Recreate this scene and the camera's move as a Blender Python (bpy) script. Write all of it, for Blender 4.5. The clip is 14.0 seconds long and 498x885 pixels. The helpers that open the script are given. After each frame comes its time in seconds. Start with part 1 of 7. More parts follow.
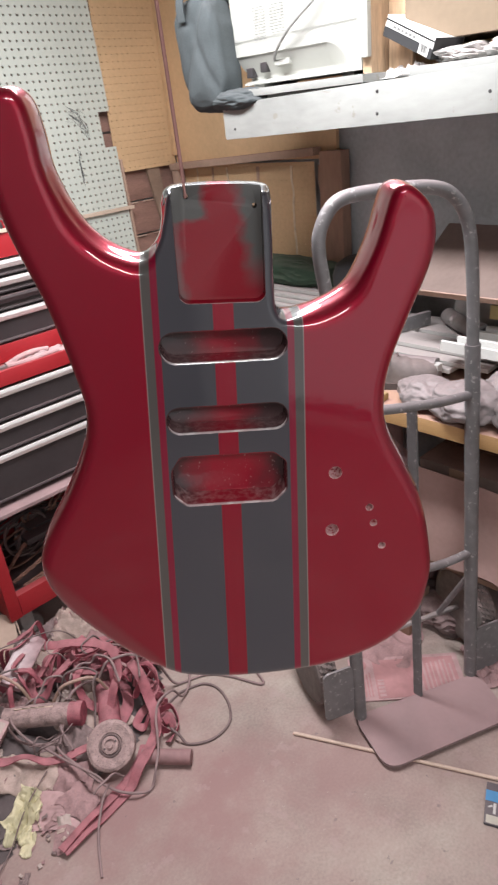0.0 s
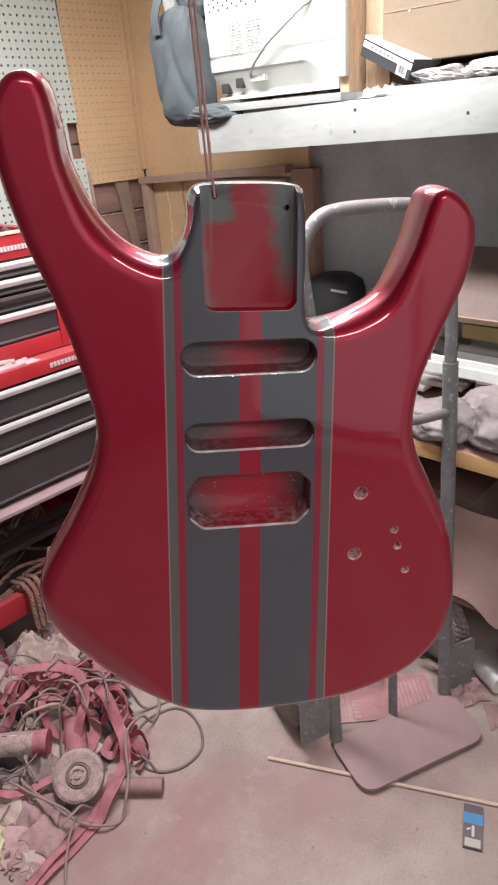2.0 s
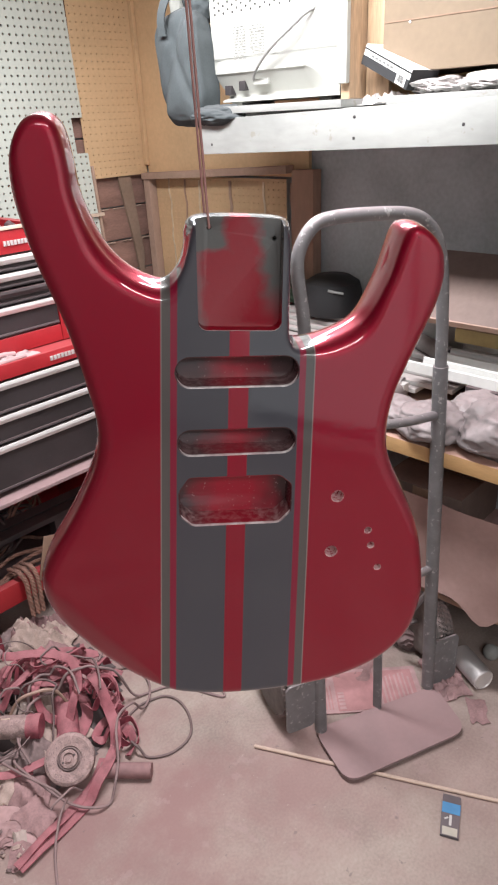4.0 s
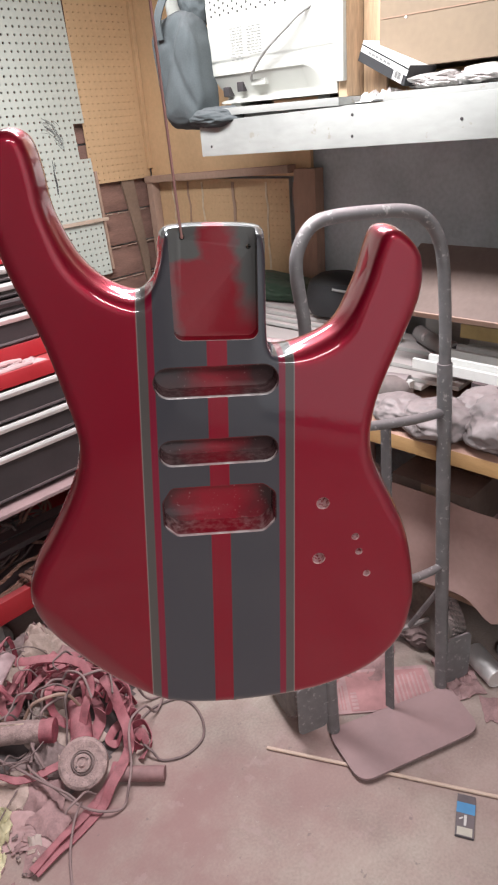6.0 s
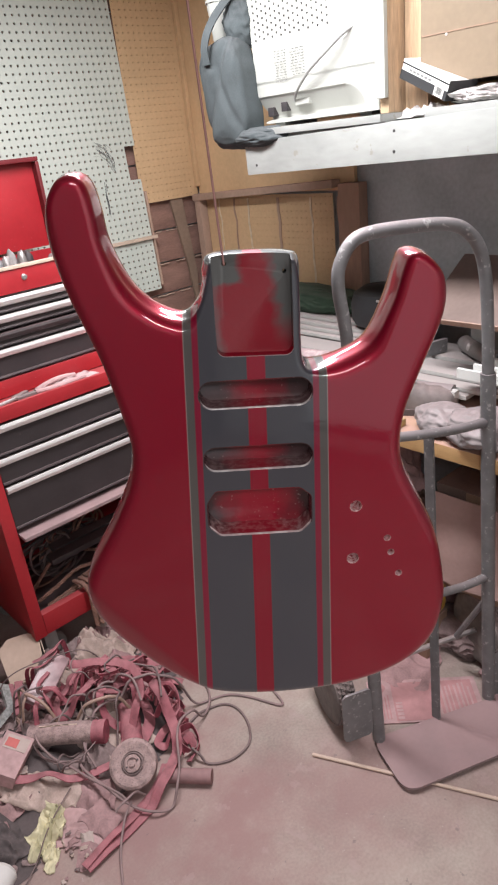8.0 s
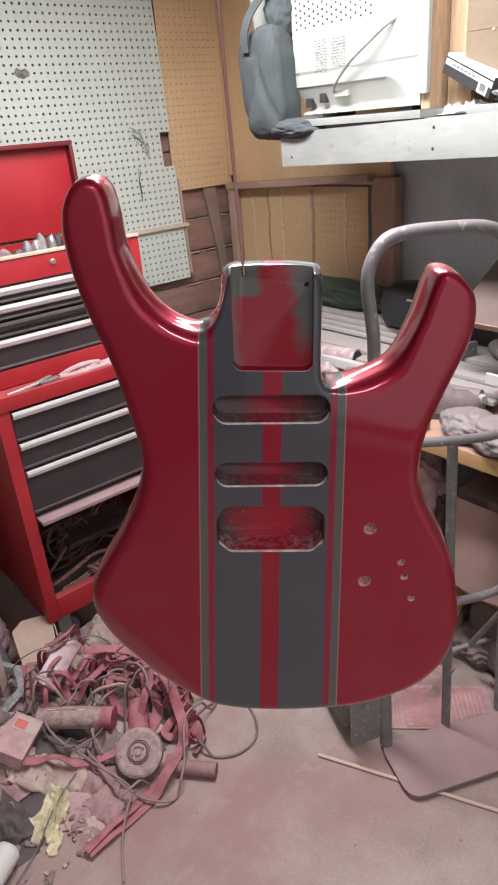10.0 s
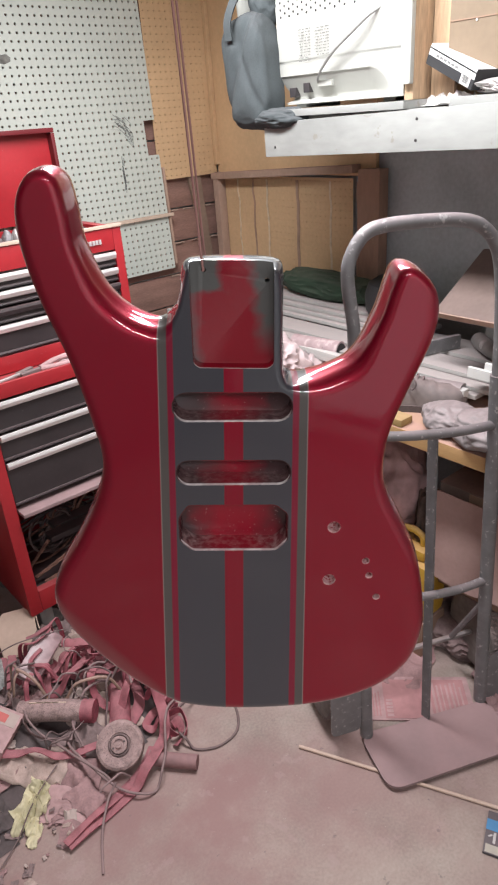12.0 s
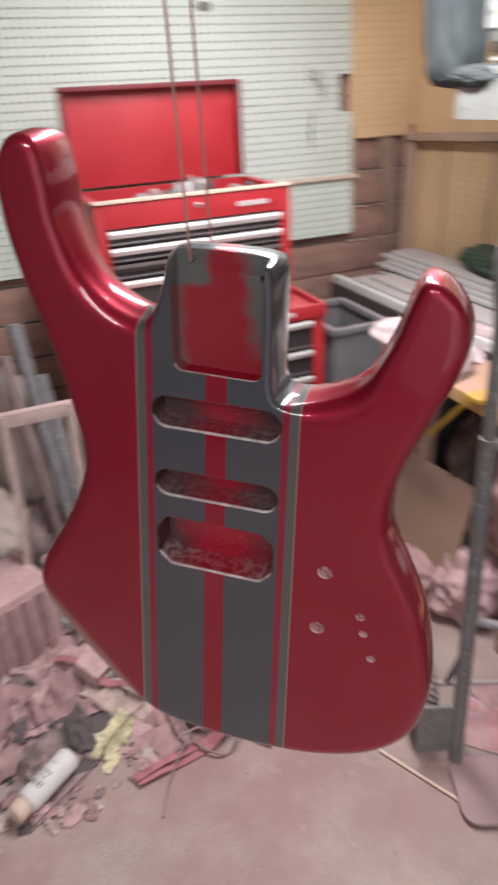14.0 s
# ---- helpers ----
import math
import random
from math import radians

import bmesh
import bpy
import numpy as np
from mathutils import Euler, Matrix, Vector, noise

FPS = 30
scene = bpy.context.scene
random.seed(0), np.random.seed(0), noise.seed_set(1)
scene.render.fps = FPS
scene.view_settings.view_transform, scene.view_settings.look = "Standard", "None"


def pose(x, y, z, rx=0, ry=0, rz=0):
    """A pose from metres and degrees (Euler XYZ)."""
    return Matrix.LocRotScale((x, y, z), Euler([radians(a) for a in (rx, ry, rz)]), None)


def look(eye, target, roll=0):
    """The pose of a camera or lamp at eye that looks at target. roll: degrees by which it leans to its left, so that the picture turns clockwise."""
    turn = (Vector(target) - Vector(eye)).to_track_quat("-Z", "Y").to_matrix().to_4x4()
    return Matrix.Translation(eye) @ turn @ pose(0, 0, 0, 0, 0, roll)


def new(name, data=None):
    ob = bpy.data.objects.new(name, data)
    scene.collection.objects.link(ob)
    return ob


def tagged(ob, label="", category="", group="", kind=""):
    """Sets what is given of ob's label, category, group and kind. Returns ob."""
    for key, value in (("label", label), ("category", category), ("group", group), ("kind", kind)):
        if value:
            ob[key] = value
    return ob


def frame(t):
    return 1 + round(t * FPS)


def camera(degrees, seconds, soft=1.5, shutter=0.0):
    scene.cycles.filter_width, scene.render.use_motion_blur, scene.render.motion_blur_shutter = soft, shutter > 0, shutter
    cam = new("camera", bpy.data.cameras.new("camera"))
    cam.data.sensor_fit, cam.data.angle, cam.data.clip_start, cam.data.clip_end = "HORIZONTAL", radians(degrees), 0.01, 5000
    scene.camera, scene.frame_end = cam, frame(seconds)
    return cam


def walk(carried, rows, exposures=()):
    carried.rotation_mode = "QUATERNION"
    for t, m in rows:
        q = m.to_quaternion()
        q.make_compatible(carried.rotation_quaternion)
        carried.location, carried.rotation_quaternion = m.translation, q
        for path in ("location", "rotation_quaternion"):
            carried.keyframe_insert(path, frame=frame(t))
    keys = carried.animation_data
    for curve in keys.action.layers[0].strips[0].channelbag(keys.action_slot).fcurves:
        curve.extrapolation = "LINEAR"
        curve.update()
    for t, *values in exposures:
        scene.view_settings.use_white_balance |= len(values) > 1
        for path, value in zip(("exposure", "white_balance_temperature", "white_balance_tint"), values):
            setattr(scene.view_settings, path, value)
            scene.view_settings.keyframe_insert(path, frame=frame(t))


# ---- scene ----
from mathutils.bvhtree import BVHTree
from mathutils.geometry import delaunay_2d_cdt

cam = camera(41.0, 14.0, soft=2.1, shutter=0.5)
PATH = [
    (0, (-0.298, -0.28, 1.506), (0.891, 1.059, 0.614), -6.3),
    (0.5, (-0.302, -0.312, 1.498), (0.826, 1.102, 0.644), -6.8),
    (1, (-0.309, -0.306, 1.508), (0.832, 1.104, 0.666), -5.9),
    (1.5, (-0.313, -0.258, 1.504), (0.923, 1.067, 0.658), -4.9),
    (2, (-0.308, -0.23, 1.497), (0.985, 1.033, 0.639), -4.3),
    (2.5, (-0.308, -0.24, 1.497), (1.005, 0.994, 0.628), -3.5),
    (3, (-0.328, -0.251, 1.509), (0.98, 0.983, 0.634), -2.9),
    (5.5, (-0.318, -0.265, 1.526), (0.949, 1.01, 0.649), -3.7),
    (6, (-0.308, -0.272, 1.526), (0.954, 1.009, 0.65), -4.7),
    (6.5, (-0.305, -0.28, 1.534), (0.882, 1.076, 0.667), -4.6),
    (7, (-0.309, -0.293, 1.536), (0.865, 1.082, 0.681), -5.1),
    (7.5, (-0.327, -0.301, 1.54), (0.844, 1.085, 0.699), -5.3),
    (8, (-0.329, -0.304, 1.54), (0.844, 1.085, 0.707), -6.7),
    (8.2, (-0.331, -0.305, 1.544), (0.841, 1.09, 0.719), -6.6),
    (10.5, (-0.305, -0.291, 1.551), (0.798, 1.134, 0.681), -4.7),
    (11, (-0.309, -0.291, 1.551), (0.802, 1.121, 0.673), -4.7),
    (11.5, (-0.301, -0.294, 1.551), (0.825, 1.105, 0.671), -4.4),
    (12, (-0.288, -0.299, 1.551), (0.837, 1.098, 0.666), -4.3),
    (12.5, (-0.285, -0.288, 1.55), (0.831, 1.112, 0.658), -4.4),
    (13, (-0.27, -0.259, 1.552), (0.849, 1.132, 0.65), -4.6),
    (13.5, (-0.248, -0.265, 1.551), (0.905, 1.066, 0.603), -2.6),
    (13.7, (-0.217, -0.277, 1.553), (0.802, 1.157, 0.602), -2.2),
    (13.8, (-0.19, -0.281, 1.551), (0.704, 1.223, 0.583), -2.3),
    (13.9, (-0.168, -0.293, 1.552), (0.624, 1.265, 0.58), -3.0),
    (14, (-0.148, -0.304, 1.549), (0.512, 1.324, 0.592), -2.8),
]
LEVELS = [(0, 0.61), (1.5, 0.64), (3, 0.71), (5.5, 0.67), (6.5, 0.61), (8, 0.54), (10.5, 0.48), (12, 0.49), (13.5, 0.57), (14, 0.66)]
walk(cam, [(t, look(eye, target, roll)) for t, eye, target, roll in PATH], LEVELS)

# ---- light ----
world = bpy.data.worlds.new("world")
scene.world = world
world.use_nodes = True
world.node_tree.nodes["Background"].inputs[0].default_value = (0.9, 0.95, 1.0, 1)
world.node_tree.nodes["Background"].inputs[1].default_value = 0.05
scene.view_settings.exposure = 0.44


def area(name, eye, target, sx, sy, power, colour):
    d = bpy.data.lights.new(name, "AREA")
    d.shape, d.size, d.size_y, d.energy, d.color = "RECTANGLE", sx, sy, power, colour
    ob = new(name, d)
    ob.matrix_world = look(eye, target)
    return ob


area("tube_light", (0.64, 0.85, 2.18), (0.64, 0.85, 0.0), 0.22, 1.2, 37, (0.96, 0.97, 1.0))
area("room_light", (-0.95, -1.35, 2.34), (-1.05, -1.75, 0.0), 1.3, 0.22, 36, (0.97, 0.97, 1.0))
# unseen lamp panel added to put a pale reflection on the guitar
area("guitar_reflection_light", (-1.32, -2.605, 0.66), (-1.32, 0.0, 0.66), 0.92, 1.0, 1.7, (0.95, 0.97, 1.0))

# ---- materials ----
DUST = (0.37, 0.215, 0.215)


def mat(name, col, rough=0.6, metal=0.0, var=0.15, scale=9.0, bump=0.15, grain=70.0, dust=0.0, coat=0.0, stain=0.0, stretch=(1, 1, 1)):
    """A surface with two scales of variation, fine relief and overspray dust on what faces up."""
    m = bpy.data.materials.new(name)
    m.use_nodes = True
    nt = m.node_tree
    n, l = nt.nodes, nt.links
    b = n["Principled BSDF"]
    b.inputs["Metallic"].default_value = metal
    b.inputs["Coat Weight"].default_value = coat
    b.inputs["Coat Roughness"].default_value = 0.06
    tc, mp = n.new("ShaderNodeTexCoord"), n.new("ShaderNodeMapping")
    mp.inputs["Scale"].default_value = stretch
    l.new(tc.outputs["Object"], mp.inputs["Vector"])
    big, small = n.new("ShaderNodeTexNoise"), n.new("ShaderNodeTexNoise")
    big.inputs["Scale"].default_value, small.inputs["Scale"].default_value = scale, grain
    big.inputs["Detail"].default_value, small.inputs["Detail"].default_value = 5, 4
    for t in (big, small):
        l.new(mp.outputs[0], t.inputs["Vector"])
    add = n.new("ShaderNodeMath")
    add.operation = "ADD"
    half = n.new("ShaderNodeMath")
    half.operation = "MULTIPLY"
    half.inputs[1].default_value = 0.45
    l.new(small.outputs["Fac"], half.inputs[0])
    l.new(big.outputs["Fac"], add.inputs[0])
    l.new(half.outputs[0], add.inputs[1])
    ramp = n.new("ShaderNodeMapRange")
    ramp.inputs["From Min"].default_value, ramp.inputs["From Max"].default_value = 0.45, 1.0
    l.new(add.outputs[0], ramp.inputs["Value"])
    mix = n.new("ShaderNodeMix")
    mix.data_type = "RGBA"
    lo, hi = [c * (1 - var) for c in col], [min(0.95, c * (1 + var)) for c in col]
    mix.inputs["A"].default_value, mix.inputs["B"].default_value = (*lo, 1), (*hi, 1)
    l.new(ramp.outputs[0], mix.inputs["Factor"])
    out = mix.outputs["Result"]
    if stain:
        st = n.new("ShaderNodeTexNoise")
        st.inputs["Scale"].default_value, st.inputs["Detail"].default_value = scale * 0.5, 8
        l.new(tc.outputs["Object"], st.inputs["Vector"])
        sr = n.new("ShaderNodeMapRange")
        sr.inputs["From Min"].default_value, sr.inputs["From Max"].default_value, sr.inputs["To Max"].default_value = 0.52, 0.72, stain
        l.new(st.outputs["Fac"], sr.inputs["Value"])
        sm = n.new("ShaderNodeMix")
        sm.data_type = "RGBA"
        sm.inputs["B"].default_value = (*[c * 0.45 for c in col], 1)
        l.new(sr.outputs[0], sm.inputs["Factor"])
        l.new(out, sm.inputs["A"])
        out = sm.outputs["Result"]
    rr = n.new("ShaderNodeMapRange")
    rr.inputs["To Min"].default_value, rr.inputs["To Max"].default_value = max(0.03, rough - 0.08), min(1, rough + 0.08)
    l.new(big.outputs["Fac"], rr.inputs["Value"])
    rout = rr.outputs[0]
    if dust:
        g, sx = n.new("ShaderNodeNewGeometry"), n.new("ShaderNodeSeparateXYZ")
        l.new(g.outputs["Normal"], sx.inputs[0])
        dr = n.new("ShaderNodeMapRange")
        dr.inputs["From Min"].default_value, dr.inputs["From Max"].default_value = 0.0, 0.9
        dr.inputs["To Min"].default_value, dr.inputs["To Max"].default_value = dust * 0.18, dust
        l.new(sx.outputs["Z"], dr.inputs["Value"])
        dm = n.new("ShaderNodeMath")
        dm.operation = "MULTIPLY"
        l.new(dr.outputs[0], dm.inputs[0])
        dn = n.new("ShaderNodeMapRange")
        dn.inputs["From Min"].default_value, dn.inputs["From Max"].default_value, dn.inputs["To Min"].default_value = 0.3, 0.6, 0.65
        l.new(big.outputs["Fac"], dn.inputs["Value"])
        l.new(dn.outputs[0], dm.inputs[1])
        dx = n.new("ShaderNodeMix")
        dx.data_type = "RGBA"
        dx.inputs["B"].default_value = (*DUST, 1)
        l.new(dm.outputs[0], dx.inputs["Factor"])
        l.new(out, dx.inputs["A"])
        out = dx.outputs["Result"]
        rx = n.new("ShaderNodeMix")
        rx.inputs["B"].default_value = 0.9
        l.new(dm.outputs[0], rx.inputs["Factor"])
        l.new(rout, rx.inputs["A"])
        rout = rx.outputs["Result"]
    l.new(out, b.inputs["Base Color"])
    l.new(rout, b.inputs["Roughness"])
    if bump:
        bp = n.new("ShaderNodeBump")
        bp.inputs["Strength"].default_value, bp.inputs["Distance"].default_value = bump, 0.004
        l.new(add.outputs[0], bp.inputs["Height"])
        l.new(bp.outputs[0], b.inputs["Normal"])
    return m


PEG_WHITE = mat("white_hardboard", (0.54, 0.565, 0.51), 0.55, var=0.06, scale=4, bump=0.05)
OCHRE = mat("ochre_hardboard", (0.60, 0.40, 0.23), 0.6, var=0.15, scale=3, bump=0.06, stain=0.25)
BROWN_WALL = mat("brown_boards", (0.26, 0.145, 0.115), 0.8, var=0.35, scale=5, bump=0.3, stretch=(1, 1, 4))
DARK_WALL = mat("dark_panelling", (0.43, 0.46, 0.48), 0.75, var=0.25, scale=4, bump=0.15)
RUST_BOARD = mat("rust_brown_board", (0.33, 0.20, 0.145), 0.8, var=0.25, scale=5, bump=0.25, stretch=(1, 1, 0.3))
OCHRE_DULL = mat("dull_tan_board", (0.25, 0.17, 0.125), 0.75, var=0.25, scale=6, bump=0.12)
PINK_WOOD = mat("dusty_batten", (0.40, 0.27, 0.20), 0.75, var=0.25, scale=6, bump=0.25, dust=0.5, stretch=(3, 1, 1))
DIM_WALL = mat("dull_wall", (0.22, 0.20, 0.19), 0.85, var=0.2, scale=2)
PLASTER = mat("room_wall", (0.82, 0.81, 0.79), 0.85, var=0.15, scale=2)
CEIL = mat("ceiling_board", (0.50, 0.48, 0.45), 0.9, var=0.1, scale=2)


def floor_material():
    """Worn concrete with pink overspray lying in cloudy patches and fine grit."""
    m = mat("dusty_concrete", (0.345, 0.282, 0.246), 0.85, var=0.36, scale=5.0, bump=0.25, grain=140, stain=0.35)
    n, l = m.node_tree.nodes, m.node_tree.links
    b = n["Principled BSDF"]
    old = b.inputs["Base Color"].links[0].from_socket
    tc = n.new("ShaderNodeTexCoord")
    c = n.new("ShaderNodeTexNoise")
    c.inputs["Scale"].default_value, c.inputs["Detail"].default_value, c.inputs["Roughness"].default_value = 1.7, 9, 0.62
    l.new(tc.outputs["Object"], c.inputs["Vector"])
    r = n.new("ShaderNodeMapRange")
    r.inputs["From Min"].default_value, r.inputs["From Max"].default_value, r.inputs["To Max"].default_value = 0.36, 0.56, 0.9
    l.new(c.outputs["Fac"], r.inputs["Value"])
    # the overspray lies thickest about the heap and thins out over the open floor
    far, fall, thick = n.new("ShaderNodeVectorMath"), n.new("ShaderNodeMapRange"), n.new("ShaderNodeMath")
    far.operation, thick.operation = "DISTANCE", "MULTIPLY"
    far.inputs[1].default_value = (0.15, 1.05, 0.0)
    fall.inputs["From Min"].default_value, fall.inputs["From Max"].default_value = 0.40, 1.40
    fall.inputs["To Min"].default_value, fall.inputs["To Max"].default_value = 1.0, 0.38
    l.new(tc.outputs["Object"], far.inputs[0])
    l.new(far.outputs["Value"], fall.inputs["Value"])
    l.new(r.outputs[0], thick.inputs[0])
    l.new(fall.outputs[0], thick.inputs[1])
    x = n.new("ShaderNodeMix")
    x.data_type = "RGBA"
    x.inputs["B"].default_value = (0.262, 0.146, 0.141, 1)
    l.new(thick.outputs[0], x.inputs["Factor"])
    l.new(old, x.inputs["A"])
    l.new(x.outputs["Result"], b.inputs["Base Color"])
    return m


FLOOR = floor_material()
PRIMER = mat("white_primed_board", (0.29, 0.292, 0.278), 0.6, var=0.2, scale=6, bump=0.12, stain=0.45, stretch=(1, 0.3, 1))
RED_STEEL = mat("red_enamel", (0.36, 0.011, 0.018), 0.38, var=0.14, scale=6, bump=0.02, dust=0.24)
BLACK_STEEL = mat("black_enamel", (0.027, 0.025, 0.027), 0.42, var=0.2, scale=8, bump=0.03, dust=0.22)
ALU = mat("aluminium_trim", (0.80, 0.78, 0.77), 0.38, 0.55, var=0.08, scale=20, bump=0.04, dust=0.25)
GREY_TUBE = mat("grey_painted_tube", (0.16, 0.165, 0.17), 0.42, 0.2, var=0.22, scale=22, bump=0.12, dust=0.3)
BENCH = mat("bench_wood", (0.48, 0.29, 0.11), 0.6, var=0.2, scale=4, bump=0.2, dust=0.75, stretch=(6, 1, 6))
GREY_BOARD = mat("grey_plank", (0.36, 0.355, 0.34), 0.65, var=0.12, scale=5, bump=0.1, dust=0.35, stretch=(8, 1, 8))


def chips(m, col, scale, edge, amount):
    """Small chips and grit of another colour over a finish."""
    n, l = m.node_tree.nodes, m.node_tree.links
    b = n["Principled BSDF"]
    old = b.inputs["Base Color"].links[0].from_socket
    tc, c, r, x = n.new("ShaderNodeTexCoord"), n.new("ShaderNodeTexNoise"), n.new("ShaderNodeMapRange"), n.new("ShaderNodeMix")
    c.inputs["Scale"].default_value, c.inputs["Detail"].default_value, c.inputs["Roughness"].default_value = scale, 6, 0.65
    r.inputs["From Min"].default_value, r.inputs["From Max"].default_value, r.inputs["To Max"].default_value = edge, edge + 0.03, amount
    x.data_type = "RGBA"
    x.inputs["B"].default_value = (*col, 1)
    l.new(tc.outputs["Object"], c.inputs["Vector"])
    l.new(c.outputs["Fac"], r.inputs["Value"])
    l.new(r.outputs[0], x.inputs["Factor"])
    l.new(old, x.inputs["A"])
    l.new(x.outputs["Result"], b.inputs["Base Color"])


chips(GREY_TUBE, (0.42, 0.40, 0.39), 70, 0.605, 0.7)
chips(BLACK_STEEL, (0.30, 0.24, 0.24), 160, 0.70, 0.7)
chips(RED_STEEL, (0.42, 0.20, 0.20), 90, 0.68, 0.5)
chips(PRIMER, (0.19, 0.15, 0.11), 14, 0.62, 0.45)
chips(FLOOR, (0.44, 0.38, 0.36), 38, 0.67, 0.5)
chips(FLOOR, (0.13, 0.10, 0.10), 26, 0.66, 0.5)
chips(FLOOR, (0.36, 0.25, 0.24), 9, 0.60, 0.35)
CARD = mat("cardboard", (0.25, 0.16, 0.105), 0.8, var=0.15, scale=6, bump=0.08, dust=0.5)
CASE = mat("cream_casing", (0.38, 0.378, 0.348), 0.42, var=0.04, scale=6, bump=0.03)
SLATE = mat("slate_fabric", (0.050, 0.060, 0.063), 0.9, var=0.3, scale=14, bump=0.3, grain=260, dust=0.04)
BLACK = mat("black_plastic", (0.025, 0.025, 0.027), 0.5, var=0.2, dust=0.2)
RUBBER = mat("tyre_rubber", (0.15, 0.142, 0.13), 0.85, var=0.35, scale=30, dust=0.5)
STRAP = mat("red_dyed_webbing", (0.28, 0.045, 0.072), 0.85, var=0.6, scale=34, bump=0.5, grain=400, dust=0.5)
CABLE = mat("dusty_cable", (0.17, 0.13, 0.125), 0.6, var=0.25, scale=20, dust=0.6)
RAG_PINK = mat("dusty_rag", (0.28, 0.165, 0.165), 0.9, var=0.4, scale=22, bump=0.35, grain=180, dust=0.35)
RAG_GREY = mat("grey_rag", (0.17, 0.130, 0.125), 0.9, var=0.45, scale=20, bump=0.35, grain=160, dust=0.3)
PAPER = mat("crumpled_paper", (0.43, 0.36, 0.32), 0.85, var=0.2, scale=14, bump=0.2, dust=0.35)
GLOVE = mat("yellow_glove", (0.58, 0.53, 0.34), 0.8, var=0.15, scale=18, bump=0.2, dust=0.2)
PLASTIC = mat("clear_bag", (0.58, 0.56, 0.55), 0.25, var=0.2, scale=18, bump=0.25, dust=0.25)
WOOD_ROD = mat("pale_dowel", (0.58, 0.45, 0.35), 0.65, var=0.15, scale=20, bump=0.12, dust=0.4)
STEEL = mat("worn_steel", (0.42, 0.41, 0.4), 0.4, 0.8, var=0.2, scale=25, bump=0.08, dust=0.5)

# ---- builders ----
ORG = {}


def thing(name, at, label, category, group="", kind=""):
    ob = new(name)
    ob.location = at
    ob.empty_display_size = 0.05
    ORG[ob.name] = Vector(at)
    return tagged(ob, label, category, group, kind)


def finish(me, smooth=35):
    me.polygons.foreach_set("use_smooth", [True] * len(me.polygons))
    me.set_sharp_from_angle(angle=radians(smooth))


def part(name, bm, material, parent=None, label="", smooth=35):
    """One mesh object out of a bmesh in world metres, under a thing or a part."""
    me = bpy.data.meshes.new(name)
    bmesh.ops.recalc_face_normals(bm, faces=bm.faces)
    bm.to_mesh(me)
    bm.free()
    org = ORG[parent.name] if parent else Vector((0, 0, 0))
    me.transform(Matrix.Translation(-org))
    me.materials.append(material)
    finish(me, smooth)
    ob = new(name, me)
    ORG[ob.name] = org
    if parent:
        ob.parent = parent
    return tagged(ob, label)


def solo(name, bm, material, at, label, category, group="", kind="", smooth=35):
    """A thing that is one mesh, with its origin at its base."""
    me = bpy.data.meshes.new(name)
    bmesh.ops.recalc_face_normals(bm, faces=bm.faces)
    bm.to_mesh(me)
    bm.free()
    me.transform(Matrix.Translation(-Vector(at)))
    me.materials.append(material)
    finish(me, smooth)
    ob = new(name, me)
    ob.location = at
    ORG[ob.name] = Vector(at)
    return tagged(ob, label, category, group, kind)


def box(x0, x1, y0, y1, z0, z1, bevel=0.0, bm=None, m=None):
    own = bmesh.new()
    bmesh.ops.create_cube(own, size=1)
    for v in own.verts:
        v.co = Vector(((x0 + x1) / 2 + v.co.x * (x1 - x0), (y0 + y1) / 2 + v.co.y * (y1 - y0), (z0 + z1) / 2 + v.co.z * (z1 - z0)))
    if bevel:
        bmesh.ops.bevel(own, geom=own.edges[:], offset=bevel, segments=2, affect="EDGES", profile=0.7)
    if m:
        own.transform(m)
    return join(bm, own)


def join(bm, own):
    if bm is None:
        return own
    me = bpy.data.meshes.new("tmp")
    own.to_mesh(me)
    own.free()
    bm.from_mesh(me)
    bpy.data.meshes.remove(me)
    return bm


def smooth_path(pts, n=10, closed=False):
    """A Catmull-Rom line through points."""
    p = [Vector(q) for q in pts]
    k = len(p)
    out = []
    for i in range(k if closed else k - 1):
        a, b, c, d = (p[(i + j) % k] if closed else p[min(max(i + j, 0), k - 1)] for j in (-1, 0, 1, 2))
        for s in range(n):
            t = s / n
            out.append(0.5 * (2 * b + (c - a) * t + (2 * a - 5 * b + 4 * c - d) * t * t + (3 * b - a - 3 * c + d) * t ** 3))
    if not closed:
        out.append(p[-1])
    return out


def sweep(pts, section, bm=None, cap=True, roll=None, closed=False):
    """A closed 2D section carried along a line; the section's first axis stays level."""
    own = bm or bmesh.new()
    rings = []
    k = len(pts)
    side = None
    for i, p in enumerate(pts):
        a, b = (pts[(i - 1) % k], pts[(i + 1) % k]) if closed else (pts[max(i - 1, 0)], pts[min(i + 1, k - 1)])
        t = (b - a).normalized()
        if side is None:
            side = t.cross(Vector((0, 0, 1)))
            if side.length < 0.1:
                side = t.cross(Vector((1, 0, 0)))
        side = (side - t * side.dot(t)).normalized()
        u = side.cross(t).normalized()
        s, w = side, u
        if roll:
            c, q = math.cos(roll[i]), math.sin(roll[i])
            s, w = side * c + u * q, u * c - side * q
        rings.append([own.verts.new(p + s * x + w * y) for x, y in section])
    m = len(section)
    for i in range(k if closed else k - 1):
        r0, r1 = rings[i], rings[(i + 1) % k]
        for j in range(m):
            own.faces.new((r0[j], r0[(j + 1) % m], r1[(j + 1) % m], r1[j]))
    if cap and not closed:
        own.faces.new(rings[0][::-1])
        own.faces.new(rings[-1])
    return own


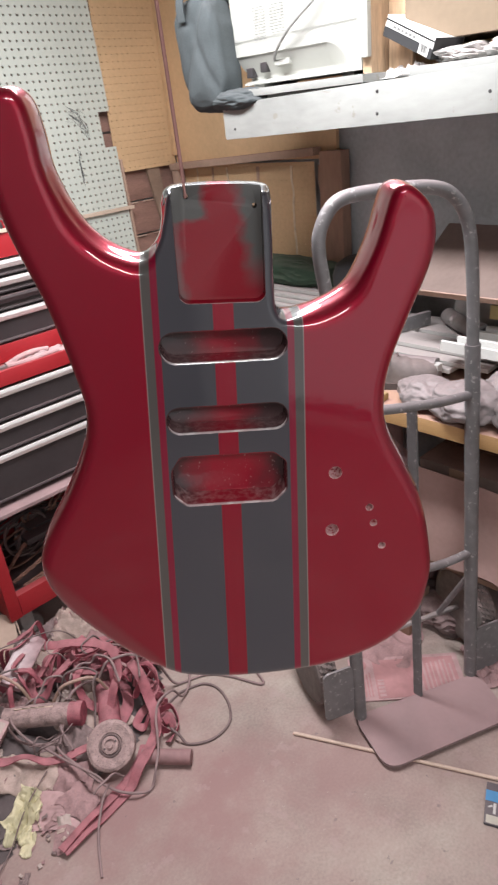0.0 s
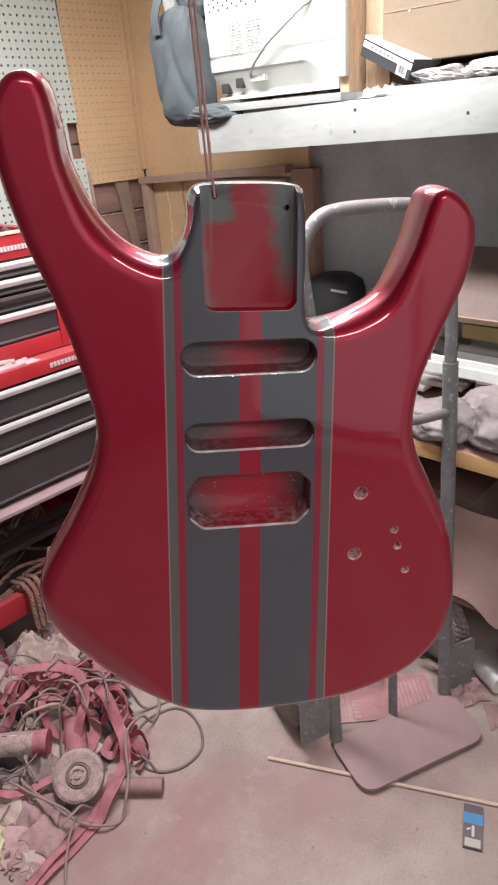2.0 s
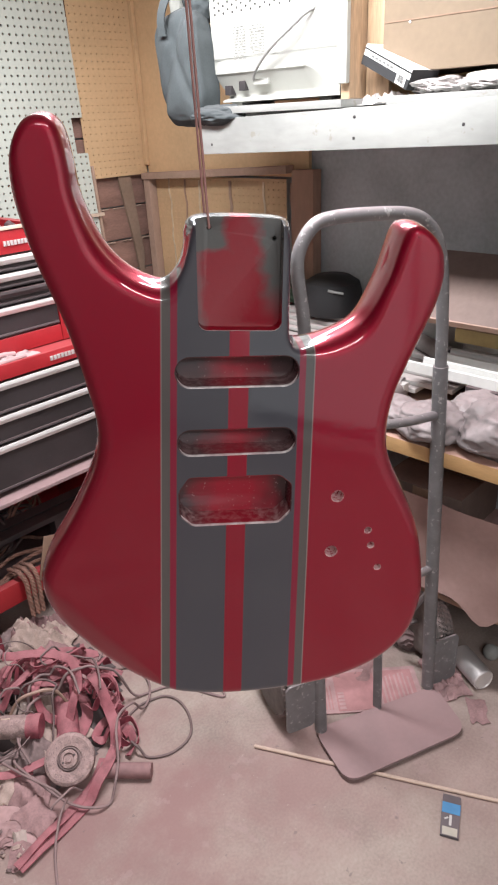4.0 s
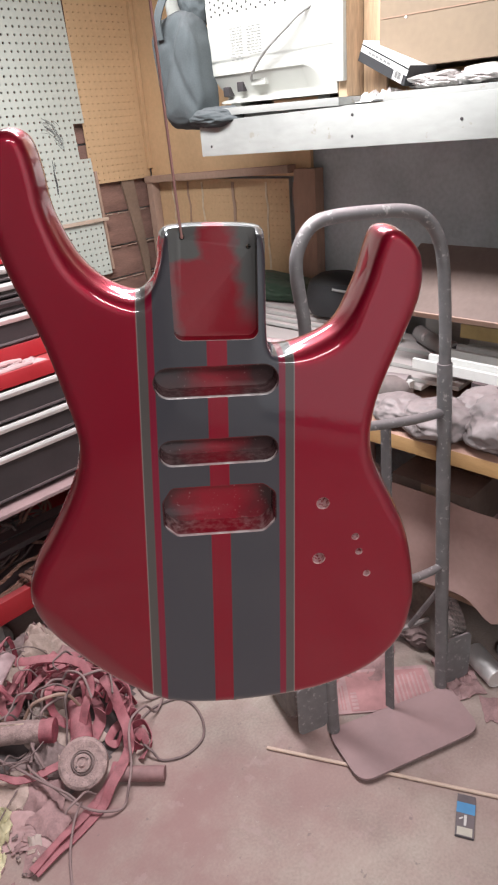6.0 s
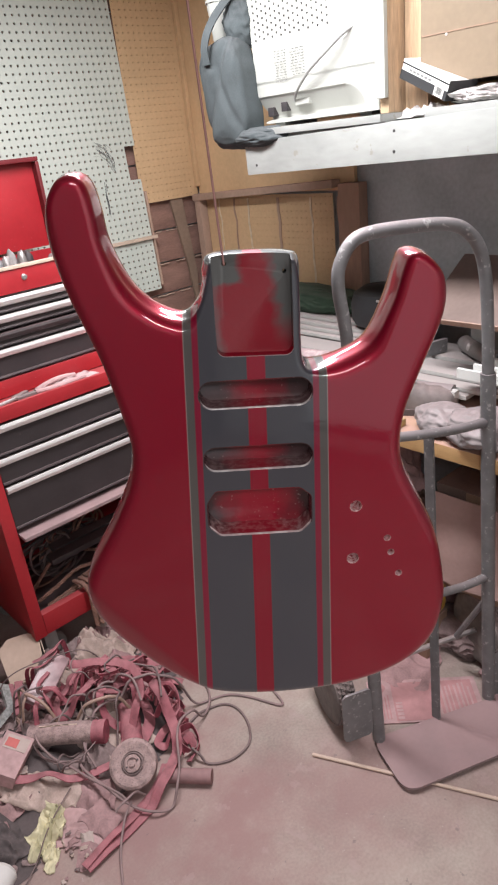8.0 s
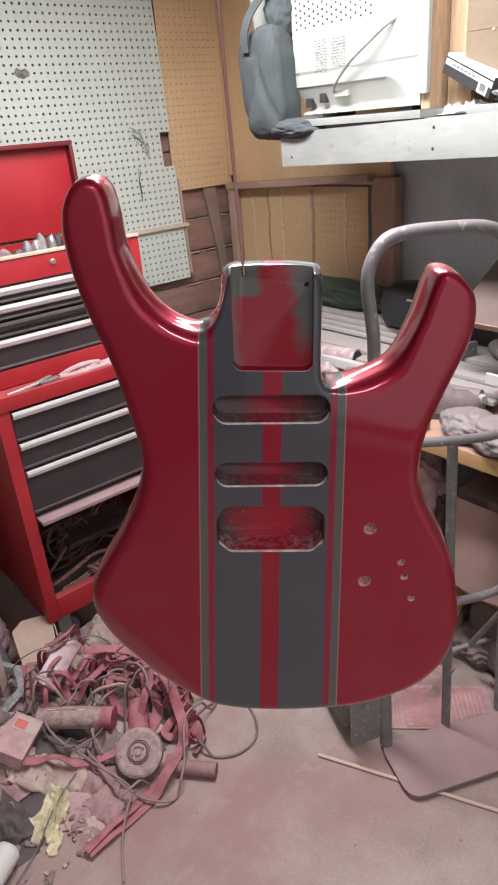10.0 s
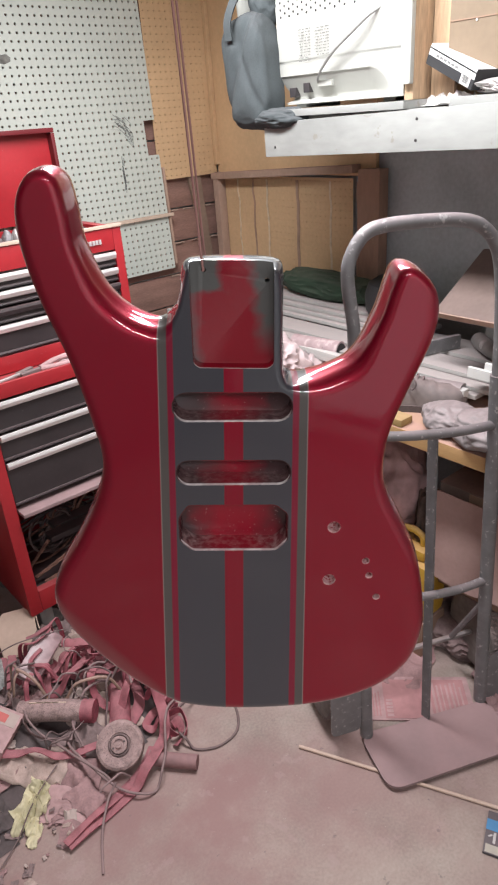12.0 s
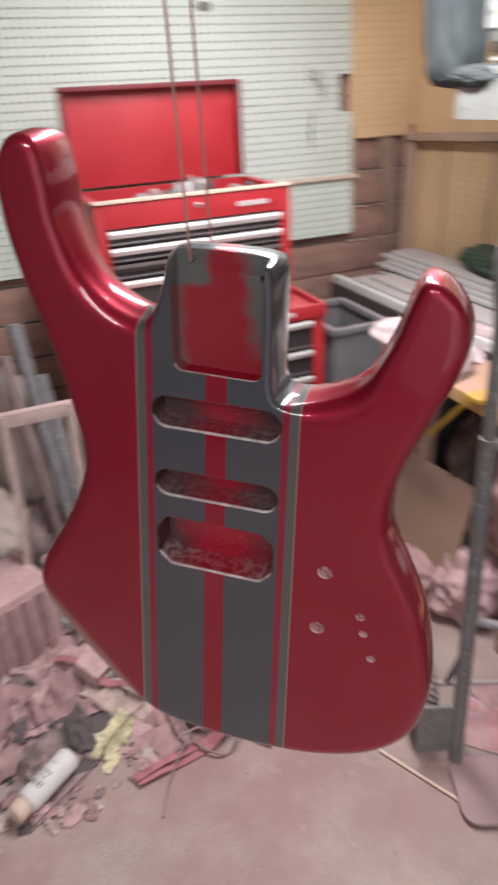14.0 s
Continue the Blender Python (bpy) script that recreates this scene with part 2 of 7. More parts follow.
def ring(r, n=10):
    return [(r * math.cos(2 * math.pi * i / n), r * math.sin(2 * math.pi * i / n)) for i in range(n)]


def tube(pts, r, n=10, bm=None, closed=False):
    return sweep([Vector(p) for p in pts], ring(r, n), bm, closed=closed)


def lathe(profile, at, axis=(0, 0, 1), n=28, bm=None):
    """A turned form: (radius, height) pairs round an axis from a point."""
    own = bmesh.new()
    rings = [[own.verts.new((r * math.cos(2 * math.pi * i / n), r * math.sin(2 * math.pi * i / n), h)) for i in range(n)] for r, h in profile]
    for a, b in zip(rings, rings[1:]):
        for i in range(n):
            own.faces.new((a[i], a[(i + 1) % n], b[(i + 1) % n], b[i]))
    if profile[0][0] > 1e-6:
        own.faces.new(rings[0][::-1])
    if profile[-1][0] > 1e-6:
        own.faces.new(rings[-1])
    own.transform(Matrix.Translation(at) @ Vector((0, 0, 1)).rotation_difference(Vector(axis)).to_matrix().to_4x4())
    return join(bm, own)


def crumple(cx, cy, z, sx, sy, h, seed, turn=0.0, n=26, fold=7.0, thick=0.003, under=None):
    """A crumpled sheet that lies on what is below it, with ridges, uneven edge and thickness."""
    own = bmesh.new()
    c, s = math.cos(turn), math.sin(turn)
    grid = []
    for i in range(n + 1):
        row = []
        for j in range(n + 1):
            u, v = i / n - 0.5, j / n - 0.5
            q = Vector((u * 3 + seed * 7.3, v * 3 - seed * 3.1, seed))
            du, dv = noise.noise(q * 1.1) * 0.16, noise.noise(q * 1.1 + Vector((9, 4, 2))) * 0.16
            x, y = (u + du) * sx, (v + dv) * sy
            wu, wv = u + 1.6 * du, v + 1.6 * dv
            ridge = 1 - abs(noise.noise(Vector((wu * fold + seed, wv * fold * 0.55, seed * 2.7)))) * 2.6
            ridge = 0.75 * ridge + 0.13 * (0.5 - abs(noise.noise(Vector((wu * fold * 2.1, wv * fold * 2.4, seed * 5)))) * 2)
            ridge += 0.35 * noise.noise(Vector((u * 2.2, v * 2.2, seed * 1.7)))
            edge = max(0.0, 1 - (2 * max(abs(u), abs(v))) ** 4)
            zz = z + 0.004 + h * max(0.0, ridge) * (0.25 + 0.75 * edge)
            px, py = cx + c * x - s * y, cy + s * x + c * y
            if under:
                zz += under(px, py)
            row.append(own.verts.new((px, py, zz)))
        grid.append(row)
    for i in range(n):
        for j in range(n):
            own.faces.new((grid[i][j], grid[i + 1][j], grid[i + 1][j + 1], grid[i][j + 1]))
    low = [[own.verts.new(v.co - Vector((0, 0, thick))) for v in row] for row in grid]
    for i in range(n):
        for j in range(n):
            own.faces.new((low[i][j], low[i][j + 1], low[i + 1][j + 1], low[i + 1][j]))
    for k in range(n):
        for (a, b), (c, d) in (((0, k), (0, k + 1)), ((n, k + 1), (n, k)), ((k + 1, 0), (k, 0)), ((k, n), (k + 1, n))):
            own.faces.new((grid[a][b], grid[c][d], low[c][d], low[a][b]))
    return own


def lump(at, size, seed, rough=0.25, n=5, flat=True):
    """A stuffed, creased bag or bundle that sits flat on its support."""
    own = bmesh.new()
    bmesh.ops.create_icosphere(own, subdivisions=n, radius=1)
    for v in own.verts:
        p = v.co.copy()
        k = 1 + rough * noise.noise(p * 1.6 + Vector((seed, 0, 0))) + rough * 0.4 * (0.5 - abs(noise.noise(p * 3.2 + Vector((0, seed, 0)))) * 2)
        k += rough * 0.16 * noise.noise(p * 8 + Vector((0, 0, seed)))
        q = p * k
        if flat:
            q.z = max(q.z, -0.8)
        v.co = Vector((at[0] + q.x * size[0], at[1] + q.y * size[1], at[2] + (q.z + (0.8 if flat else 0)) * size[2]))
    return own


def peg_sheet(x0, z0, cols, rows, y, keep, flip=False, pitch=0.0254, r=0.0044, thick=0.005):
    """Perforated hardboard: every cell is a square with a real eight-sided hole through it. Lies in the plane y (or x when flip)."""
    verts, faces = [], []
    for i in range(cols):
        for j in range(rows):
            if not keep(x0 + (i + 0.5) * pitch, z0 + (j + 0.5) * pitch):
                continue
            cx, cz, b = x0 + (i + 0.5) * pitch, z0 + (j + 0.5) * pitch, len(verts)
            h = pitch / 2
            outer = [(h, 0), (h, h), (0, h), (-h, h), (-h, 0), (-h, -h), (0, -h), (h, -h)]
            inner = [(r * math.cos(k * math.pi / 4), r * math.sin(k * math.pi / 4)) for k in range(8)]
            verts += [(cx + a, y, cz + c) for a, c in outer] + [(cx + a, y, cz + c) for a, c in inner] + [(cx + a, y + thick, cz + c) for a, c in inner]
            for k in range(8):
                q = (k + 1) % 8
                faces += [(b + k, b + q, b + 8 + q, b + 8 + k), (b + 8 + k, b + 8 + q, b + 16 + q, b + 16 + k)]
    if flip:
        verts = [(p[1], p[0], p[2]) for p in verts]
    me = bpy.data.meshes.new("pegboard")
    me.from_pydata(verts, [], faces)
    bm = bmesh.new()
    bm.from_mesh(me)
    bpy.data.meshes.remove(me)
    bmesh.ops.remove_doubles(bm, verts=bm.verts, dist=1e-5)
    return bm

def prism(pts, z0, z1):
    bm = bmesh.new()
    a, b = [bm.verts.new((x, y, z0)) for x, y in pts], [bm.verts.new((x, y, z1)) for x, y in pts]
    k = len(pts)
    for i in range(k):
        bm.faces.new((a[i], a[(i + 1) % k], b[(i + 1) % k], b[i]))
    bm.faces.new(a[::-1])
    bm.faces.new(b)
    bmesh.ops.recalc_face_normals(bm, faces=bm.faces)
    return bm


# ---- the room ----
NORTH, EAST, WEST, SOUTH, TOP = 2.21, 1.66, -2.4, -2.6, 2.42
solo("floor", box(WEST - 0.1, EAST + 0.1, SOUTH - 0.1, NORTH + 0.1, -0.1, 0.0), FLOOR, (0, 0, 0), "grey concrete floor under a film of pink overspray dust", "floor", kind="structure")
solo("ceiling", box(WEST - 0.1, EAST + 0.1, SOUTH - 0.1, NORTH + 0.1, TOP, TOP + 0.1), CEIL, (0, 0, TOP), "plain pale boarded ceiling of the workshop", "ceiling", kind="structure")
wall_north = solo("wall_north", box(WEST - 0.1, EAST + 0.1, NORTH + 0.022, NORTH + 0.12, 0, TOP), DARK_WALL, (0, NORTH + 0.022, 0), "dark wall faced with rough brown boards", "wall", kind="structure")
solo("wall_east", box(EAST + 0.012, EAST + 0.12, SOUTH - 0.1, NORTH + 0.022, 0, TOP), DARK_WALL, (EAST + 0.012, 0, 0), "dark brown panelled wall behind the bench and shelf", "wall", kind="structure")
solo("wall_west", box(WEST - 0.1, WEST, SOUTH, NORTH + 0.022, 0, TOP), DIM_WALL, (WEST, 0, 0), "plain dull grey-brown workshop wall", "wall", kind="structure")
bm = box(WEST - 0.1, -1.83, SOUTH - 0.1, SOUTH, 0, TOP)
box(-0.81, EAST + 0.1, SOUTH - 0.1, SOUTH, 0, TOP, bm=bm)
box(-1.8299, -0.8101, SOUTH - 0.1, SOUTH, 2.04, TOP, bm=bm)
solo("wall_south", bm, PLASTER, (0, SOUTH, 0), "plain greyish unseen workshop wall with an added door opening", "wall", kind="structure")
# unseen door, added only to frame the lamp that the guitar mirrors
door = thing("added_door_1", (-1.32, SOUTH - 0.05, 0), "unseen white door added as a frame for the reflection lamp", "door", kind="structure")
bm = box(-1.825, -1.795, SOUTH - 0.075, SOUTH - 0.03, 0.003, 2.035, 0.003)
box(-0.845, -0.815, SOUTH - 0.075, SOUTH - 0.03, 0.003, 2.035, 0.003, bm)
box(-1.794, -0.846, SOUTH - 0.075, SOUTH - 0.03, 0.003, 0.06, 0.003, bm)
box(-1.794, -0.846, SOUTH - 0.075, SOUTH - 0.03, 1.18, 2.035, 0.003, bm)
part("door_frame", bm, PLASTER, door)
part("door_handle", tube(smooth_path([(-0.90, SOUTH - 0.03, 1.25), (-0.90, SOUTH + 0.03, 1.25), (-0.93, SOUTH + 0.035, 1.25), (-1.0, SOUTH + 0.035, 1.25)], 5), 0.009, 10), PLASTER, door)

# rough brown boards on the north wall
SEAM = mat("split_board_edge", (0.42, 0.30, 0.24), 0.8, var=0.35, scale=30, bump=0.3)
random.seed(4)
for k in range(-8, 9):
    z0, z1 = max(0.012, 1.207 + 0.1365 * k), min(1.207 + 0.1365 * (k + 1) - 0.007, TOP - 0.002)
    bm = box(WEST, 1.66, NORTH + random.random() * 0.006, NORTH + 0.02, z0, z1, 0.003)
    board = part("board", bm, BROWN_WALL, wall_north)
    # the lower edge is split and pale in places
    x = 1.36
    while x < 1.62 and 0.7 < z0 < 1.35:
        w = random.uniform(0.04, 0.10)
        pts = [Vector((x + w * q / 6, NORTH - 0.001, z1 - 0.002 + 0.005 * noise.noise(Vector((x * 30 + q, k, 1))))) for q in range(7)]
        part("split_edge", tube(pts, random.uniform(0.0018, 0.0042), 6), SEAM, board, "pale split edge")
        x += w + random.uniform(0.0, 0.05)


# ---- pegboards ----
def white_keep(x, z):
    if 1.4248 < z < 1.5518:
        return x < 1.29
    return x < 1.345


bm = peg_sheet(-1.6056, 0.9676, 118, 56, 2.176, white_keep)
for v in bm.verts:
    v.co.x -= 0.036 * (v.co.z - 1.69)
peg = solo("pegboard", bm, PEG_WHITE, (-0.1, 2.176, 0.98), "white perforated hardboard with a broken notch, smudged black", "pegboard")
solo("rail", box(0.60, 1.380, 2.160, 2.175, 1.184, 1.197, 0.002), WOOD_ROD, (1.0, 2.175, 1.192), "thin cream wooden strip across the pegboard", "trim")
solo("batten", box(-0.005, 0.005, 2.168, 2.209, 0.0, 0.39, 0.002, m=Matrix.Translation((1.373, 0, 0.985)) @ Matrix.Rotation(-0.036, 4, "Y")), PINK_WOOD, (1.358, 2.2, 0.985), "narrow brown batten at the pegboard's edge", "trim")
solo("pegboard", peg_sheet(1.3440, 1.325, 12, 43, 2.186, lambda x, z: True, r=0.0024), OCHRE, (1.48, 2.186, 1.345), "ochre perforated hardboard in the corner", "pegboard")
peg_e = solo("pegboard", peg_sheet(1.40, 0.86, 29, 18, EAST - 0.012, lambda x, z: True, flip=True, r=0.0024), OCHRE, (EAST - 0.012, 1.77, 0.86), "ochre perforated hardboard panel streaked with old glue", "pegboard")
solo("wall_panel", box(EAST - 0.008, EAST + 0.008, -1.2, 1.298, 1.555, TOP - 0.005), OCHRE, (EAST, 0.5, 1.555), "plain ochre hardboard above the shelf", "panel", kind="structure")
solo("wall_panel", box(EAST - 0.008, EAST + 0.008, 1.30, 2.18, 1.325, TOP - 0.005), OCHRE, (EAST, 0.5, 1.36), "plain ochre hardboard above the batten", "panel", kind="structure")
solo("batten", box(EAST - 0.06, EAST - 0.014, -0.41, 0.40, -0.013, 0.013, 0.003, m=Matrix.Translation((0, 1.772, 1.334)) @ Matrix.Rotation(-0.045, 4, "X")), PINK_WOOD, (EAST - 0.03, 1.7, 1.318), "dusty pinkish horizontal wooden batten", "trim")
solo("post", box(EAST - 0.055, EAST - 0.014, 2.130, 2.166, 0.0, 1.330, 0.003), PINK_WOOD, (EAST - 0.03, 2.13, 0.0), "dusty upright wooden post in the corner", "post")
solo("post", box(EAST - 0.05, EAST - 0.002, 1.25, 1.345, 0.0, 1.352, 0.003), RUST_BOARD, (EAST - 0.03, 1.35, 0.0), "brown upright board beside the ochre panel", "post")

bm = prism([(1.495, 1.325), (1.560, 1.325), (1.592, 1.00), (1.574, 0.80), (1.545, 1.05)], 0.0, 0.012)
bm.transform(Matrix(((1, 0, 0, 0), (0, 0, -1, NORTH - 0.004), (0, 1, 0, 0), (0, 0, 0, 1))))
solo("offcut", bm, OCHRE_DULL, (1.55, NORTH, 0.8), "dull tan board offcut wedged beside the corner post", "board")
solo("corner_strip", box(1.634, 1.6515, 2.166, 2.1855, 1.36, TOP - 0.005, 0.002), OCHRE, (1.64, 2.18, 1.36), "narrow ochre strip closing the corner", "trim", kind="structure")

# ---- shelf ----
shelf = thing("wall_shelf", (1.4, 0.2, 1.43), "white-primed plank shelf on the wall, loaded with cases and boxes", "shelf")
tilt = Matrix.Translation((0, 1.277, 1.432)) @ Matrix.Rotation(-0.0205, 4, "X") @ Matrix.Translation((0, -1.277, -1.432))
part("front_board", box(1.125, 1.145, -1.4, 1.277, 1.432, 1.522, 0.002, m=tilt), PRIMER, shelf, "white-primed front plank with screws")
part("shelf_board", box(1.146, EAST - 0.01, -1.4, 1.272, 1.512, 1.534, 0.002), PRIMER, shelf)
for y, z in ((1.235, 1.458), (1.262, 1.510), (0.748, 1.513), (0.749, 1.467), (0.47, 1.49), (0.33, 1.50)):
    part("screw", lathe([(0.0036, 0), (0.0036, 0.001), (0.002, 0.0014)], (1.125, y, z), (-1, 0, 0), 10), BLACK, shelf)
solo("plank", box(1.128, 1.60, 0.79, 1.268, 1.5345, 1.5525, 0.002), PRIMER, (1.36, 1.03, 1.5345), "white-primed loose plank laid on the shelf under an appliance", "plank")

# ---- guitar ----
G = Matrix.Identity(4)
gr, gu = Vector((0.7651, -0.6416, -0.0542)).normalized(), Vector((0.0558, -0.0177, 0.9983))
gn = gr.cross(gu).normalized()
gu = gn.cross(gr)
for i, a in enumerate((gr, gu, gn)):
    G[0][i], G[1][i], G[2][i] = a
G.translation = (-0.0330, 0.0334, 1.3673)


def guitar_outline():
    heel = [(-0.0285, 0.093), (-0.024, 0.0985), (0.0, 0.0992), (0.027, 0.0975), (0.0325, 0.0925)]
    cut = [(0.0338, 0.070), (0.0340, 0.040), (0.0356, 0.0235), (0.044, 0.0185), (0.0675, 0.0255), (0.086, 0.0375), (0.0985, 0.062), (0.1045, 0.083)]
    horn = [(0.1085, 0.0935), (0.115, 0.0962), (0.124, 0.0918), (0.134, 0.080), (0.1372, 0.064), (0.1335, 0.044), (0.122, 0.0135)]
    side = [(0.1115, -0.0175), (0.1085, -0.044), (0.1125, -0.067), (0.127, -0.0975), (0.141, -0.129), (0.1495, -0.170), (0.1505, -0.197), (0.1425, -0.229), (0.118, -0.2555)]
    foot = [(0.078, -0.2725), (0.030, -0.2785), (-0.020, -0.2775), (-0.060, -0.2685), (-0.093, -0.251), (-0.120, -0.225), (-0.1395, -0.197), (-0.1465, -0.166)]
    left = [(-0.139, -0.1365), (-0.1176, -0.100), (-0.101, -0.066), (-0.0945, -0.038), (-0.0985, -0.008), (-0.1085, 0.036), (-0.1225, 0.078), (-0.1300, 0.112)]
    tip = [(-0.1290, 0.136), (-0.1205, 0.1525), (-0.109, 0.1567), (-0.101, 0.151), (-0.0972, 0.134), (-0.0945, 0.111), (-0.0845, 0.0865), (-0.070, 0.0700)]
    neck = [(-0.052, 0.0608), (-0.0415, 0.0618), (-0.0345, 0.071), (-0.0305, 0.084)]
    ctrl = heel + cut + horn + side + foot + left + tip + neck
    return [Vector((p.x, p.y, 0)) for p in smooth_path([(x, y, 0) for x, y in ctrl], 5, closed=True)]


ROUTS = [
    (lambda: slot(-0.0405, 0.0408, -0.0052, 0.0148, 0.0098, -0.012), -0.019),
    (lambda: slot(-0.0408, 0.0402, -0.0548, -0.0365, 0.0090, -0.010), -0.019),
    (lambda: rounded_loop([(0.0385, -0.081), (0.030, -0.0735), (-0.034, -0.0725), (-0.0412, -0.083), (-0.0412, -0.102), (-0.0325, -0.1105), (0.030, -0.1115), (0.0385, -0.103)], 0.0025), -0.020),
]
DRILLED = [(0.0737, -0.0930, 0.0044), (0.0716, -0.1406, 0.0045), (0.0991, -0.1238, 0.0024), (0.1024, -0.1373, 0.0024), (0.1094, -0.1579, 0.0024)]


def rounded_loop(pts, r, n=4):
    out = []
    for i, p in enumerate(pts):
        p, a, b = Vector(p), Vector(pts[i - 1]), Vector(pts[(i + 1) % len(pts)])
        u, w = (a - p).normalized() * r, (b - p).normalized() * r
        out += [tuple((p + u * (1 - s / n)).lerp(p + w * s / n, s / n)) for s in range(n + 1)]
    return out


def within(p, loop):
    c = False
    for (x0, y0), (x1, y1) in zip(loop, loop[1:] + loop[:1]):
        if (y0 > p[1]) != (y1 > p[1]) and p[0] < (x1 - x0) * (p[1] - y0) / (y1 - y0) + x0:
            c = not c
    return c


def grown(loop, d):
    """A loop pushed out by d (drawn counter-clockwise)."""
    k = len(loop)
    out = []
    for i in range(k):
        t = (Vector(loop[(i + 1) % k]) - Vector(loop[i - 1])).normalized()
        out.append((loop[i][0] + t.y * d, loop[i][1] - t.x * d))
    return out


def flat_cap(bm, rim, loops, z):
    """Closes a rim of vertices with triangles, but for the loops left open."""
    verts = list(rim) + [v for lp in loops for v in lp]
    flat = [Vector((v.co.x, v.co.y)) for v in verts]
    edges, start = [], 0
    for size in [len(rim)] + [len(lp) for lp in loops]:
        edges += [(start + i, start + (i + 1) % size) for i in range(size)]
        start += size
    vo, _, fo, ids, _, _ = delaunay_2d_cdt(flat, edges, [], 1, 1e-7)[:6]
    polys = [[(v.co.x, v.co.y) for v in lp] for lp in loops]
    outer = [(v.co.x, v.co.y) for v in rim]
    use = [verts[i[0]] if i else bm.verts.new((p.x, p.y, z)) for p, i in zip(vo, ids)]
    for f in fo:
        c = sum((vo[i] for i in f), Vector((0, 0))) / len(f)
        if within(c, outer) and not any(within(c, q) for q in polys):
            bm.faces.new([use[i] for i in f])


def guitar_shell(depth=0.043, r=0.0095, steps=7):
    line = guitar_outline()
    k = len(line)
    norm = []
    for i in range(k):
        t = (line[(i + 2) % k] - line[(i - 2) % k]).normalized()
        norm.append(Vector((t.y, -t.x, 0)))
    area2 = sum(a.x * b.y - b.x * a.y for a, b in zip(line, line[1:] + line[:1]))
    sign = 1 if area2 > 0 else -1
    bm = bmesh.new()
    prof = [(r * (1 - math.sin(a)), -r * (1 - math.cos(a))) for a in [math.pi / 2 * s / steps for s in range(steps + 1)]]
    prof = [(r * 1.25, 0.0)] + prof
    # the sides swell a little between the two rounded edges
    swell = [(u, None) for u in (-0.75, -0.5, -0.25, 0.0, 0.25, 0.5, 0.75)]
    prof = prof + swell + [(o, -depth - z) for o, z in prof[::-1]]

    def edge_at(p):
        # the heel block keeps a tighter edge than the horns
        if -0.040 < p.x < 0.038 and p.y > 0.05:
            return 0.5 if p.y > 0.088 else 0.4
        if 0.028 < p.x < 0.050 and 0.0 < p.y < 0.06:
            return 0.45
        if 0.050 <= p.x < 0.088 and 0.0 < p.y < 0.07:
            return 1.35
        if 0.088 <= p.x < 0.112 and 0.03 < p.y < 0.095 or -0.112 < p.x < -0.088 and p.y > 0.09:
            return 0.7
        if -0.095 < p.x < -0.04 and p.y > 0.05:
            return 1.1
        if p.y > 0.130 or (p.y > 0.078 and p.x > 0.1):
            return 0.62
        return 1.05 if p.x > 0.08 and p.y > 0.07 else 1.0

    soft = [edge_at(p) for p in line]
    for _ in range(6):
        soft = [(soft[i - 1] + 2 * soft[i] + soft[(i + 1) % k]) / 4 for i in range(k)]
    full = [0.0032 if (-0.095 < p.x < -0.036 and p.y > 0.05) or (-0.04 < p.x < 0.038 and p.y > 0.088) else 0.0016 for p in line]
    for _ in range(6):
        full = [(full[i - 1] + 2 * full[i] + full[(i + 1) % k]) / 4 for i in range(k)]
    rings = []
    for o, z in prof:
        if z is None:
            rings.append([bm.verts.new(p + n * sign * w * (1 - o * o) + Vector((0, 0, -depth / 2 - o * (depth / 2 - r * f)))) for p, n, f, w in zip(line, norm, soft, full)])
            continue
        near = z > -depth / 2
        rings.append([bm.verts.new(p - n * sign * o * f + Vector((0, 0, z * f if near else -depth - (-depth - z) * f))) for p, n, f in zip(line, norm, soft)])
    for a, b in zip(rings, rings[1:]):
        for i in range(k):
            bm.faces.new((a[i], a[(i + 1) % k], b[(i + 1) % k], b[i]))
    c = 0.0010
    front = []
    lay = []

    def well(loop, levels):
        hoops = [[bm.verts.new((x, y, z)) for x, y in (grown(loop, d) if d else loop)] for d, z in levels]
        for a, b in zip(hoops, hoops[1:]):
            for i in range(len(a)):
                lay.append(bm.faces.new((a[i], a[(i + 1) % len(a)], b[(i + 1) % len(b)], b[i])))
        return hoops

    for make, deep in ROUTS:
        h = well(make(), [(c, 0.0), (c * 0.3, -c * 0.3), (0, -c), (0, deep)])
        front.append(h[0])
        lay.append(bm.faces.new(h[-1]))
    for x, y, rad in DRILLED:
        h = well([(x + rad * math.cos(a * math.pi / 8), y + rad * math.sin(a * math.pi / 8)) for a in range(16)], [(c * 0.6, 0.0), (0, -c * 0.6), (0, -0.013)])
        front.append(h[0])
        lay.append(bm.faces.new(h[-1]))
    flat_cap(bm, rings[0], front, 0.0)
    flat_cap(bm, rings[-1], [], -depth)
    for f in lay:
        f.material_index = 1
    bmesh.ops.remove_doubles(bm, verts=bm.verts, dist=1e-6)
    bmesh.ops.holes_fill(bm, edges=[e for e in bm.edges if len(e.link_faces) == 1], sides=0)
    # forearm contour: the foot's bass side falls away from a slanting crease
    crease, fall = Vector((-0.140, -0.150, 0)), Vector((-0.789, -0.614, 0))
    for k in range(5):
        bmesh.ops.bisect_plane(bm, geom=bm.verts[:] + bm.edges[:] + bm.faces[:], dist=1e-7, plane_co=crease + fall * (0.0005 + 0.003 * k), plane_no=fall)
    for v in bm.verts:
        d = (v.co - crease).dot(fall)
        if d > 0 and v.co.z > -0.024 and v.co.y < -0.12:
            v.co.z -= 0.50 * (d - 0.004 * (1 - math.exp(-d / 0.004))) * min(1.0, (v.co.z + 0.024) / 0.014)
    bmesh.ops.recalc_face_normals(bm, faces=bm.faces)
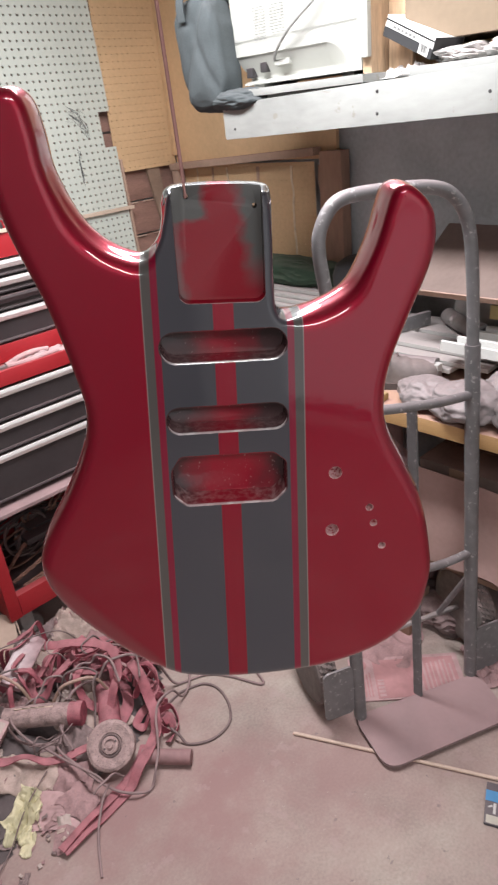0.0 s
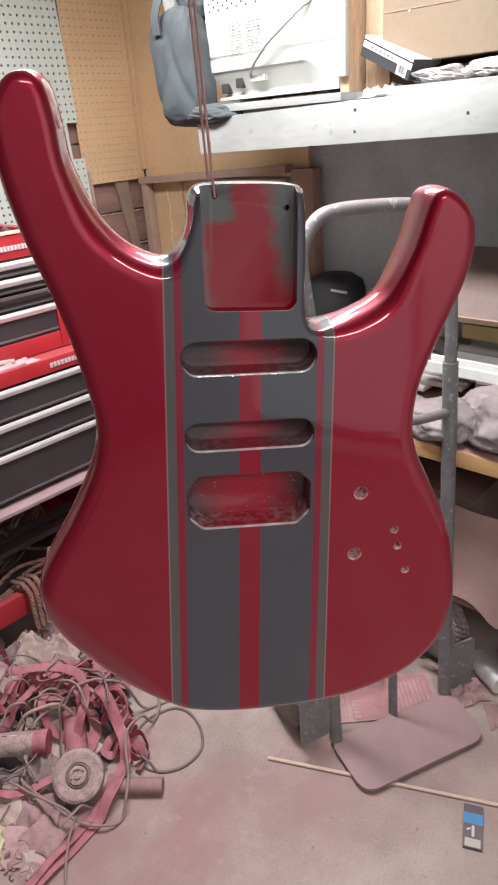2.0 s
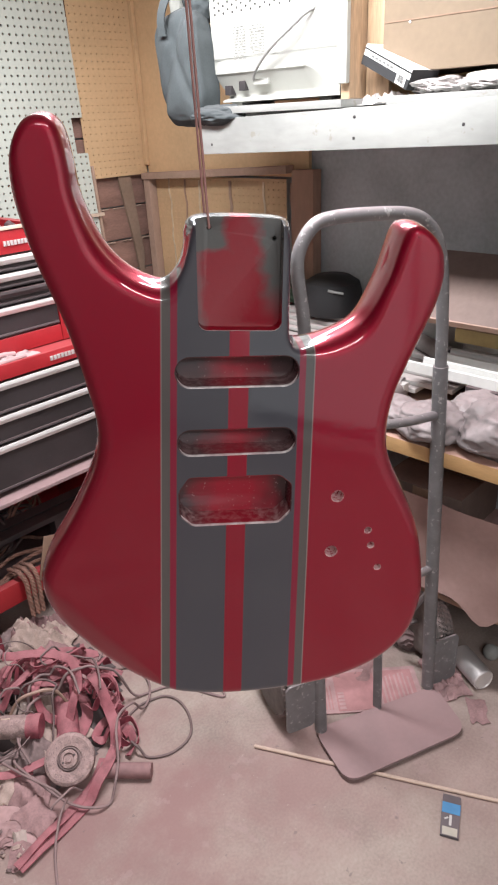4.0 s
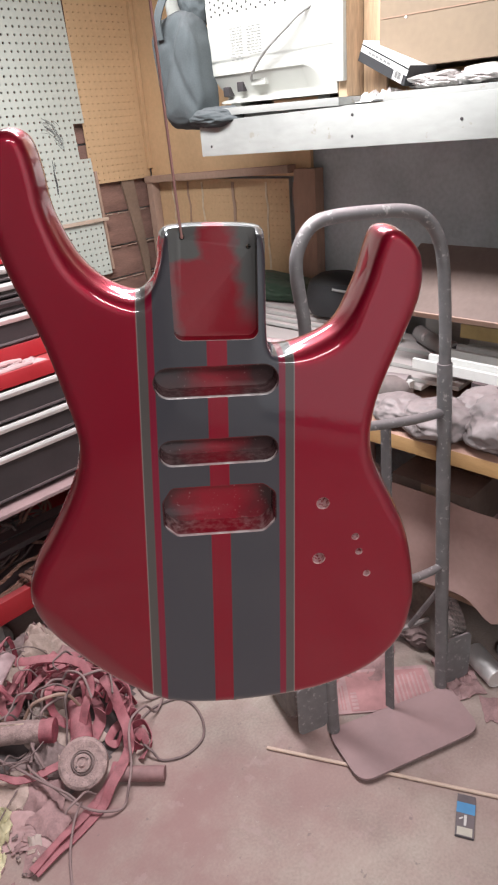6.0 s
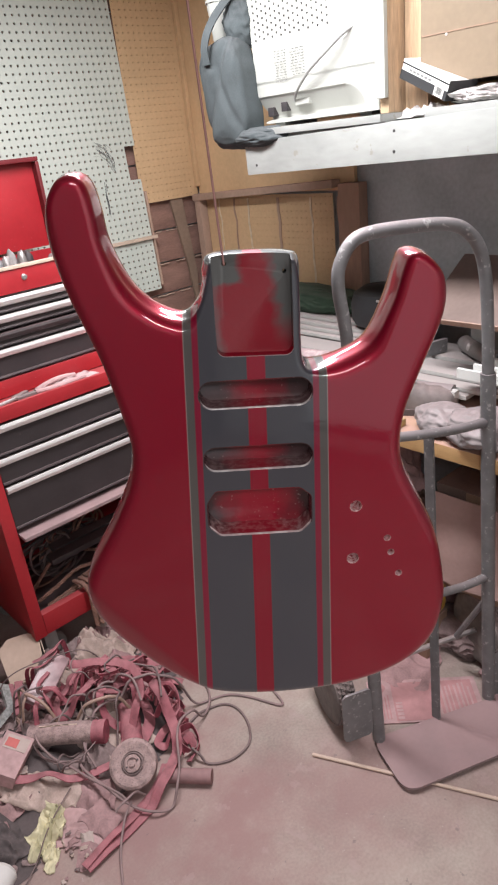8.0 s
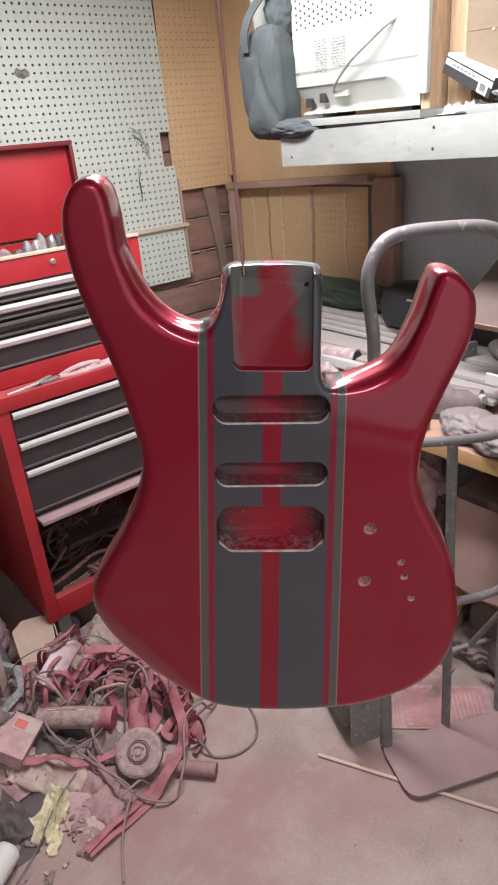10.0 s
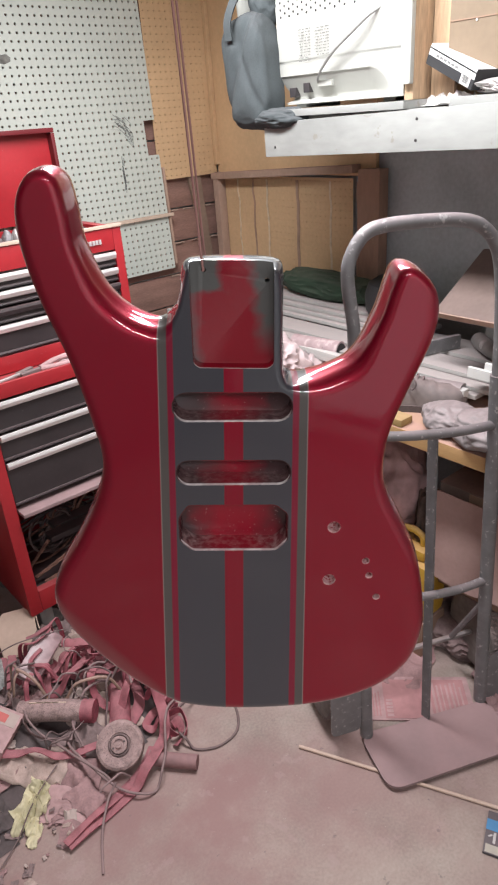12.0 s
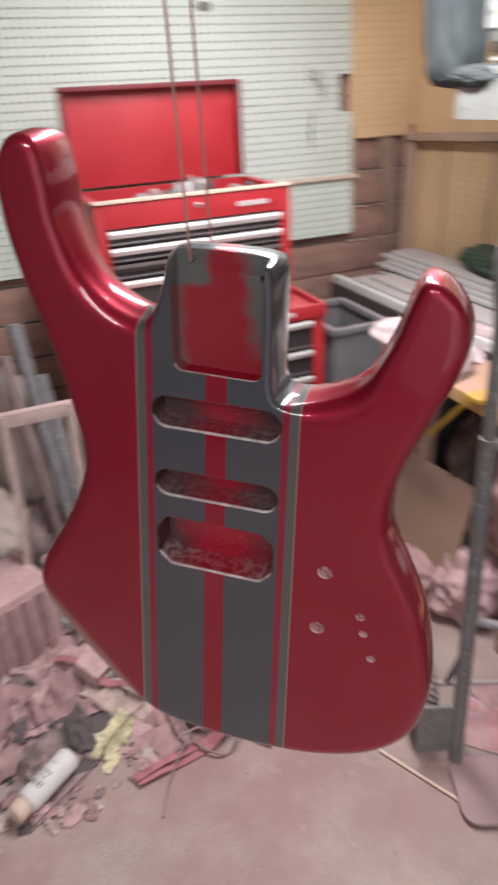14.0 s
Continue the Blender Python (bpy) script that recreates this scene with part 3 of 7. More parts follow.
    return bm


def slot(x0, x1, y0, y1, r, slope=0.0, n=6):
    pts = []
    for cx, cy, a0 in ((x1 - r, y1 - r, 0), (x0 + r, y1 - r, 90), (x0 + r, y0 + r, 180), (x1 - r, y0 + r, 270)):
        for s in range(n + 1):
            a = radians(a0 + 90 * s / n)
            pts.append((cx + r * math.cos(a), cy + r * math.sin(a)))
    return [(x, y + slope * x) for x, y in pts]


def guitar_material(bare):
    """Striped lacquer, or the bare routs with red overspray, grey masked corners and pale dust."""
    m = bpy.data.materials.new("overspray_rout" if bare else "candy_red_lacquer")
    m.use_nodes = True
    nt = m.node_tree
    n, l = nt.nodes, nt.links
    b = n["Principled BSDF"]
    tc, sep = n.new("ShaderNodeTexCoord"), n.new("ShaderNodeSeparateXYZ")
    l.new(tc.outputs["Object"], sep.inputs[0])

    def calc(op, a, c=0.0):
        q = n.new("ShaderNodeMath")
        q.operation = op
        for i, v in enumerate((a, c)):
            if isinstance(v, (int, float)):
                q.inputs[i].default_value = v
            else:
                l.new(v, q.inputs[i])
        return q.outputs[0]

    def blend(fac, a, c):
        q = n.new("ShaderNodeMix")
        q.data_type = "RGBA"
        for key, v in (("Factor", fac), ("A", a), ("B", c)):
            if isinstance(v, tuple):
                q.inputs[key].default_value = (*v, 1)
            else:
                l.new(v, q.inputs[key])
        return q.outputs["Result"]

    def step(v, edge, w=0.0004):
        q = n.new("ShaderNodeMapRange")
        q.inputs["From Min"].default_value, q.inputs["From Max"].default_value = edge - w, edge + w
        l.new(v, q.inputs["Value"])
        return q.outputs[0]

    def cloud(scale, detail=5):
        q = n.new("ShaderNodeTexNoise")
        q.inputs["Scale"].default_value, q.inputs["Detail"].default_value = scale, detail
        l.new(tc.outputs["Object"], q.inputs["Vector"])
        return q.outputs["Fac"]

    x, y, z = sep.outputs
    red, char, grey, pin = (0.262, 0.0015, 0.020), (0.046, 0.046, 0.056), (0.074, 0.067, 0.063), (0.185, 0.003, 0.024)
    if bare:
        wob = calc("MULTIPLY", calc("SUBTRACT", cloud(60), 0.5), 0.03)
        right = calc("MULTIPLY", step(calc("ADD", calc("ADD", x, calc("MULTIPLY", y, 0.12)), wob), 0.026, 0.006), step(y, 0.048, 0.012))
        left = calc("MULTIPLY", step(calc("ADD", y, wob), 0.080, 0.003), step(calc("SUBTRACT", wob, x), 0.002, 0.004))
        brim = calc("MULTIPLY", step(calc("SUBTRACT", calc("MULTIPLY", wob, 0.6), x), 0.0215, 0.004), 0.75)
        pocket = blend(calc("MAXIMUM", calc("MAXIMUM", right, left), brim), (0.22, 0.006, 0.016), (0.085, 0.085, 0.082))
        g, gz = n.new("ShaderNodeNewGeometry"), n.new("ShaderNodeSeparateXYZ")
        l.new(g.outputs["Normal"], gz.inputs[0])
        # red overspray in the middle of each rout, darker ends, dust on the ledges
        wide = calc("SUBTRACT", 0.026, calc("MULTIPLY", step(y, -0.062, 0.002), 0.013))
        middle = calc("SUBTRACT", 1.0, step(calc("SUBTRACT", calc("ABSOLUTE", calc("ADD", x, wob)), wide), 0.0, 0.014))
        rout = blend(middle, (0.048, 0.020, 0.022), (0.25, 0.005, 0.018))
        speck = calc("MULTIPLY", step(cloud(420, 3), 0.69, 0.03), 0.3)
        rout = blend(speck, rout, (0.40, 0.25, 0.25))
        ledge = calc("MULTIPLY", step(gz.outputs[2], 0.45, 0.3), calc("ADD", 0.07, calc("MULTIPLY", step(cloud(220, 4), 0.54, 0.12), calc("SUBTRACT", 0.36, calc("MULTIPLY", step(y, -0.062, 0.002), 0.24)))))
        rout = blend(calc("MULTIPLY", ledge, calc("SUBTRACT", 1.0, calc("MULTIPLY", middle, 0.65))), rout, (0.62, 0.44, 0.43))
        bored = step(calc("ABSOLUTE", x), 0.055, 0.001)
        rout = blend(bored, rout, blend(step(cloud(420, 3), 0.44, 0.05), (0.30, 0.04, 0.05), (0.58, 0.34, 0.34)))
        col = blend(step(y, 0.028, 0.001), rout, pocket)
        # pale highlight painted along the rim where it faces up
        rim = calc("MULTIPLY", calc("MULTIPLY", step(z, -0.0015, 0.0002), step(gz.outputs[2], 0.35, 0.12)), calc("ADD", 0.6, calc("MULTIPLY", step(cloud(140, 4), 0.5, 0.1), 0.4)))
        col = blend(calc("MULTIPLY", rim, calc("SUBTRACT", 1.0, calc("MULTIPLY", bored, 0.75))), col, (0.66, 0.60, 0.60))
    else:
        # stripes run along the body and spread a little towards its foot
        along = calc("SUBTRACT", calc("SUBTRACT", x, calc("MULTIPLY", y, 0.02)), 0.0008)
        spread = calc("SUBTRACT", 1.0, calc("MULTIPLY", y, 0.5))
        s = calc("ABSOLUTE", calc("DIVIDE", along, spread))
        col = blend(step(s, 0.0066), red, char)
        col = blend(step(s, 0.0408), col, pin)
        col = blend(step(s, 0.0452), col, grey)
        col = blend(step(s, 0.0509), col, (0.26, 0.22, 0.21))
        col = blend(step(s, 0.0514), col, red)
        # fine metal flake beneath the red coats
        flake = calc("ADD", calc("SUBTRACT", 1.0, step(s, 0.0066)), step(s, 0.0514))
        l.new(calc("MULTIPLY", flake, 0.55), b.inputs["Metallic"])
    l.new(col, b.inputs["Base Color"])
    b.inputs["Roughness"].default_value = 0.24 if bare else 0.42
    b.inputs["Coat Weight"].default_value, b.inputs["Coat Roughness"].default_value = 0.7 if bare else 1.0, 0.08 if bare else 0.06
    b.inputs["Specular IOR Level"].default_value = 0.15
    b.inputs["Coat IOR"].default_value = 1.52
    bp = n.new("ShaderNodeBump")
    bp.inputs["Strength"].default_value, bp.inputs["Distance"].default_value = (0.10 if bare else 0.035), 0.001
    l.new(cloud(230 if bare else 150, 3), bp.inputs["Height"])
    l.new(bp.outputs[0], b.inputs["Normal"])
    l.new(bp.outputs[0], b.inputs["Coat Normal"])
    return m


def cut_away(bm, cutters, bevel, skins):
    """The shell less its routs, with a small bevelled edge round each."""
    base = new("tmp_base", bpy.data.meshes.new("tmp_base"))
    bm.to_mesh(base.data)
    bm.free()
    base.data.polygons.foreach_set("use_smooth", [True] * len(base.data.polygons))
    for sk in skins:
        base.data.materials.append(sk)
    extra = []
    for c in cutters:
        o = new("tmp_cut", bpy.data.meshes.new("tmp_cut"))
        c.to_mesh(o.data)
        c.free()
        o.data.polygons.foreach_set("use_smooth", [True] * len(o.data.polygons))
        mod = base.modifiers.new("cut", "BOOLEAN")
        mod.operation, mod.object, mod.solver = "DIFFERENCE", o, "MANIFOLD"
        o.data.materials.append(skins[0])
        o.data.materials.append(skins[1])
        o.data.polygons.foreach_set("material_index", [1] * len(o.data.polygons))
        extra.append(o)
    mod = base.modifiers.new("edge", "BEVEL")
    mod.width, mod.segments, mod.limit_method, mod.angle_limit = bevel, 2, "ANGLE", radians(62)
    mod.material = 1
    bpy.context.view_layer.update()
    me = bpy.data.meshes.new_from_object(base.evaluated_get(bpy.context.evaluated_depsgraph_get()))
    for o in (*extra, base):
        d = o.data
        bpy.data.objects.remove(o)
        bpy.data.meshes.remove(d)
    return me


def split_routs(me, body):
    """Each rout and bored hole becomes a part of its own, open where it meets the face."""
    bm = bmesh.new()
    bm.from_mesh(me)
    left = {f for f in bm.faces if f.material_index == 1}
    while left:
        island, queue = set(), [left.pop()]
        while queue:
            f = queue.pop()
            island.add(f)
            for e in f.edges:
                for g in e.link_faces:
                    if g in left:
                        left.discard(g)
                        queue.append(g)
        if len(island) < 12:
            continue
        own = bmesh.new()
        at = {}
        for f in sorted(island, key=lambda q: q.index):
            own.faces.new([at.setdefault(v.index, None) or at.update({v.index: own.verts.new(v.co)}) or at[v.index] for v in f.verts])
        mid = sum((v.co for v in own.verts), Vector()) / len(own.verts)
        name = "neck_pocket" if mid.y > 0.03 else "bored_hole" if mid.x > 0.055 else "bridge_rout" if mid.y < -0.07 else "pickup_rout"
        mesh = bpy.data.meshes.new(name)
        own.to_mesh(mesh)
        own.free()
        mesh.materials.append(me.materials[1])
        finish(mesh, 33)
        child = new(name, mesh)
        child.parent = body
        tagged(child, {"neck_pocket": "shallow pocket with red overspray and grey corners", "bored_hole": "drilled hole of bare pinkish wood"}.get(name, "routed cavity hazed with red overspray"))
        for f in island:
            f.tag = True
    bmesh.ops.delete(bm, geom=[f for f in bm.faces if f.tag], context="FACES")
    bm.to_mesh(me)
    bm.free()
    finish(me, 33)


def guitar():
    pocket = prism(slot(-0.0252, 0.0285, 0.0325, 0.16, 0.006, -0.03), -0.0118, 0.02)
    pins = [prism([(x + 0.0016 * math.cos(a * math.pi / 6), y + 0.0016 * math.sin(a * math.pi / 6)) for a in range(12)], -0.06, 0.02) for x, y in ((0.0245, 0.0880), (-0.0165, 0.0952))]
    me = cut_away(guitar_shell(), [pocket] + pins, 0.0010, [guitar_material(False), guitar_material(True)])
    finish(me, 33)
    me.name = "guitar_body"
    ob = new("guitar_body", me)
    ob.matrix_world = G
    ORG[ob.name] = Vector(G.translation)
    split_routs(me, ob)
    return tagged(ob, "glossy candy-red guitar body with charcoal stripes hanging without hardware", "guitar body")


guitar()
WIRE = mat("red_dusted_wire", (0.38, 0.20, 0.18), 0.5, 0.3, var=0.2, scale=40)
wire = thing("hanging_wire", (-0.045, 0.045, 1.45), "doubled wire reddened by overspray, looped through the neck pocket", "wire")
low_f, low_b = G @ Vector((-0.0165, 0.0952, -0.0102)), G @ Vector((-0.0165, 0.0952, -0.0455))
top_f, top_b = Vector((low_f.x - 0.012, low_f.y + 0.012, TOP)), Vector((low_b.x - 0.012, low_b.y + 0.012, TOP))
up_f, up_b = G @ Vector((-0.0175, 0.106, -0.0102)), G @ Vector((-0.0175, 0.106, -0.0450))
part("strand", tube([low_f, up_f, up_f.lerp(top_f, 0.5), top_f], 0.0008, 8), WIRE, wire)
part("strand", tube([low_b, up_b, up_b.lerp(top_b, 0.5), top_b], 0.0008, 8), WIRE, wire)
part("loop", tube([low_f, low_b], 0.0009, 8), WIRE, wire)

# ---- rolling cabinet and tool chest ----
cab = thing("rolling_cabinet", (0.53, 1.73, 0.0), "red steel rolling tool cabinet with black drawers and open bottom bay", "tool cabinet")
X0, X1, Y0, Y1 = 0.205, 0.865, 1.50, 1.96
part("side_panel", box(X0, X0 + 0.04, Y0, Y1, 0.135, 0.885, 0.004), RED_STEEL, cab)
part("side_panel", box(X1 - 0.04, X1, Y0, Y1, 0.135, 0.885, 0.004), RED_STEEL, cab)
part("back_panel", box(X0 + 0.041, X1 - 0.041, Y1 - 0.02, Y1 - 0.002, 0.16, 0.88), RED_STEEL, cab)
part("bottom_rail", box(X0 + 0.041, X1 - 0.041, Y0 + 0.001, Y0 + 0.03, 0.137, 0.215, 0.003), RED_STEEL, cab)
part("bottom_pan", box(X0 + 0.041, X1 - 0.041, Y0 + 0.031, Y1 - 0.021, 0.15, 0.165), BLACK_STEEL, cab)
bm = box(X0 - 0.003, X1 + 0.003, Y0 - 0.004, Y1 + 0.003, 0.886, 0.90, 0.003)
for b in ((X0 - 0.003, X1 + 0.003, Y0 - 0.005, Y0 + 0.008), (X0 - 0.003, X0 + 0.010, Y0 + 0.008, Y1), (X1 - 0.010, X1 + 0.003, Y0 + 0.008, Y1), (X0 + 0.01, X1 - 0.01, Y1 - 0.012, Y1 + 0.003)):
    box(*b, 0.878 if b[3] == Y0 + 0.008 else 0.9, 0.921, 0.003, bm)
part("top_tray", bm, RED_STEEL, cab)
bm = bmesh.new()
for i in range(9):
    box(0.645 + i * 0.0125, 0.6545 + i * 0.0125, Y0 - 0.0085, Y0 - 0.0052, 0.893, 0.907, 0.0008, bm)
part("badge", bm, ALU, cab, "row of small raised metal blocks")


def drawer(parent, x0, x1, y, z0, z1, name="drawer", depth=0.36, tint=ALU, pull=True):
    d = part(name, box(x0, x1, y + 0.002, y + depth, z0, z1 - 0.004, 0.002), BLACK_STEEL, parent, "black drawer front")
    if pull:
        prof = [(0.0, 0.0), (0.0, -0.017), (0.004, -0.0185), (0.010, -0.015), (0.014, -0.004), (0.012, 0.003), (0.006, 0.0045)]
        b = bmesh.new()
        r0 = [b.verts.new((x0 + 0.002, y - p, z1 - 0.006 + q)) for p, q in prof]
        r1 = [b.verts.new((x1 - 0.002, y - p, z1 - 0.006 + q)) for p, q in prof]
        for i in range(len(prof)):
            j = (i + 1) % len(prof)
            b.faces.new((r0[i], r0[j], r1[j], r1[i]))
        b.faces.new(r0[::-1])
        b.faces.new(r1)
        part("pull", b, tint, d, "bright aluminium pull strip")
    part("edge_roll", tube([(x0 + 0.001, y + 0.003, z0 + 0.006), (x1 - 0.001, y + 0.003, z0 + 0.006)], 0.0055, 8), BLACK_STEEL, d)
    return d


for z0, z1 in ((0.776, 0.872), (0.686, 0.774), (0.535, 0.684)):
    drawer(cab, X0 + 0.042, X1 - 0.042, Y0 + 0.004, z0, z1)
part("bay_flap", box(X0 + 0.045, X1 - 0.045, Y0 - 0.035, Y0 + 0.05, -0.006, 0.006, 0.002, m=Matrix.Translation((0, 0, 0.513)) @ Matrix.Rotation(0.0, 4, "X")), mat("dusted_flap", (0.34, 0.235, 0.24), 0.6, 0.2, var=0.2, scale=12, dust=0.4), cab, "pink-dusted fold-down metal flap")
CASTER = mat("zinc_plate", (0.42, 0.40, 0.38), 0.5, 0.3, var=0.25, scale=20, dust=0.2)
for x in (X0 + 0.06, X1 - 0.06):
    for y in (Y0 + 0.06, Y1 - 0.06):
        c = part("caster", box(x - 0.022, x + 0.022, y - 0.03, y + 0.03, 0.118, 0.136, 0.003), CASTER, cab)
        part("fork", box(x - 0.022, x + 0.022, y - 0.024, y - 0.019, 0.03, 0.12, 0.004, box(x - 0.022, x + 0.022, y + 0.019, y + 0.024, 0.03, 0.12, 0.004)), CASTER, c)
        part("wheel", lathe([(0.012, -0.014), (0.043, -0.014), (0.047, -0.009), (0.047, 0.009), (0.043, 0.014), (0.012, 0.014)], (x + 0.008, y, 0.047), (0, 1, 0)), RUBBER, c)

chest = thing("tool_chest", (0.5, 1.78, 0.905), "red steel tool chest with black drawers and raised lid", "tool chest")
C0, C1, CY0, CY1 = 0.205, 0.806, 1.62, 1.93
part("side_panel", box(C0, C0 + 0.03, CY0, CY1, 0.903, 1.262, 0.003), RED_STEEL, chest)
part("side_panel", box(C1 - 0.03, C1, CY0, CY1, 0.903, 1.262, 0.003), RED_STEEL, chest)
part("back_panel", box(C0 + 0.031, C1 - 0.031, CY1 - 0.015, CY1 - 0.002, 0.91, 1.262), RED_STEEL, chest)
part("base_rail", box(C0 + 0.031, C1 - 0.031, CY0 + 0.001, CY1 - 0.016, 0.903, 0.955, 0.003), RED_STEEL, chest)
front = part("front_panel", box(C0 + 0.031, C1 - 0.031, CY0 - 0.002, CY0 + 0.014, 1.196, 1.262, 0.003), RED_STEEL, chest)
part("lock", lathe([(0.009, 0), (0.009, 0.003), (0.006, 0.005), (0.0025, 0.005), (0.002, 0.003)], (0.51, CY0 - 0.002, 1.235), (0, -1, 0), 18), STEEL, front, "small round chrome lock")
bm = bmesh.new()
for i in range(9):
    box(0.632 + i * 0.0112, 0.6405 + i * 0.0112, CY0 - 0.006, CY0 - 0.002, 1.219, 1.233, 0.0008, bm)
part("badge", bm, ALU, front, "row of small raised metal blocks")
part("till_floor", box(C0 + 0.031, C1 - 0.031, CY0 + 0.015, CY1 - 0.016, 1.18, 1.19), BLACK_STEEL, chest)
part("rim_strip", box(C0 - 0.002, C1 + 0.002, CY0 - 0.006, CY0 + 0.012, 1.263, 1.272, 0.002), WOOD_ROD, chest, "pale wooden strip along the front rim")
for i, (z0, z1) in enumerate(((1.146, 1.192), (1.098, 1.144), (1.050, 1.096), (0.958, 1.048))):
    drawer(chest, C0 + 0.032, C1 - 0.032, CY0 + 0.002, z0, z1, depth=0.28, tint=BLACK_STEEL if i == 2 else ALU)
lid = part("lid", box(C0, C1 - 0.030, CY1 + 0.002, CY1 + 0.014, 1.27, 1.552, 0.003), RED_STEEL, chest, "red lid standing open against the pegboard")
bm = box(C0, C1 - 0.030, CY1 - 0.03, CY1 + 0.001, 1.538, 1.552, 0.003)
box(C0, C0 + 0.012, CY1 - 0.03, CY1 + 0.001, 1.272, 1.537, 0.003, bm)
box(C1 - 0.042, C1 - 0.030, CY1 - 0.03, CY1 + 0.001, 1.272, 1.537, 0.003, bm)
# darker copy of the red enamel: the flange's shade is in its colour
part("lid_flange", bm, mat("shadowed_red_enamel", (0.13, 0.010, 0.014), 0.5, var=0.15, bump=0.02), lid, "folded red flange with its shade put into the colour")

# ---- hand truck ----
truck = thing("hand_truck", (0.87, 0.45, 0.0), "grey painted steel hand truck standing on its toe plate", "hand truck")
LT, RT = Vector((0.706, 0.522, 0.02)), Vector((1.027, 0.380, 0.02))
LU, RU = Vector((0.684, 0.553, 1.16)), Vector((0.997, 0.414, 1.09))
frame_pts = [LT, LT.lerp(LU, 0.4), LT.lerp(LU, 0.7), LT.lerp(LU, 0.87), LT.lerp(LU, 0.95), LU, (0.675, 0.559, 1.245), (0.680, 0.558, 1.292), (0.706, 0.546, 1.333), (0.748, 0.528, 1.345), (0.83, 0.491, 1.344), (0.90, 0.461, 1.337), (0.942, 0.442, 1.318), (0.972, 0.428, 1.278), (0.988, 0.420, 1.212), RU, RT.lerp(RU, 0.92), RT.lerp(RU, 0.80), RT.lerp(RU, 0.5), RT]
part("handle_frame", tube(smooth_path(frame_pts, 7), 0.0135, 14), GREY_TUBE, truck)
for a, b in ((LT, LU), (RT, RU)):
    part("sleeve", tube([a.lerp(b, 0.0), a.lerp(b, 0.45), a.lerp(b, 0.80 if a is LT else 0.915)], 0.0172, 14), GREY_TUBE, truck)


def across(za, zb, t0=0.0, t1=1.0):
    a, b = LT.lerp(LU, za / 1.14), RT.lerp(RU, zb / 1.07)
    return a.lerp(b, t0), a.lerp(b, t1)


a, b = across(0.90, 0.86)
part("cross_bar", tube(smooth_path([a, a.lerp(b, 0.25) + Vector((-0.008, -0.017, 0)), a.lerp(b, 0.5) + Vector((-0.010, -0.022, 0)), a.lerp(b, 0.75) + Vector((-0.008, -0.017, 0)), b], 6), 0.011, 12), GREY_TUBE, truck)
a, b = across(0.46, 0.42)
part("cross_bar", tube(smooth_path([a, a.lerp(b, 0.25) + Vector((-0.008, -0.017, 0)), a.lerp(b, 0.5) + Vector((-0.010, -0.022, 0)), a.lerp(b, 0.75) + Vector((-0.008, -0.017, 0)), b], 6), 0.011, 12), GREY_TUBE, truck)
mid0, mid1 = Vector((0.867, 0.447, 0.021)), Vector((0.849, 0.466, 0.885))
part("centre_bar", sweep([mid0, mid0.lerp(mid1, 0.5), mid1], [(-0.0115, -0.004), (0.0115, -0.004), (0.0115, 0.004), (-0.0115, 0.004)]), GREY_TUBE, truck, "flat grey steel strip")
px, py = Vector((0.34, -0.15, 0)).normalized(), Vector((-0.15, -0.34, 0)).normalized()
P0, P1, P2, P3 = Vector((0.690, 0.535, 0)), Vector((0.618, 0.372, 0)), Vector((0.958, 0.222, 0)), Vector((1.04, 0.365, 0))


def rounded(pts, r, n=6):
    out = []
    k = len(pts)
    for i, p in enumerate(pts):
        a, b = (pts[i - 1] - p).normalized(), (pts[(i + 1) % k] - p).normalized()
        for s in range(n + 1):
            t = s / n
            out.append((p + a * r * (1 - t)).lerp(p + b * r * t, t))
    return out


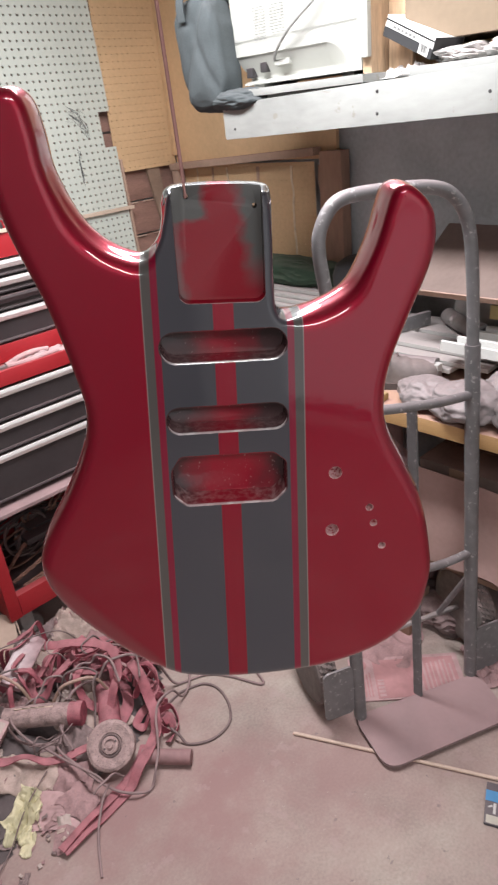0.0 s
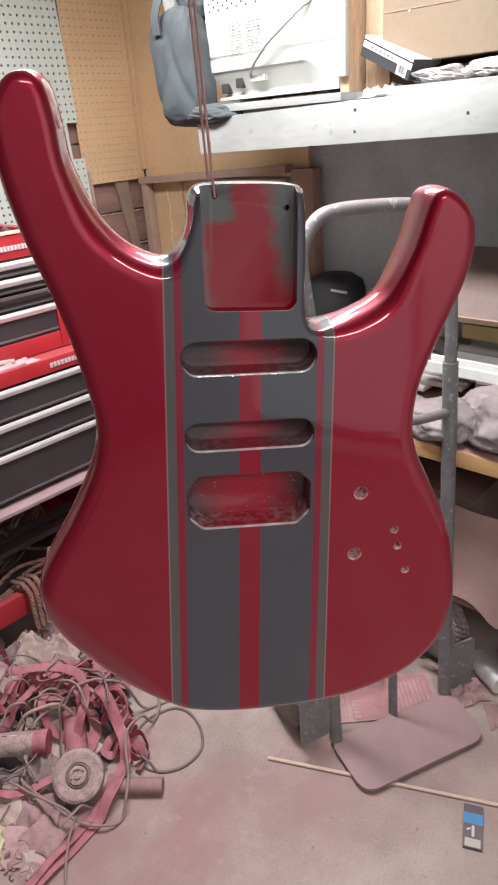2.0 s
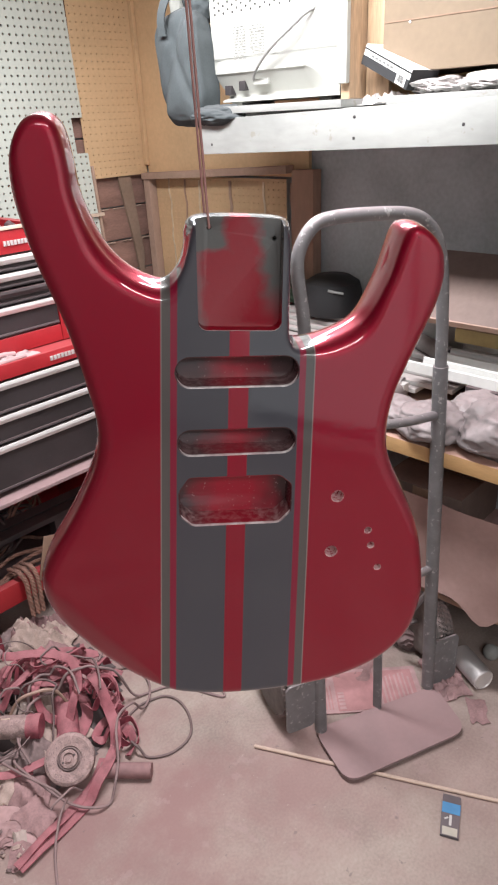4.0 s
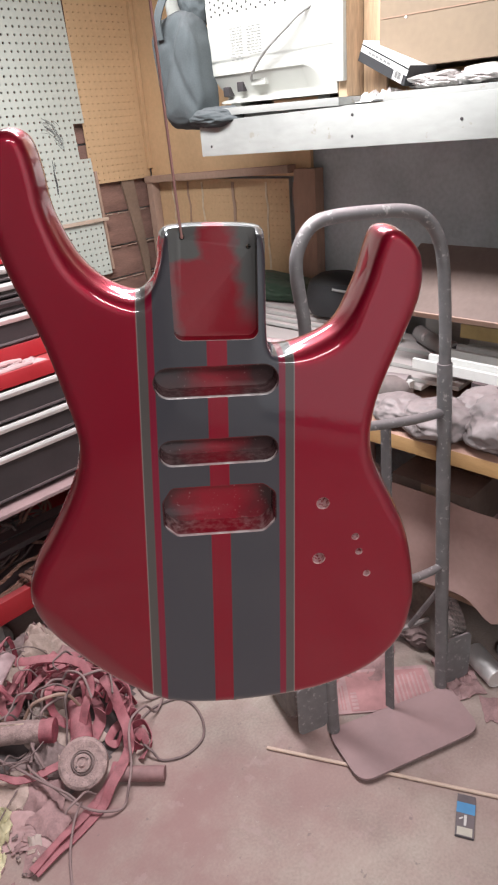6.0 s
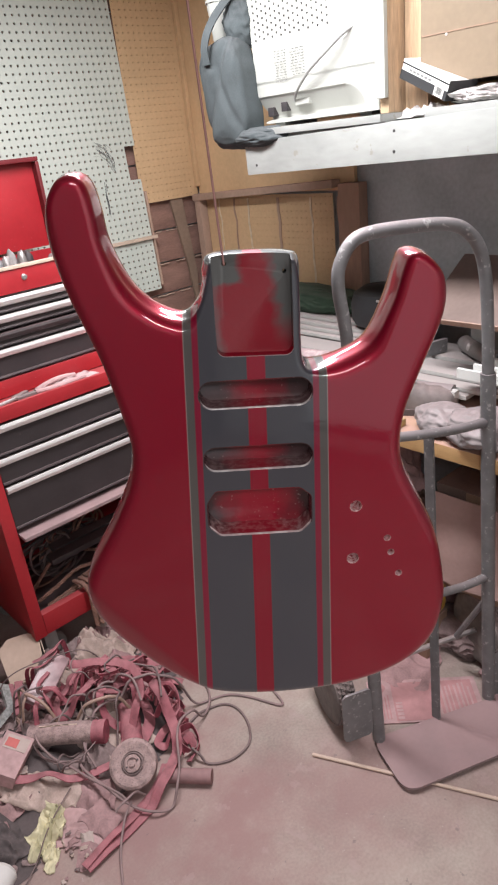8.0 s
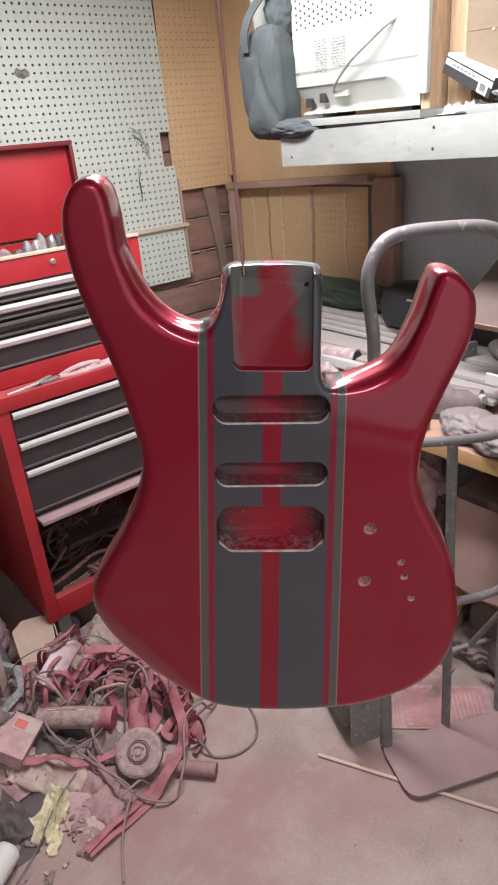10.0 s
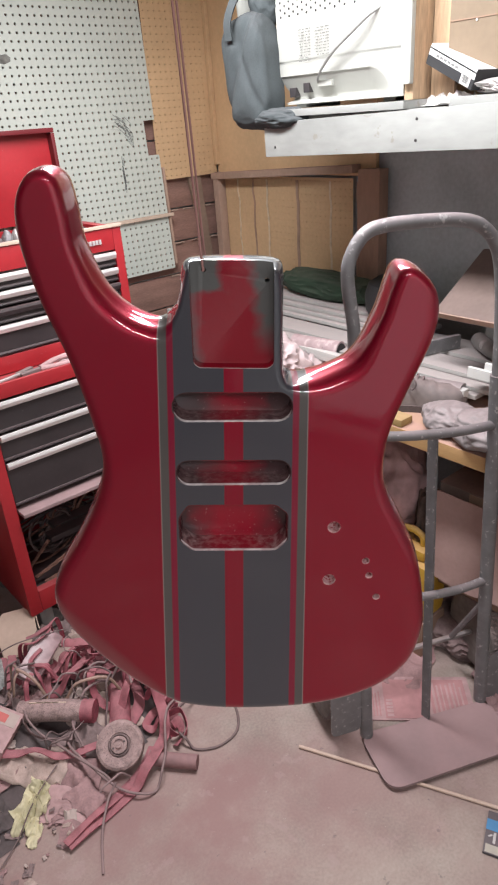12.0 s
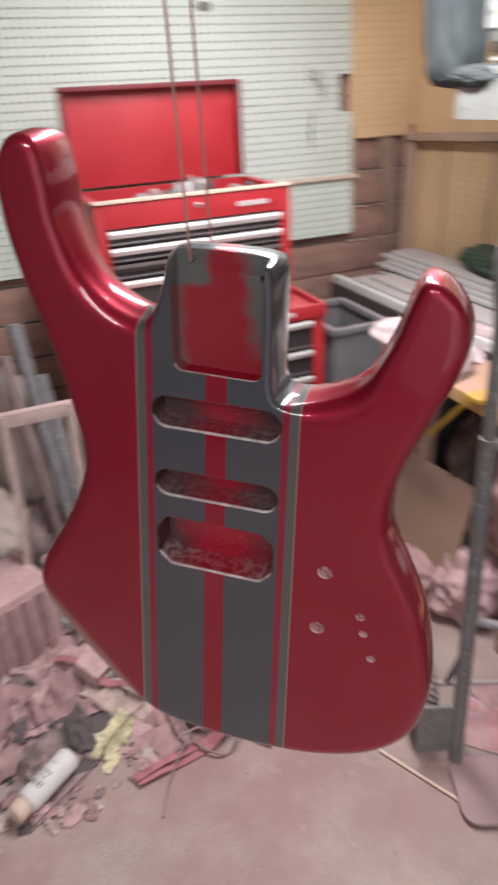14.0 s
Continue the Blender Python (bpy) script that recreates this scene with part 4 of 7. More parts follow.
pl = rounded([P0, P1, P2, P3], 0.045)
part("toe_plate", prism([(q.x, q.y) for q in pl][::-1], 0.003, 0.010), mat("dusted_plate", (0.24, 0.17, 0.172), 0.75, 0.0, var=0.15, scale=7, dust=0.5), truck, "flat toe plate pink with dust")
axle_a, axle_b = LT + Vector((0.050, 0.128, 0.115)), RT + Vector((0.050, 0.128, 0.115))
part("axle", tube([axle_a - px * 0.06, axle_b + px * 0.06], 0.008, 10), STEEL, truck)
for c, sgn in ((axle_a, -1), (axle_b, 1)):
    w = part("wheel", lathe([(0.03, -0.012), (0.062, -0.018), (0.066, -0.014), (0.066, 0.014), (0.062, 0.018), (0.03, 0.012)], c + px * (-0.066 if sgn < 0 else 0.084), px), STEEL, truck)
    prof = [(0.066, -0.026), (0.092, -0.031), (0.108, -0.026), (0.1145, -0.016), (0.1105, -0.013), (0.115, -0.010), (0.1105, -0.003), (0.115, 0.0), (0.1105, 0.003), (0.115, 0.010), (0.1105, 0.013), (0.1145, 0.016), (0.108, 0.026), (0.092, 0.031), (0.066, 0.026)]
    tyre = part("tyre", lathe(prof, c + px * (-0.066 if sgn < 0 else 0.084), px, 40), RUBBER, w, "ribbed black rubber tyre")
    b = bmesh.new()
    for k in range(44):
        turn = Matrix.Translation(c + px * (-0.066 if sgn < 0 else 0.084)) @ Matrix.Rotation(2 * math.pi * k / 44, 4, px) @ Matrix((px, px.cross(Vector((0, 0, 1))), Vector((0, 0, 1)))).transposed().to_4x4()
        for j, u in enumerate((-0.0205, -0.0125, -0.0045, 0.0045, 0.0125, 0.0205)):
            box(u - 0.0032, u + 0.0032, -0.0052, 0.0030, 0.109, 0.1172 - 0.09 * abs(u), bm=b, m=turn @ Matrix.Translation((0, 0.003 * (j % 2), 0)) @ Matrix.Rotation(0.5 if j % 2 else -0.5, 4, "Z"))
    part("tread", b, RUBBER, tyre, "blocky worn tread")
    g0 = (LT if sgn < 0 else RT) + px * (-0.060 if sgn < 0 else 0.052) + Vector((0, 0, 0.068 if sgn < 0 else 0.036))
    gq = slot(-0.043, 0.041, -0.036, 0.125, 0.016)
    b = bmesh.new()
    f = [b.verts.new(g0 + px * u + Vector((0, 0, v)) + py * 0.004) for u, v in gq]
    h = [b.verts.new(q.co - py * 0.006) for q in f]
    for i in range(len(f)):
        j = (i + 1) % len(f)
        b.faces.new((f[i], f[j], h[j], h[i]))
    b.faces.new(f)
    b.faces.new(h[::-1])
    part("wheel_guard", b, GREY_TUBE, truck, "dark grey sheet-metal wheel guard")
    part("brace", tube([c + px * -0.01 * sgn, (LT if sgn < 0 else RT).lerp(LU if sgn < 0 else RU, 0.33)], 0.008, 10), GREY_TUBE, truck)

# ---- bench and what lies on it ----
bench = thing("workbench", (1.3, 0.0, 0.0), "pale wooden workbench top under pink dust", "workbench")
part("bench_top", box(1.01, EAST - 0.065, -1.3, 1.29, 0.742, 0.782, 0.003), BENCH, bench)
for y in (-1.2, 1.24):
    for x in (1.06, 1.55):
        part("leg", box(x, x + 0.045, y - 0.045, y, 0, 0.741, 0.003), PINK_WOOD, bench)
part("lower_shelf", box(1.12, 1.545, -1.19, 1.18, 0.26, 0.278, 0.002), CARD, bench)


def printed(parent, x0, x1, z0, z1, rows, cols, y, ink, seed, axis="x"):
    """Unreadable small print as plain bars on a plane."""
    rnd = random.Random(seed)
    bm = bmesh.new()
    h = (z1 - z0) / rows
    for r in range(rows):
        x = x0
        while x < x1 - 0.004:
            w = min(x1 - x, rnd.uniform(0.003, 0.014))
            q = [(x, z0 + h * (r + 0.36)), (x + w, z0 + h * (r + 0.36)), (x + w, z0 + h * (r + 0.60)), (x, z0 + h * (r + 0.60))]
            bm.faces.new([bm.verts.new((y, a, b) if axis == "x" else (a, y, b)) for a, b in q])
            x += w + rnd.uniform(0.002, 0.006)
    return part("print", bm, ink, parent)


INK = mat("grey_ink", (0.15, 0.15, 0.145), 0.6, var=0.1, bump=0)
BLACK_INK = mat("black_ink", (0.02, 0.02, 0.022), 0.7, var=0.1, bump=0)
WHITE_CARD = mat("white_carton", (0.58, 0.56, 0.54), 0.6, var=0.06, bump=0.03, dust=0.2)
GREEN = mat("dark_green_fabric", (0.016, 0.045, 0.024), 0.8, var=0.3, scale=16, bump=0.3, dust=0.1)
YELLOW = mat("yellow_plastic", (0.48, 0.28, 0.02), 0.4, var=0.12, scale=10, dust=0.35)
BROWN_SHEET = mat("dull_brown_sheet", (0.145, 0.108, 0.090), 0.75, var=0.25, scale=5, bump=0.1, dust=0.16)
PALE_PINK = mat("pink_tinted_paper", (0.42, 0.265, 0.265), 0.85, var=0.28, scale=18, bump=0.15, dust=0.3)
RED_PRINT = mat("red_printed_paper", (0.40, 0.185, 0.19), 0.8, var=0.25, scale=16, bump=0.05, dust=0.3)
BLUE = mat("blue_card", (0.07, 0.22, 0.42), 0.55, var=0.1, bump=0.02)
BROWN_ROPE = mat("brown_rope", (0.21, 0.105, 0.075), 0.9, var=0.5, scale=60, bump=0.4, grain=300, dust=0.15)

# ---- on the shelf ----
SH = 1.553
bag = thing("shoulder_bag", (1.27, 1.36, SH), "dark slate fabric bag slumped over the shelf's end", "bag")
bm = bmesh.new()
bmesh.ops.create_icosphere(bm, subdivisions=6, radius=1)
for v in bm.verts:
    p = v.co.copy()
    q = Vector([math.copysign(abs(c) ** e, c) for c, e in zip(p, (0.6, 0.6, 0.5))])
    fold = 1 + 0.05 * noise.noise(p * 1.3) + 0.035 * noise.noise(Vector((p.x * 2, p.y * 2 + p.z * 3, p.z * 1.5))) + 0.016 * noise.noise(p * 5)
    crease = (0.014 * math.exp(-((q.y + 0.9 * q.z - 0.25) / 0.2) ** 2) + 0.007 * math.exp(-((q.y - 0.7 * q.z + 0.35) / 0.16) ** 2)) * (1 if p.x < 0 else 0)
    waist = 1 - 0.04 * math.exp(-((q.z + 0.02) / 0.30) ** 2)
    v.co = Vector((1.160 + q.x * 0.062 * fold + crease, 1.358 + q.y * 0.086 * fold * waist - 0.008 * (1 - q.z), 1.652 + q.z * 0.146 * fold - 0.010 * q.y * max(0.0, q.z)))
part("pouch", bm, SLATE, bag, smooth=80)
part("hem", lump((1.152, 1.232, 1.506), (0.050, 0.112, 0.030), 14.0, 0.16, 5), SLATE, bag, "slack hem trailing over the shelf's edge", smooth=80)
bm = lump((1.205, 1.322, 1.770), (0.060, 0.052, 0.080), 9.0, 0.22, 5)
part("top_pouch", bm, SLATE, bag, "smaller folded pouch on top", smooth=80)
strap_sec = [(-0.012, -0.002), (0.012, -0.002), (0.012, 0.002), (-0.012, 0.002)]
part("strap", sweep(smooth_path([(1.094, 1.372, 1.735), (1.090, 1.370, 1.775), (1.100, 1.360, 1.815), (1.118, 1.342, 1.850), (1.15, 1.315, 1.890), (1.20, 1.28, 1.93), (1.24, 1.26, 1.95)], 8), strap_sec), SLATE, bag, "flat shoulder strap")
solo("tub", lathe([(0.030, 0), (0.040, 0.10), (0.043, 0.10), (0.043, 0.108), (0.037, 0.108), (0.028, 0.01), (0.0, 0.01)], (1.185, 1.388, 1.792)), CASE, (1.185, 1.388, 1.792), "small white plastic tub perched on the bag", "tub")

unit = thing("appliance", (1.36, 1.03, SH), "cream plastic appliance casing, its vented back turned outwards", "appliance")


def slab_profile(pts, y0, y1):
    """A side profile in x and z, drawn out along y."""
    bm = bmesh.new()
    a, b = [bm.verts.new((x, y0, z)) for x, z in pts], [bm.verts.new((x, y1, z)) for x, z in pts]
    k = len(pts)
    for i in range(k):
        bm.faces.new((a[i], a[(i + 1) % k], b[(i + 1) % k], b[i]))
    bm.faces.new(a[::-1])
    bm.faces.new(b)
    bmesh.ops.recalc_face_normals(bm, faces=bm.faces)
    bmesh.ops.bevel(bm, geom=bm.edges[:], offset=0.005, segments=3, affect="EDGES")
    return bm


slope = lambda z: 1.190 - 0.014 * (z - 1.642) / 0.378
part("casing", slab_profile([(slope(2.02), 2.02), (slope(1.66), 1.66), (1.36, 1.66), (1.36, 2.02)], 0.838, 1.279), CASE, unit)
part("base", slab_profile([(1.232, 1.668), (1.232, 1.564), (1.355, 1.564), (1.355, 1.668)], 0.842, 1.236), CASE, unit)


def scooped_face(cols=80, rows=44):
    """The foot of the back: a scoop that slopes inwards, with a rounded end and a thin lip."""
    bm = bmesh.new()
    grid = []
    for j in range(rows + 1):
        z = 1.5635 + (1.672 - 1.5635) * j / rows
        u = min(1.0, max(0.0, (1.634 - z) / 0.072))
        line = []
        far = 1.279 - 0.036 * u
        for i in range(cols + 1):
            y = 0.838 + (far - 0.838) * i / cols
            rim = 0.955 - 0.079 * math.sqrt(max(0.0, 1 - (1 - u) ** 2))
            side = min(1.0, max(0.0, (y - rim) / max(0.012, 0.952 - rim)))
            deep = 0.0 if z > 1.634 else min(1.0, u * 1.25 + 0.10)
            if z < 1.575:
                deep *= max(0.0, (z - 1.569) / 0.006)
            line.append(bm.verts.new((slope(max(z, 1.642)) + 0.034 * side * deep, y, z)))
        grid.append(line)
    for j in range(rows):
        for i in range(cols):
            bm.faces.new((grid[j][i], grid[j][i + 1], grid[j + 1][i + 1], grid[j + 1][i]))
    back = [[bm.verts.new((1.2315, v.co.y, v.co.z)) for v in line] for line in (grid[0], grid[-1])]
    for line, rear in zip((grid[0], grid[-1]), back):
        for i in range(cols):
            bm.faces.new((line[i], line[i + 1], rear[i + 1], rear[i]))
    for i in (0, cols):
        bm.faces.new([line[i] for line in grid] + [back[1][i], back[0][i]])
    return bm


part("socket_panel", scooped_face(), CASE, unit, "scooped cream panel with sockets", smooth=30)
part("foot", box(1.24, 1.34, 0.90, 0.94, SH + 0.001, 1.5635, 0.003), CASE, unit)
part("foot", box(1.20, 1.34, 1.18, 1.22, SH + 0.001, 1.5635, 0.003), CASE, unit)
for y, zs in ((1.236, 1.582), (1.181, 1.591)):
    part("socket", box(1.202, 1.224, y - 0.0115, y + 0.0115, zs, zs + 0.024, 0.002), BLACK, unit, "small square dark socket")
part("cord_clamp", box(1.198, 1.216, 1.082, 1.134, 1.602, 1.617, 0.003), CASE, unit)
part("cord", tube(smooth_path([(1.203, 1.134, 1.612), (1.190, 1.124, 1.622), (1.172, 1.090, 1.645), (1.160, 1.035, 1.680), (1.162, 0.975, 1.715), (1.172, 0.935, 1.742), (1.190, 0.91, 1.758)], 8), 0.0036, 8), mat("grey_mains_cord", (0.24, 0.235, 0.225), 0.5, var=0.1), unit, "grey mains cord")
part("side_fin", box(1.17, 1.186, 0.806, 0.835, 1.587, 2.0, 0.005), CASE, unit, "narrow upright cream panel")
printed(unit, 1.145, 1.190, 1.664, 1.744, 12, 1, slope(1.70) - 0.0026, INK, 5)
printed(unit, 1.078, 1.130, 1.674, 1.742, 10, 1, slope(1.70) - 0.0026, INK, 6)
bm = bmesh.new()
for i in range(17):
    for j in range(9):
        z = 1.777 + j * 0.0165 + (i % 2) * 0.008
        lathe([(0.0028, 0), (0.0028, 0.001)], Vector((slope(z) - 0.0004, 1.254 - i * 0.0165, z)), (-1, 0, 0), 6, bm)
vents = part("vent_grille", bm, BLACK, unit)
tagged(vents, kind="stuff")

PLY = mat("brown_plywood", (0.40, 0.27, 0.17), 0.6, var=0.45, scale=9, bump=0.12, stretch=(5, 6, 0.5))
solo("wood_panel", box(1.188, 1.36, 0.808, 0.834, 1.5535, 2.1, 0.002), PLY, (1.27, 0.82, 1.5535), "brown grained board standing against an appliance", "panel")
solo("wood_panel", box(1.252, 1.266, 0.738, 0.804, 1.535, 2.1, 0.002), PLY, (1.29, 0.66, 1.535), "brown wooden panel standing behind the boxes", "panel")
bw_y = (Vector((1.205, 0.790, 1.628)) - Vector((1.165, 0.637, 1.562))).normalized()
bw_x = Vector((1, -0.2, 0)) - bw_y * bw_y.dot(Vector((1, -0.2, 0)))
bw_x.normalize()
bwm = Matrix.Translation((1.165, 0.637, 1.562)) @ Matrix((bw_x, bw_y, bw_x.cross(bw_y))).transposed().to_4x4()
bw = thing("carton", (1.165, 0.637, SH), "black and white printed carton tilted on the shelf", "carton")
part("body", box(0.0, 0.085, 0.0, 0.168, 0.0, 0.044, 0.002, m=bwm), WHITE_CARD, bw)
part("band", box(-0.0008, 0.0, 0.0, 0.168, 0.0005, 0.021, m=bwm), BLACK_INK, bw, "black printed band")
part("band", box(-0.0008, 0.0, 0.0, 0.168, 0.034, 0.037, m=bwm), BLACK_INK, bw, "thin black printed line")
part("band", box(0.0, 0.085, -0.0008, 0.0, 0.0005, 0.043, m=bwm), BLACK_INK, bw, "black printed end")
part("barcode_label", box(-0.0016, -0.0009, 0.010, 0.042, 0.002, 0.028, m=bwm), WHITE_CARD, bw, "white barcode label")
bm = bmesh.new()
for i in range(8):
    box(-0.0022, -0.0017, 0.016 + i * 0.0026, 0.0172 + i * 0.0026 + (i % 3) * 0.0005, 0.007, 0.022, bm=bm, m=bwm)
part("print", bm, INK, bw)
bm = bmesh.new()
for i in range(6):
    box(-0.0006, -0.0001, 0.06 + i * 0.014, 0.070 + i * 0.014, 0.024, 0.029, bm=bm, m=bwm)
part("print", bm, INK, bw)
solo("plastic_wrap", crumple(1.235, 0.735, 1.535, 0.09, 0.12, 0.035, 8.0, n=30, fold=4, thick=0.0015), PLASTIC, (1.235, 0.735, 1.535), "crinkled clear plastic film under a carton", "film")
bx = thing("cardboard_box", (1.36, 0.45, SH + 0.048), "large plain brown cardboard box resting on wrapped goods", "box")
part("body", box(1.215, 1.48, 0.22, 0.735, SH + 0.0485, SH + 0.44, 0.004), mat("tan_card", (0.20, 0.148, 0.10), 0.8, var=0.12, scale=5, bump=0.06, dust=0.06), bx)
part("flap_line", box(1.2135, 1.2149, 0.225, 0.73, SH + 0.150, SH + 0.1525), CARD, bx, "faint fold line")
part("print_block", box(1.2135, 1.2149, 0.235, 0.285, SH + 0.135, SH + 0.175), INK, bx, "dark unreadable print")
part("rivet", lathe([(0.0028, 0), (0.0028, 0.002)], (1.2145, 0.665, 1.70), (-1, 0, 0), 10), WHITE_CARD, bx)
for i, (x, y, sx, sy, hh) in enumerate(((1.26, 0.60, 0.10, 0.11, 0.020), (1.26, 0.46, 0.10, 0.13, 0.021), (1.38, 0.40, 0.10, 0.14, 0.025), (1.28, 0.30, 0.09, 0.10, 0.024))):
    solo("plastic_bag", lump((x, y, SH), (sx, sy * 0.6, hh), 3.0 + i, 0.3), PLASTIC, (x, y, SH), "crumpled clear plastic bag under the cardboard box", "plastic bag", "bags on the shelf")
solo("light_strip", box(1.128, 1.50, 0.10, 0.666, 1.5348, 1.5526, 0.002), PRIMER, (1.19, 0.4, 1.5348), "white board lying on the shelf under a cardboard box", "board")

# ---- on the bench ----
BT = 0.782
# long grey planks and mouldings stacked along the wall
stack = [(1.235, 0.60, 2.02, 0.0, 0.16), (1.415, 0.55, 1.98, 0.0, 0.15), (1.255, 0.50, 1.95, 0.014, 0.12), (1.40, 0.52, 2.0, 0.014, 0.17), (1.30, 0.45, 1.9, 0.028, 0.10), (1.43, 0.48, 1.97, 0.028, 0.13),
         (1.405, 0.98, 2.03, 0.042, 0.175), (1.425, 0.95, 2.0, 0.056, 0.155), (1.44, 0.97, 2.05, 0.070, 0.14), (1.465, 0.96, 2.02, 0.084, 0.115)]
crate = thing("carton", (1.42, 1.72, 0.0), "dark grey storage carton under the planks", "carton")
part("body", box(1.205, 1.585, 1.40, 2.06, 0.0, 0.81, 0.004), BLACK_STEEL, crate)
for i, (x, y0, y1, dz, w) in enumerate(stack):
    z = 0.8105 + dz
    bm = box(x, x + w, y0, y1, z, z + 0.0125, 0.002)
    solo("plank", bm, GREY_BOARD, (x, y0, z), "long flat grey-white plank in a stack by the wall", "plank", "stacked planks")
solo("plank", box(1.208, 1.2335, 0.62, 2.04, 0.8105, 0.8405, 0.003), mat("white_plank", (0.52, 0.51, 0.49), 0.5, var=0.12, scale=6, bump=0.08, dust=0.2, stretch=(8, 1, 8)), (1.22, 0.62, 0.8105), "narrow white board along the front of the stacked planks", "plank", "stacked planks")
solo("bearer", box(1.205, 1.585, 0.70, 0.74, BT + 0.0005, 0.81, 0.002), PINK_WOOD, (1.4, 0.72, BT), "short wooden bearer under the planks", "board")
# added block that props the mouldings; its dark colour stands for their shadow
solo("carton", box(1.20, 1.49, -0.30, 0.44, BT + 0.0005, 0.880, 0.003), BLACK_STEEL, (1.39, 0.15, BT), "dark support block added under the white mouldings, standing for shadow", "carton")
MZ = 0.880
VINYL = mat("white_vinyl", (0.60, 0.60, 0.58), 0.4, var=0.08, scale=8, dust=0.18)
for i, (x, y0, y1, z) in enumerate(((1.205, 0.02, 0.62, MZ), (1.255, 0.0, 0.60, MZ), (1.32, -0.05, 0.58, MZ))):
    prof = [(0, 0), (0.045, 0), (0.045, 0.006), (0.026, 0.009), (0.022, 0.022), (0.008, 0.028), (0, 0.026)]
    bm = bmesh.new()
    a, b = [bm.verts.new((x + p, y0, z + 0.0006 + q)) for p, q in prof], [bm.verts.new((x + p + 0.012, y1, z + 0.0006 + q)) for p, q in prof]
    for k in range(len(prof)):
        j = (k + 1) % len(prof)
        bm.faces.new((a[k], a[j], b[j], b[k]))
    bm.faces.new(a[::-1])
    bm.faces.new(b)
    solo("moulding", bm, VINYL, (x, y0, z), "white profiled moulding lying on the bench", "moulding", "mouldings on the bench")
chan = [(0.0, 0.0), (0.085, 0.0), (0.085, 0.046), (0.080, 0.046), (0.080, 0.006), (0.030, 0.006), (0.026, 0.020), (0.006, 0.024), (0.0, 0.020)]
bm = bmesh.new()
a, b = [bm.verts.new((1.385 + p, -0.28, MZ + 0.0006 + q)) for p, q in chan], [bm.verts.new((1.385 + p, 0.58, MZ + 0.0006 + q)) for p, q in chan]
for k in range(len(chan)):
    j = (k + 1) % len(chan)
    bm.faces.new((a[k], a[j], b[j], b[k]))
bm.faces.new(a[::-1])
bm.faces.new(b)
solo("moulding", bm, VINYL, (1.385, 0.1, MZ), "white vinyl channel lying along the bench", "moulding", "mouldings on the bench")
slabby = thing("case", (1.45, 0.30, BT), "dull brown case with its sloping lid covered in dust", "case")
part("body", box(1.494, 1.585, -0.25, 0.74, 0.8555, 1.10, 0.004), GREY_BOARD, slabby)
part("prop", box(1.505, 1.56, -0.22, -0.19, BT + 0.001, 0.8550, 0.003), PINK_WOOD, slabby)
part("lid", box(0.0, 0.262, -0.27, 0.76, 0.0, 0.018, 0.004, m=Matrix.Translation((1.262, 0, 1.012)) @ Matrix.Rotation(radians(-30.2), 4, "Y")), BROWN_SHEET, slabby, "dusty brown lid propped open at a slope")
part("edge_strip", box(-0.004, 0.0, -0.268, 0.758, 0.0, 0.018, 0.001, m=Matrix.Translation((1.262, 0, 1.012)) @ Matrix.Rotation(radians(-30.2), 4, "Y")), PINK_WOOD, slabby, "pinkish bare front edge")
solo("carton", box(1.387, 1.468, 0.445, 0.572, 0.9272, 0.966, 0.002), mat("yellow_carton", (0.50, 0.38, 0.16), 0.7, var=0.15, dust=0.3), (1.43, 0.51, 0.927), "small yellowish printed carton on the bench", "carton")
PT = 0.8525
pipe = thing("pipe_fitting", (1.43, 0.67, PT), "grey plastic pipe elbow lying on the planks", "pipe fitting")
PIPE_GREY = mat("grey_pvc", (0.20, 0.19, 0.185), 0.55, var=0.2, scale=25, dust=0.25)
part("elbow", tube(smooth_path([(1.505, 0.765, PT + 0.026), (1.46, 0.71, PT + 0.028), (1.425, 0.655, PT + 0.029), (1.402, 0.62, PT + 0.028), (1.388, 0.592, PT + 0.026)], 6), 0.0245, 20), PIPE_GREY, pipe)
part("collar", lathe([(0.0215, -0.004), (0.0285, -0.004), (0.0285, 0.022), (0.0215, 0.022), (0.0205, -0.003)], (1.394, 0.604, PT + 0.0285), (-0.45, -0.88, -0.03), 24), PIPE_GREY, pipe)
part("bore", lathe([(0.0200, 0.0215), (0.0200, 0.0222)], (1.394, 0.604, PT + 0.0285), (-0.45, -0.88, -0.03), 20), BLACK, pipe, "dark open end")
part("screw_cap", lathe([(0.016, 0.0), (0.016, 0.006), (0.010, 0.012), (0.0, 0.013)], (1.446, 0.710, PT + 0.036), (-0.6, -0.6, 0.4), 14), STEEL, pipe)
bar_m = Matrix.Translation((1.25, 0.885, PT)) @ Matrix.Rotation(math.atan2(-0.070, 0.22), 4, "Z")
gun = thing("metal_bar", (1.36, 0.85, PT), "grey metal bar tool with a white barcode sticker", "bar")
part("body", box(0.0, 0.235, -0.008, 0.008, 0.001, 0.044, 0.003, m=bar_m), GREY_TUBE, gun)
part("sticker", box(0.035, 0.095, -0.0092, -0.0082, 0.010, 0.034, m=bar_m), WHITE_CARD, gun, "white barcode sticker")
bm = bmesh.new()
for i in range(12):
    box(0.042 + i * 0.0038, 0.0438 + i * 0.0038 + (i % 3) * 0.0006, -0.0100, -0.0094, 0.015, 0.032, bm=bm, m=bar_m)
part("print", bm, INK, gun)
dome = thing("knob", (1.45, 0.93, PT), "round black and pale grip knob", "knob")
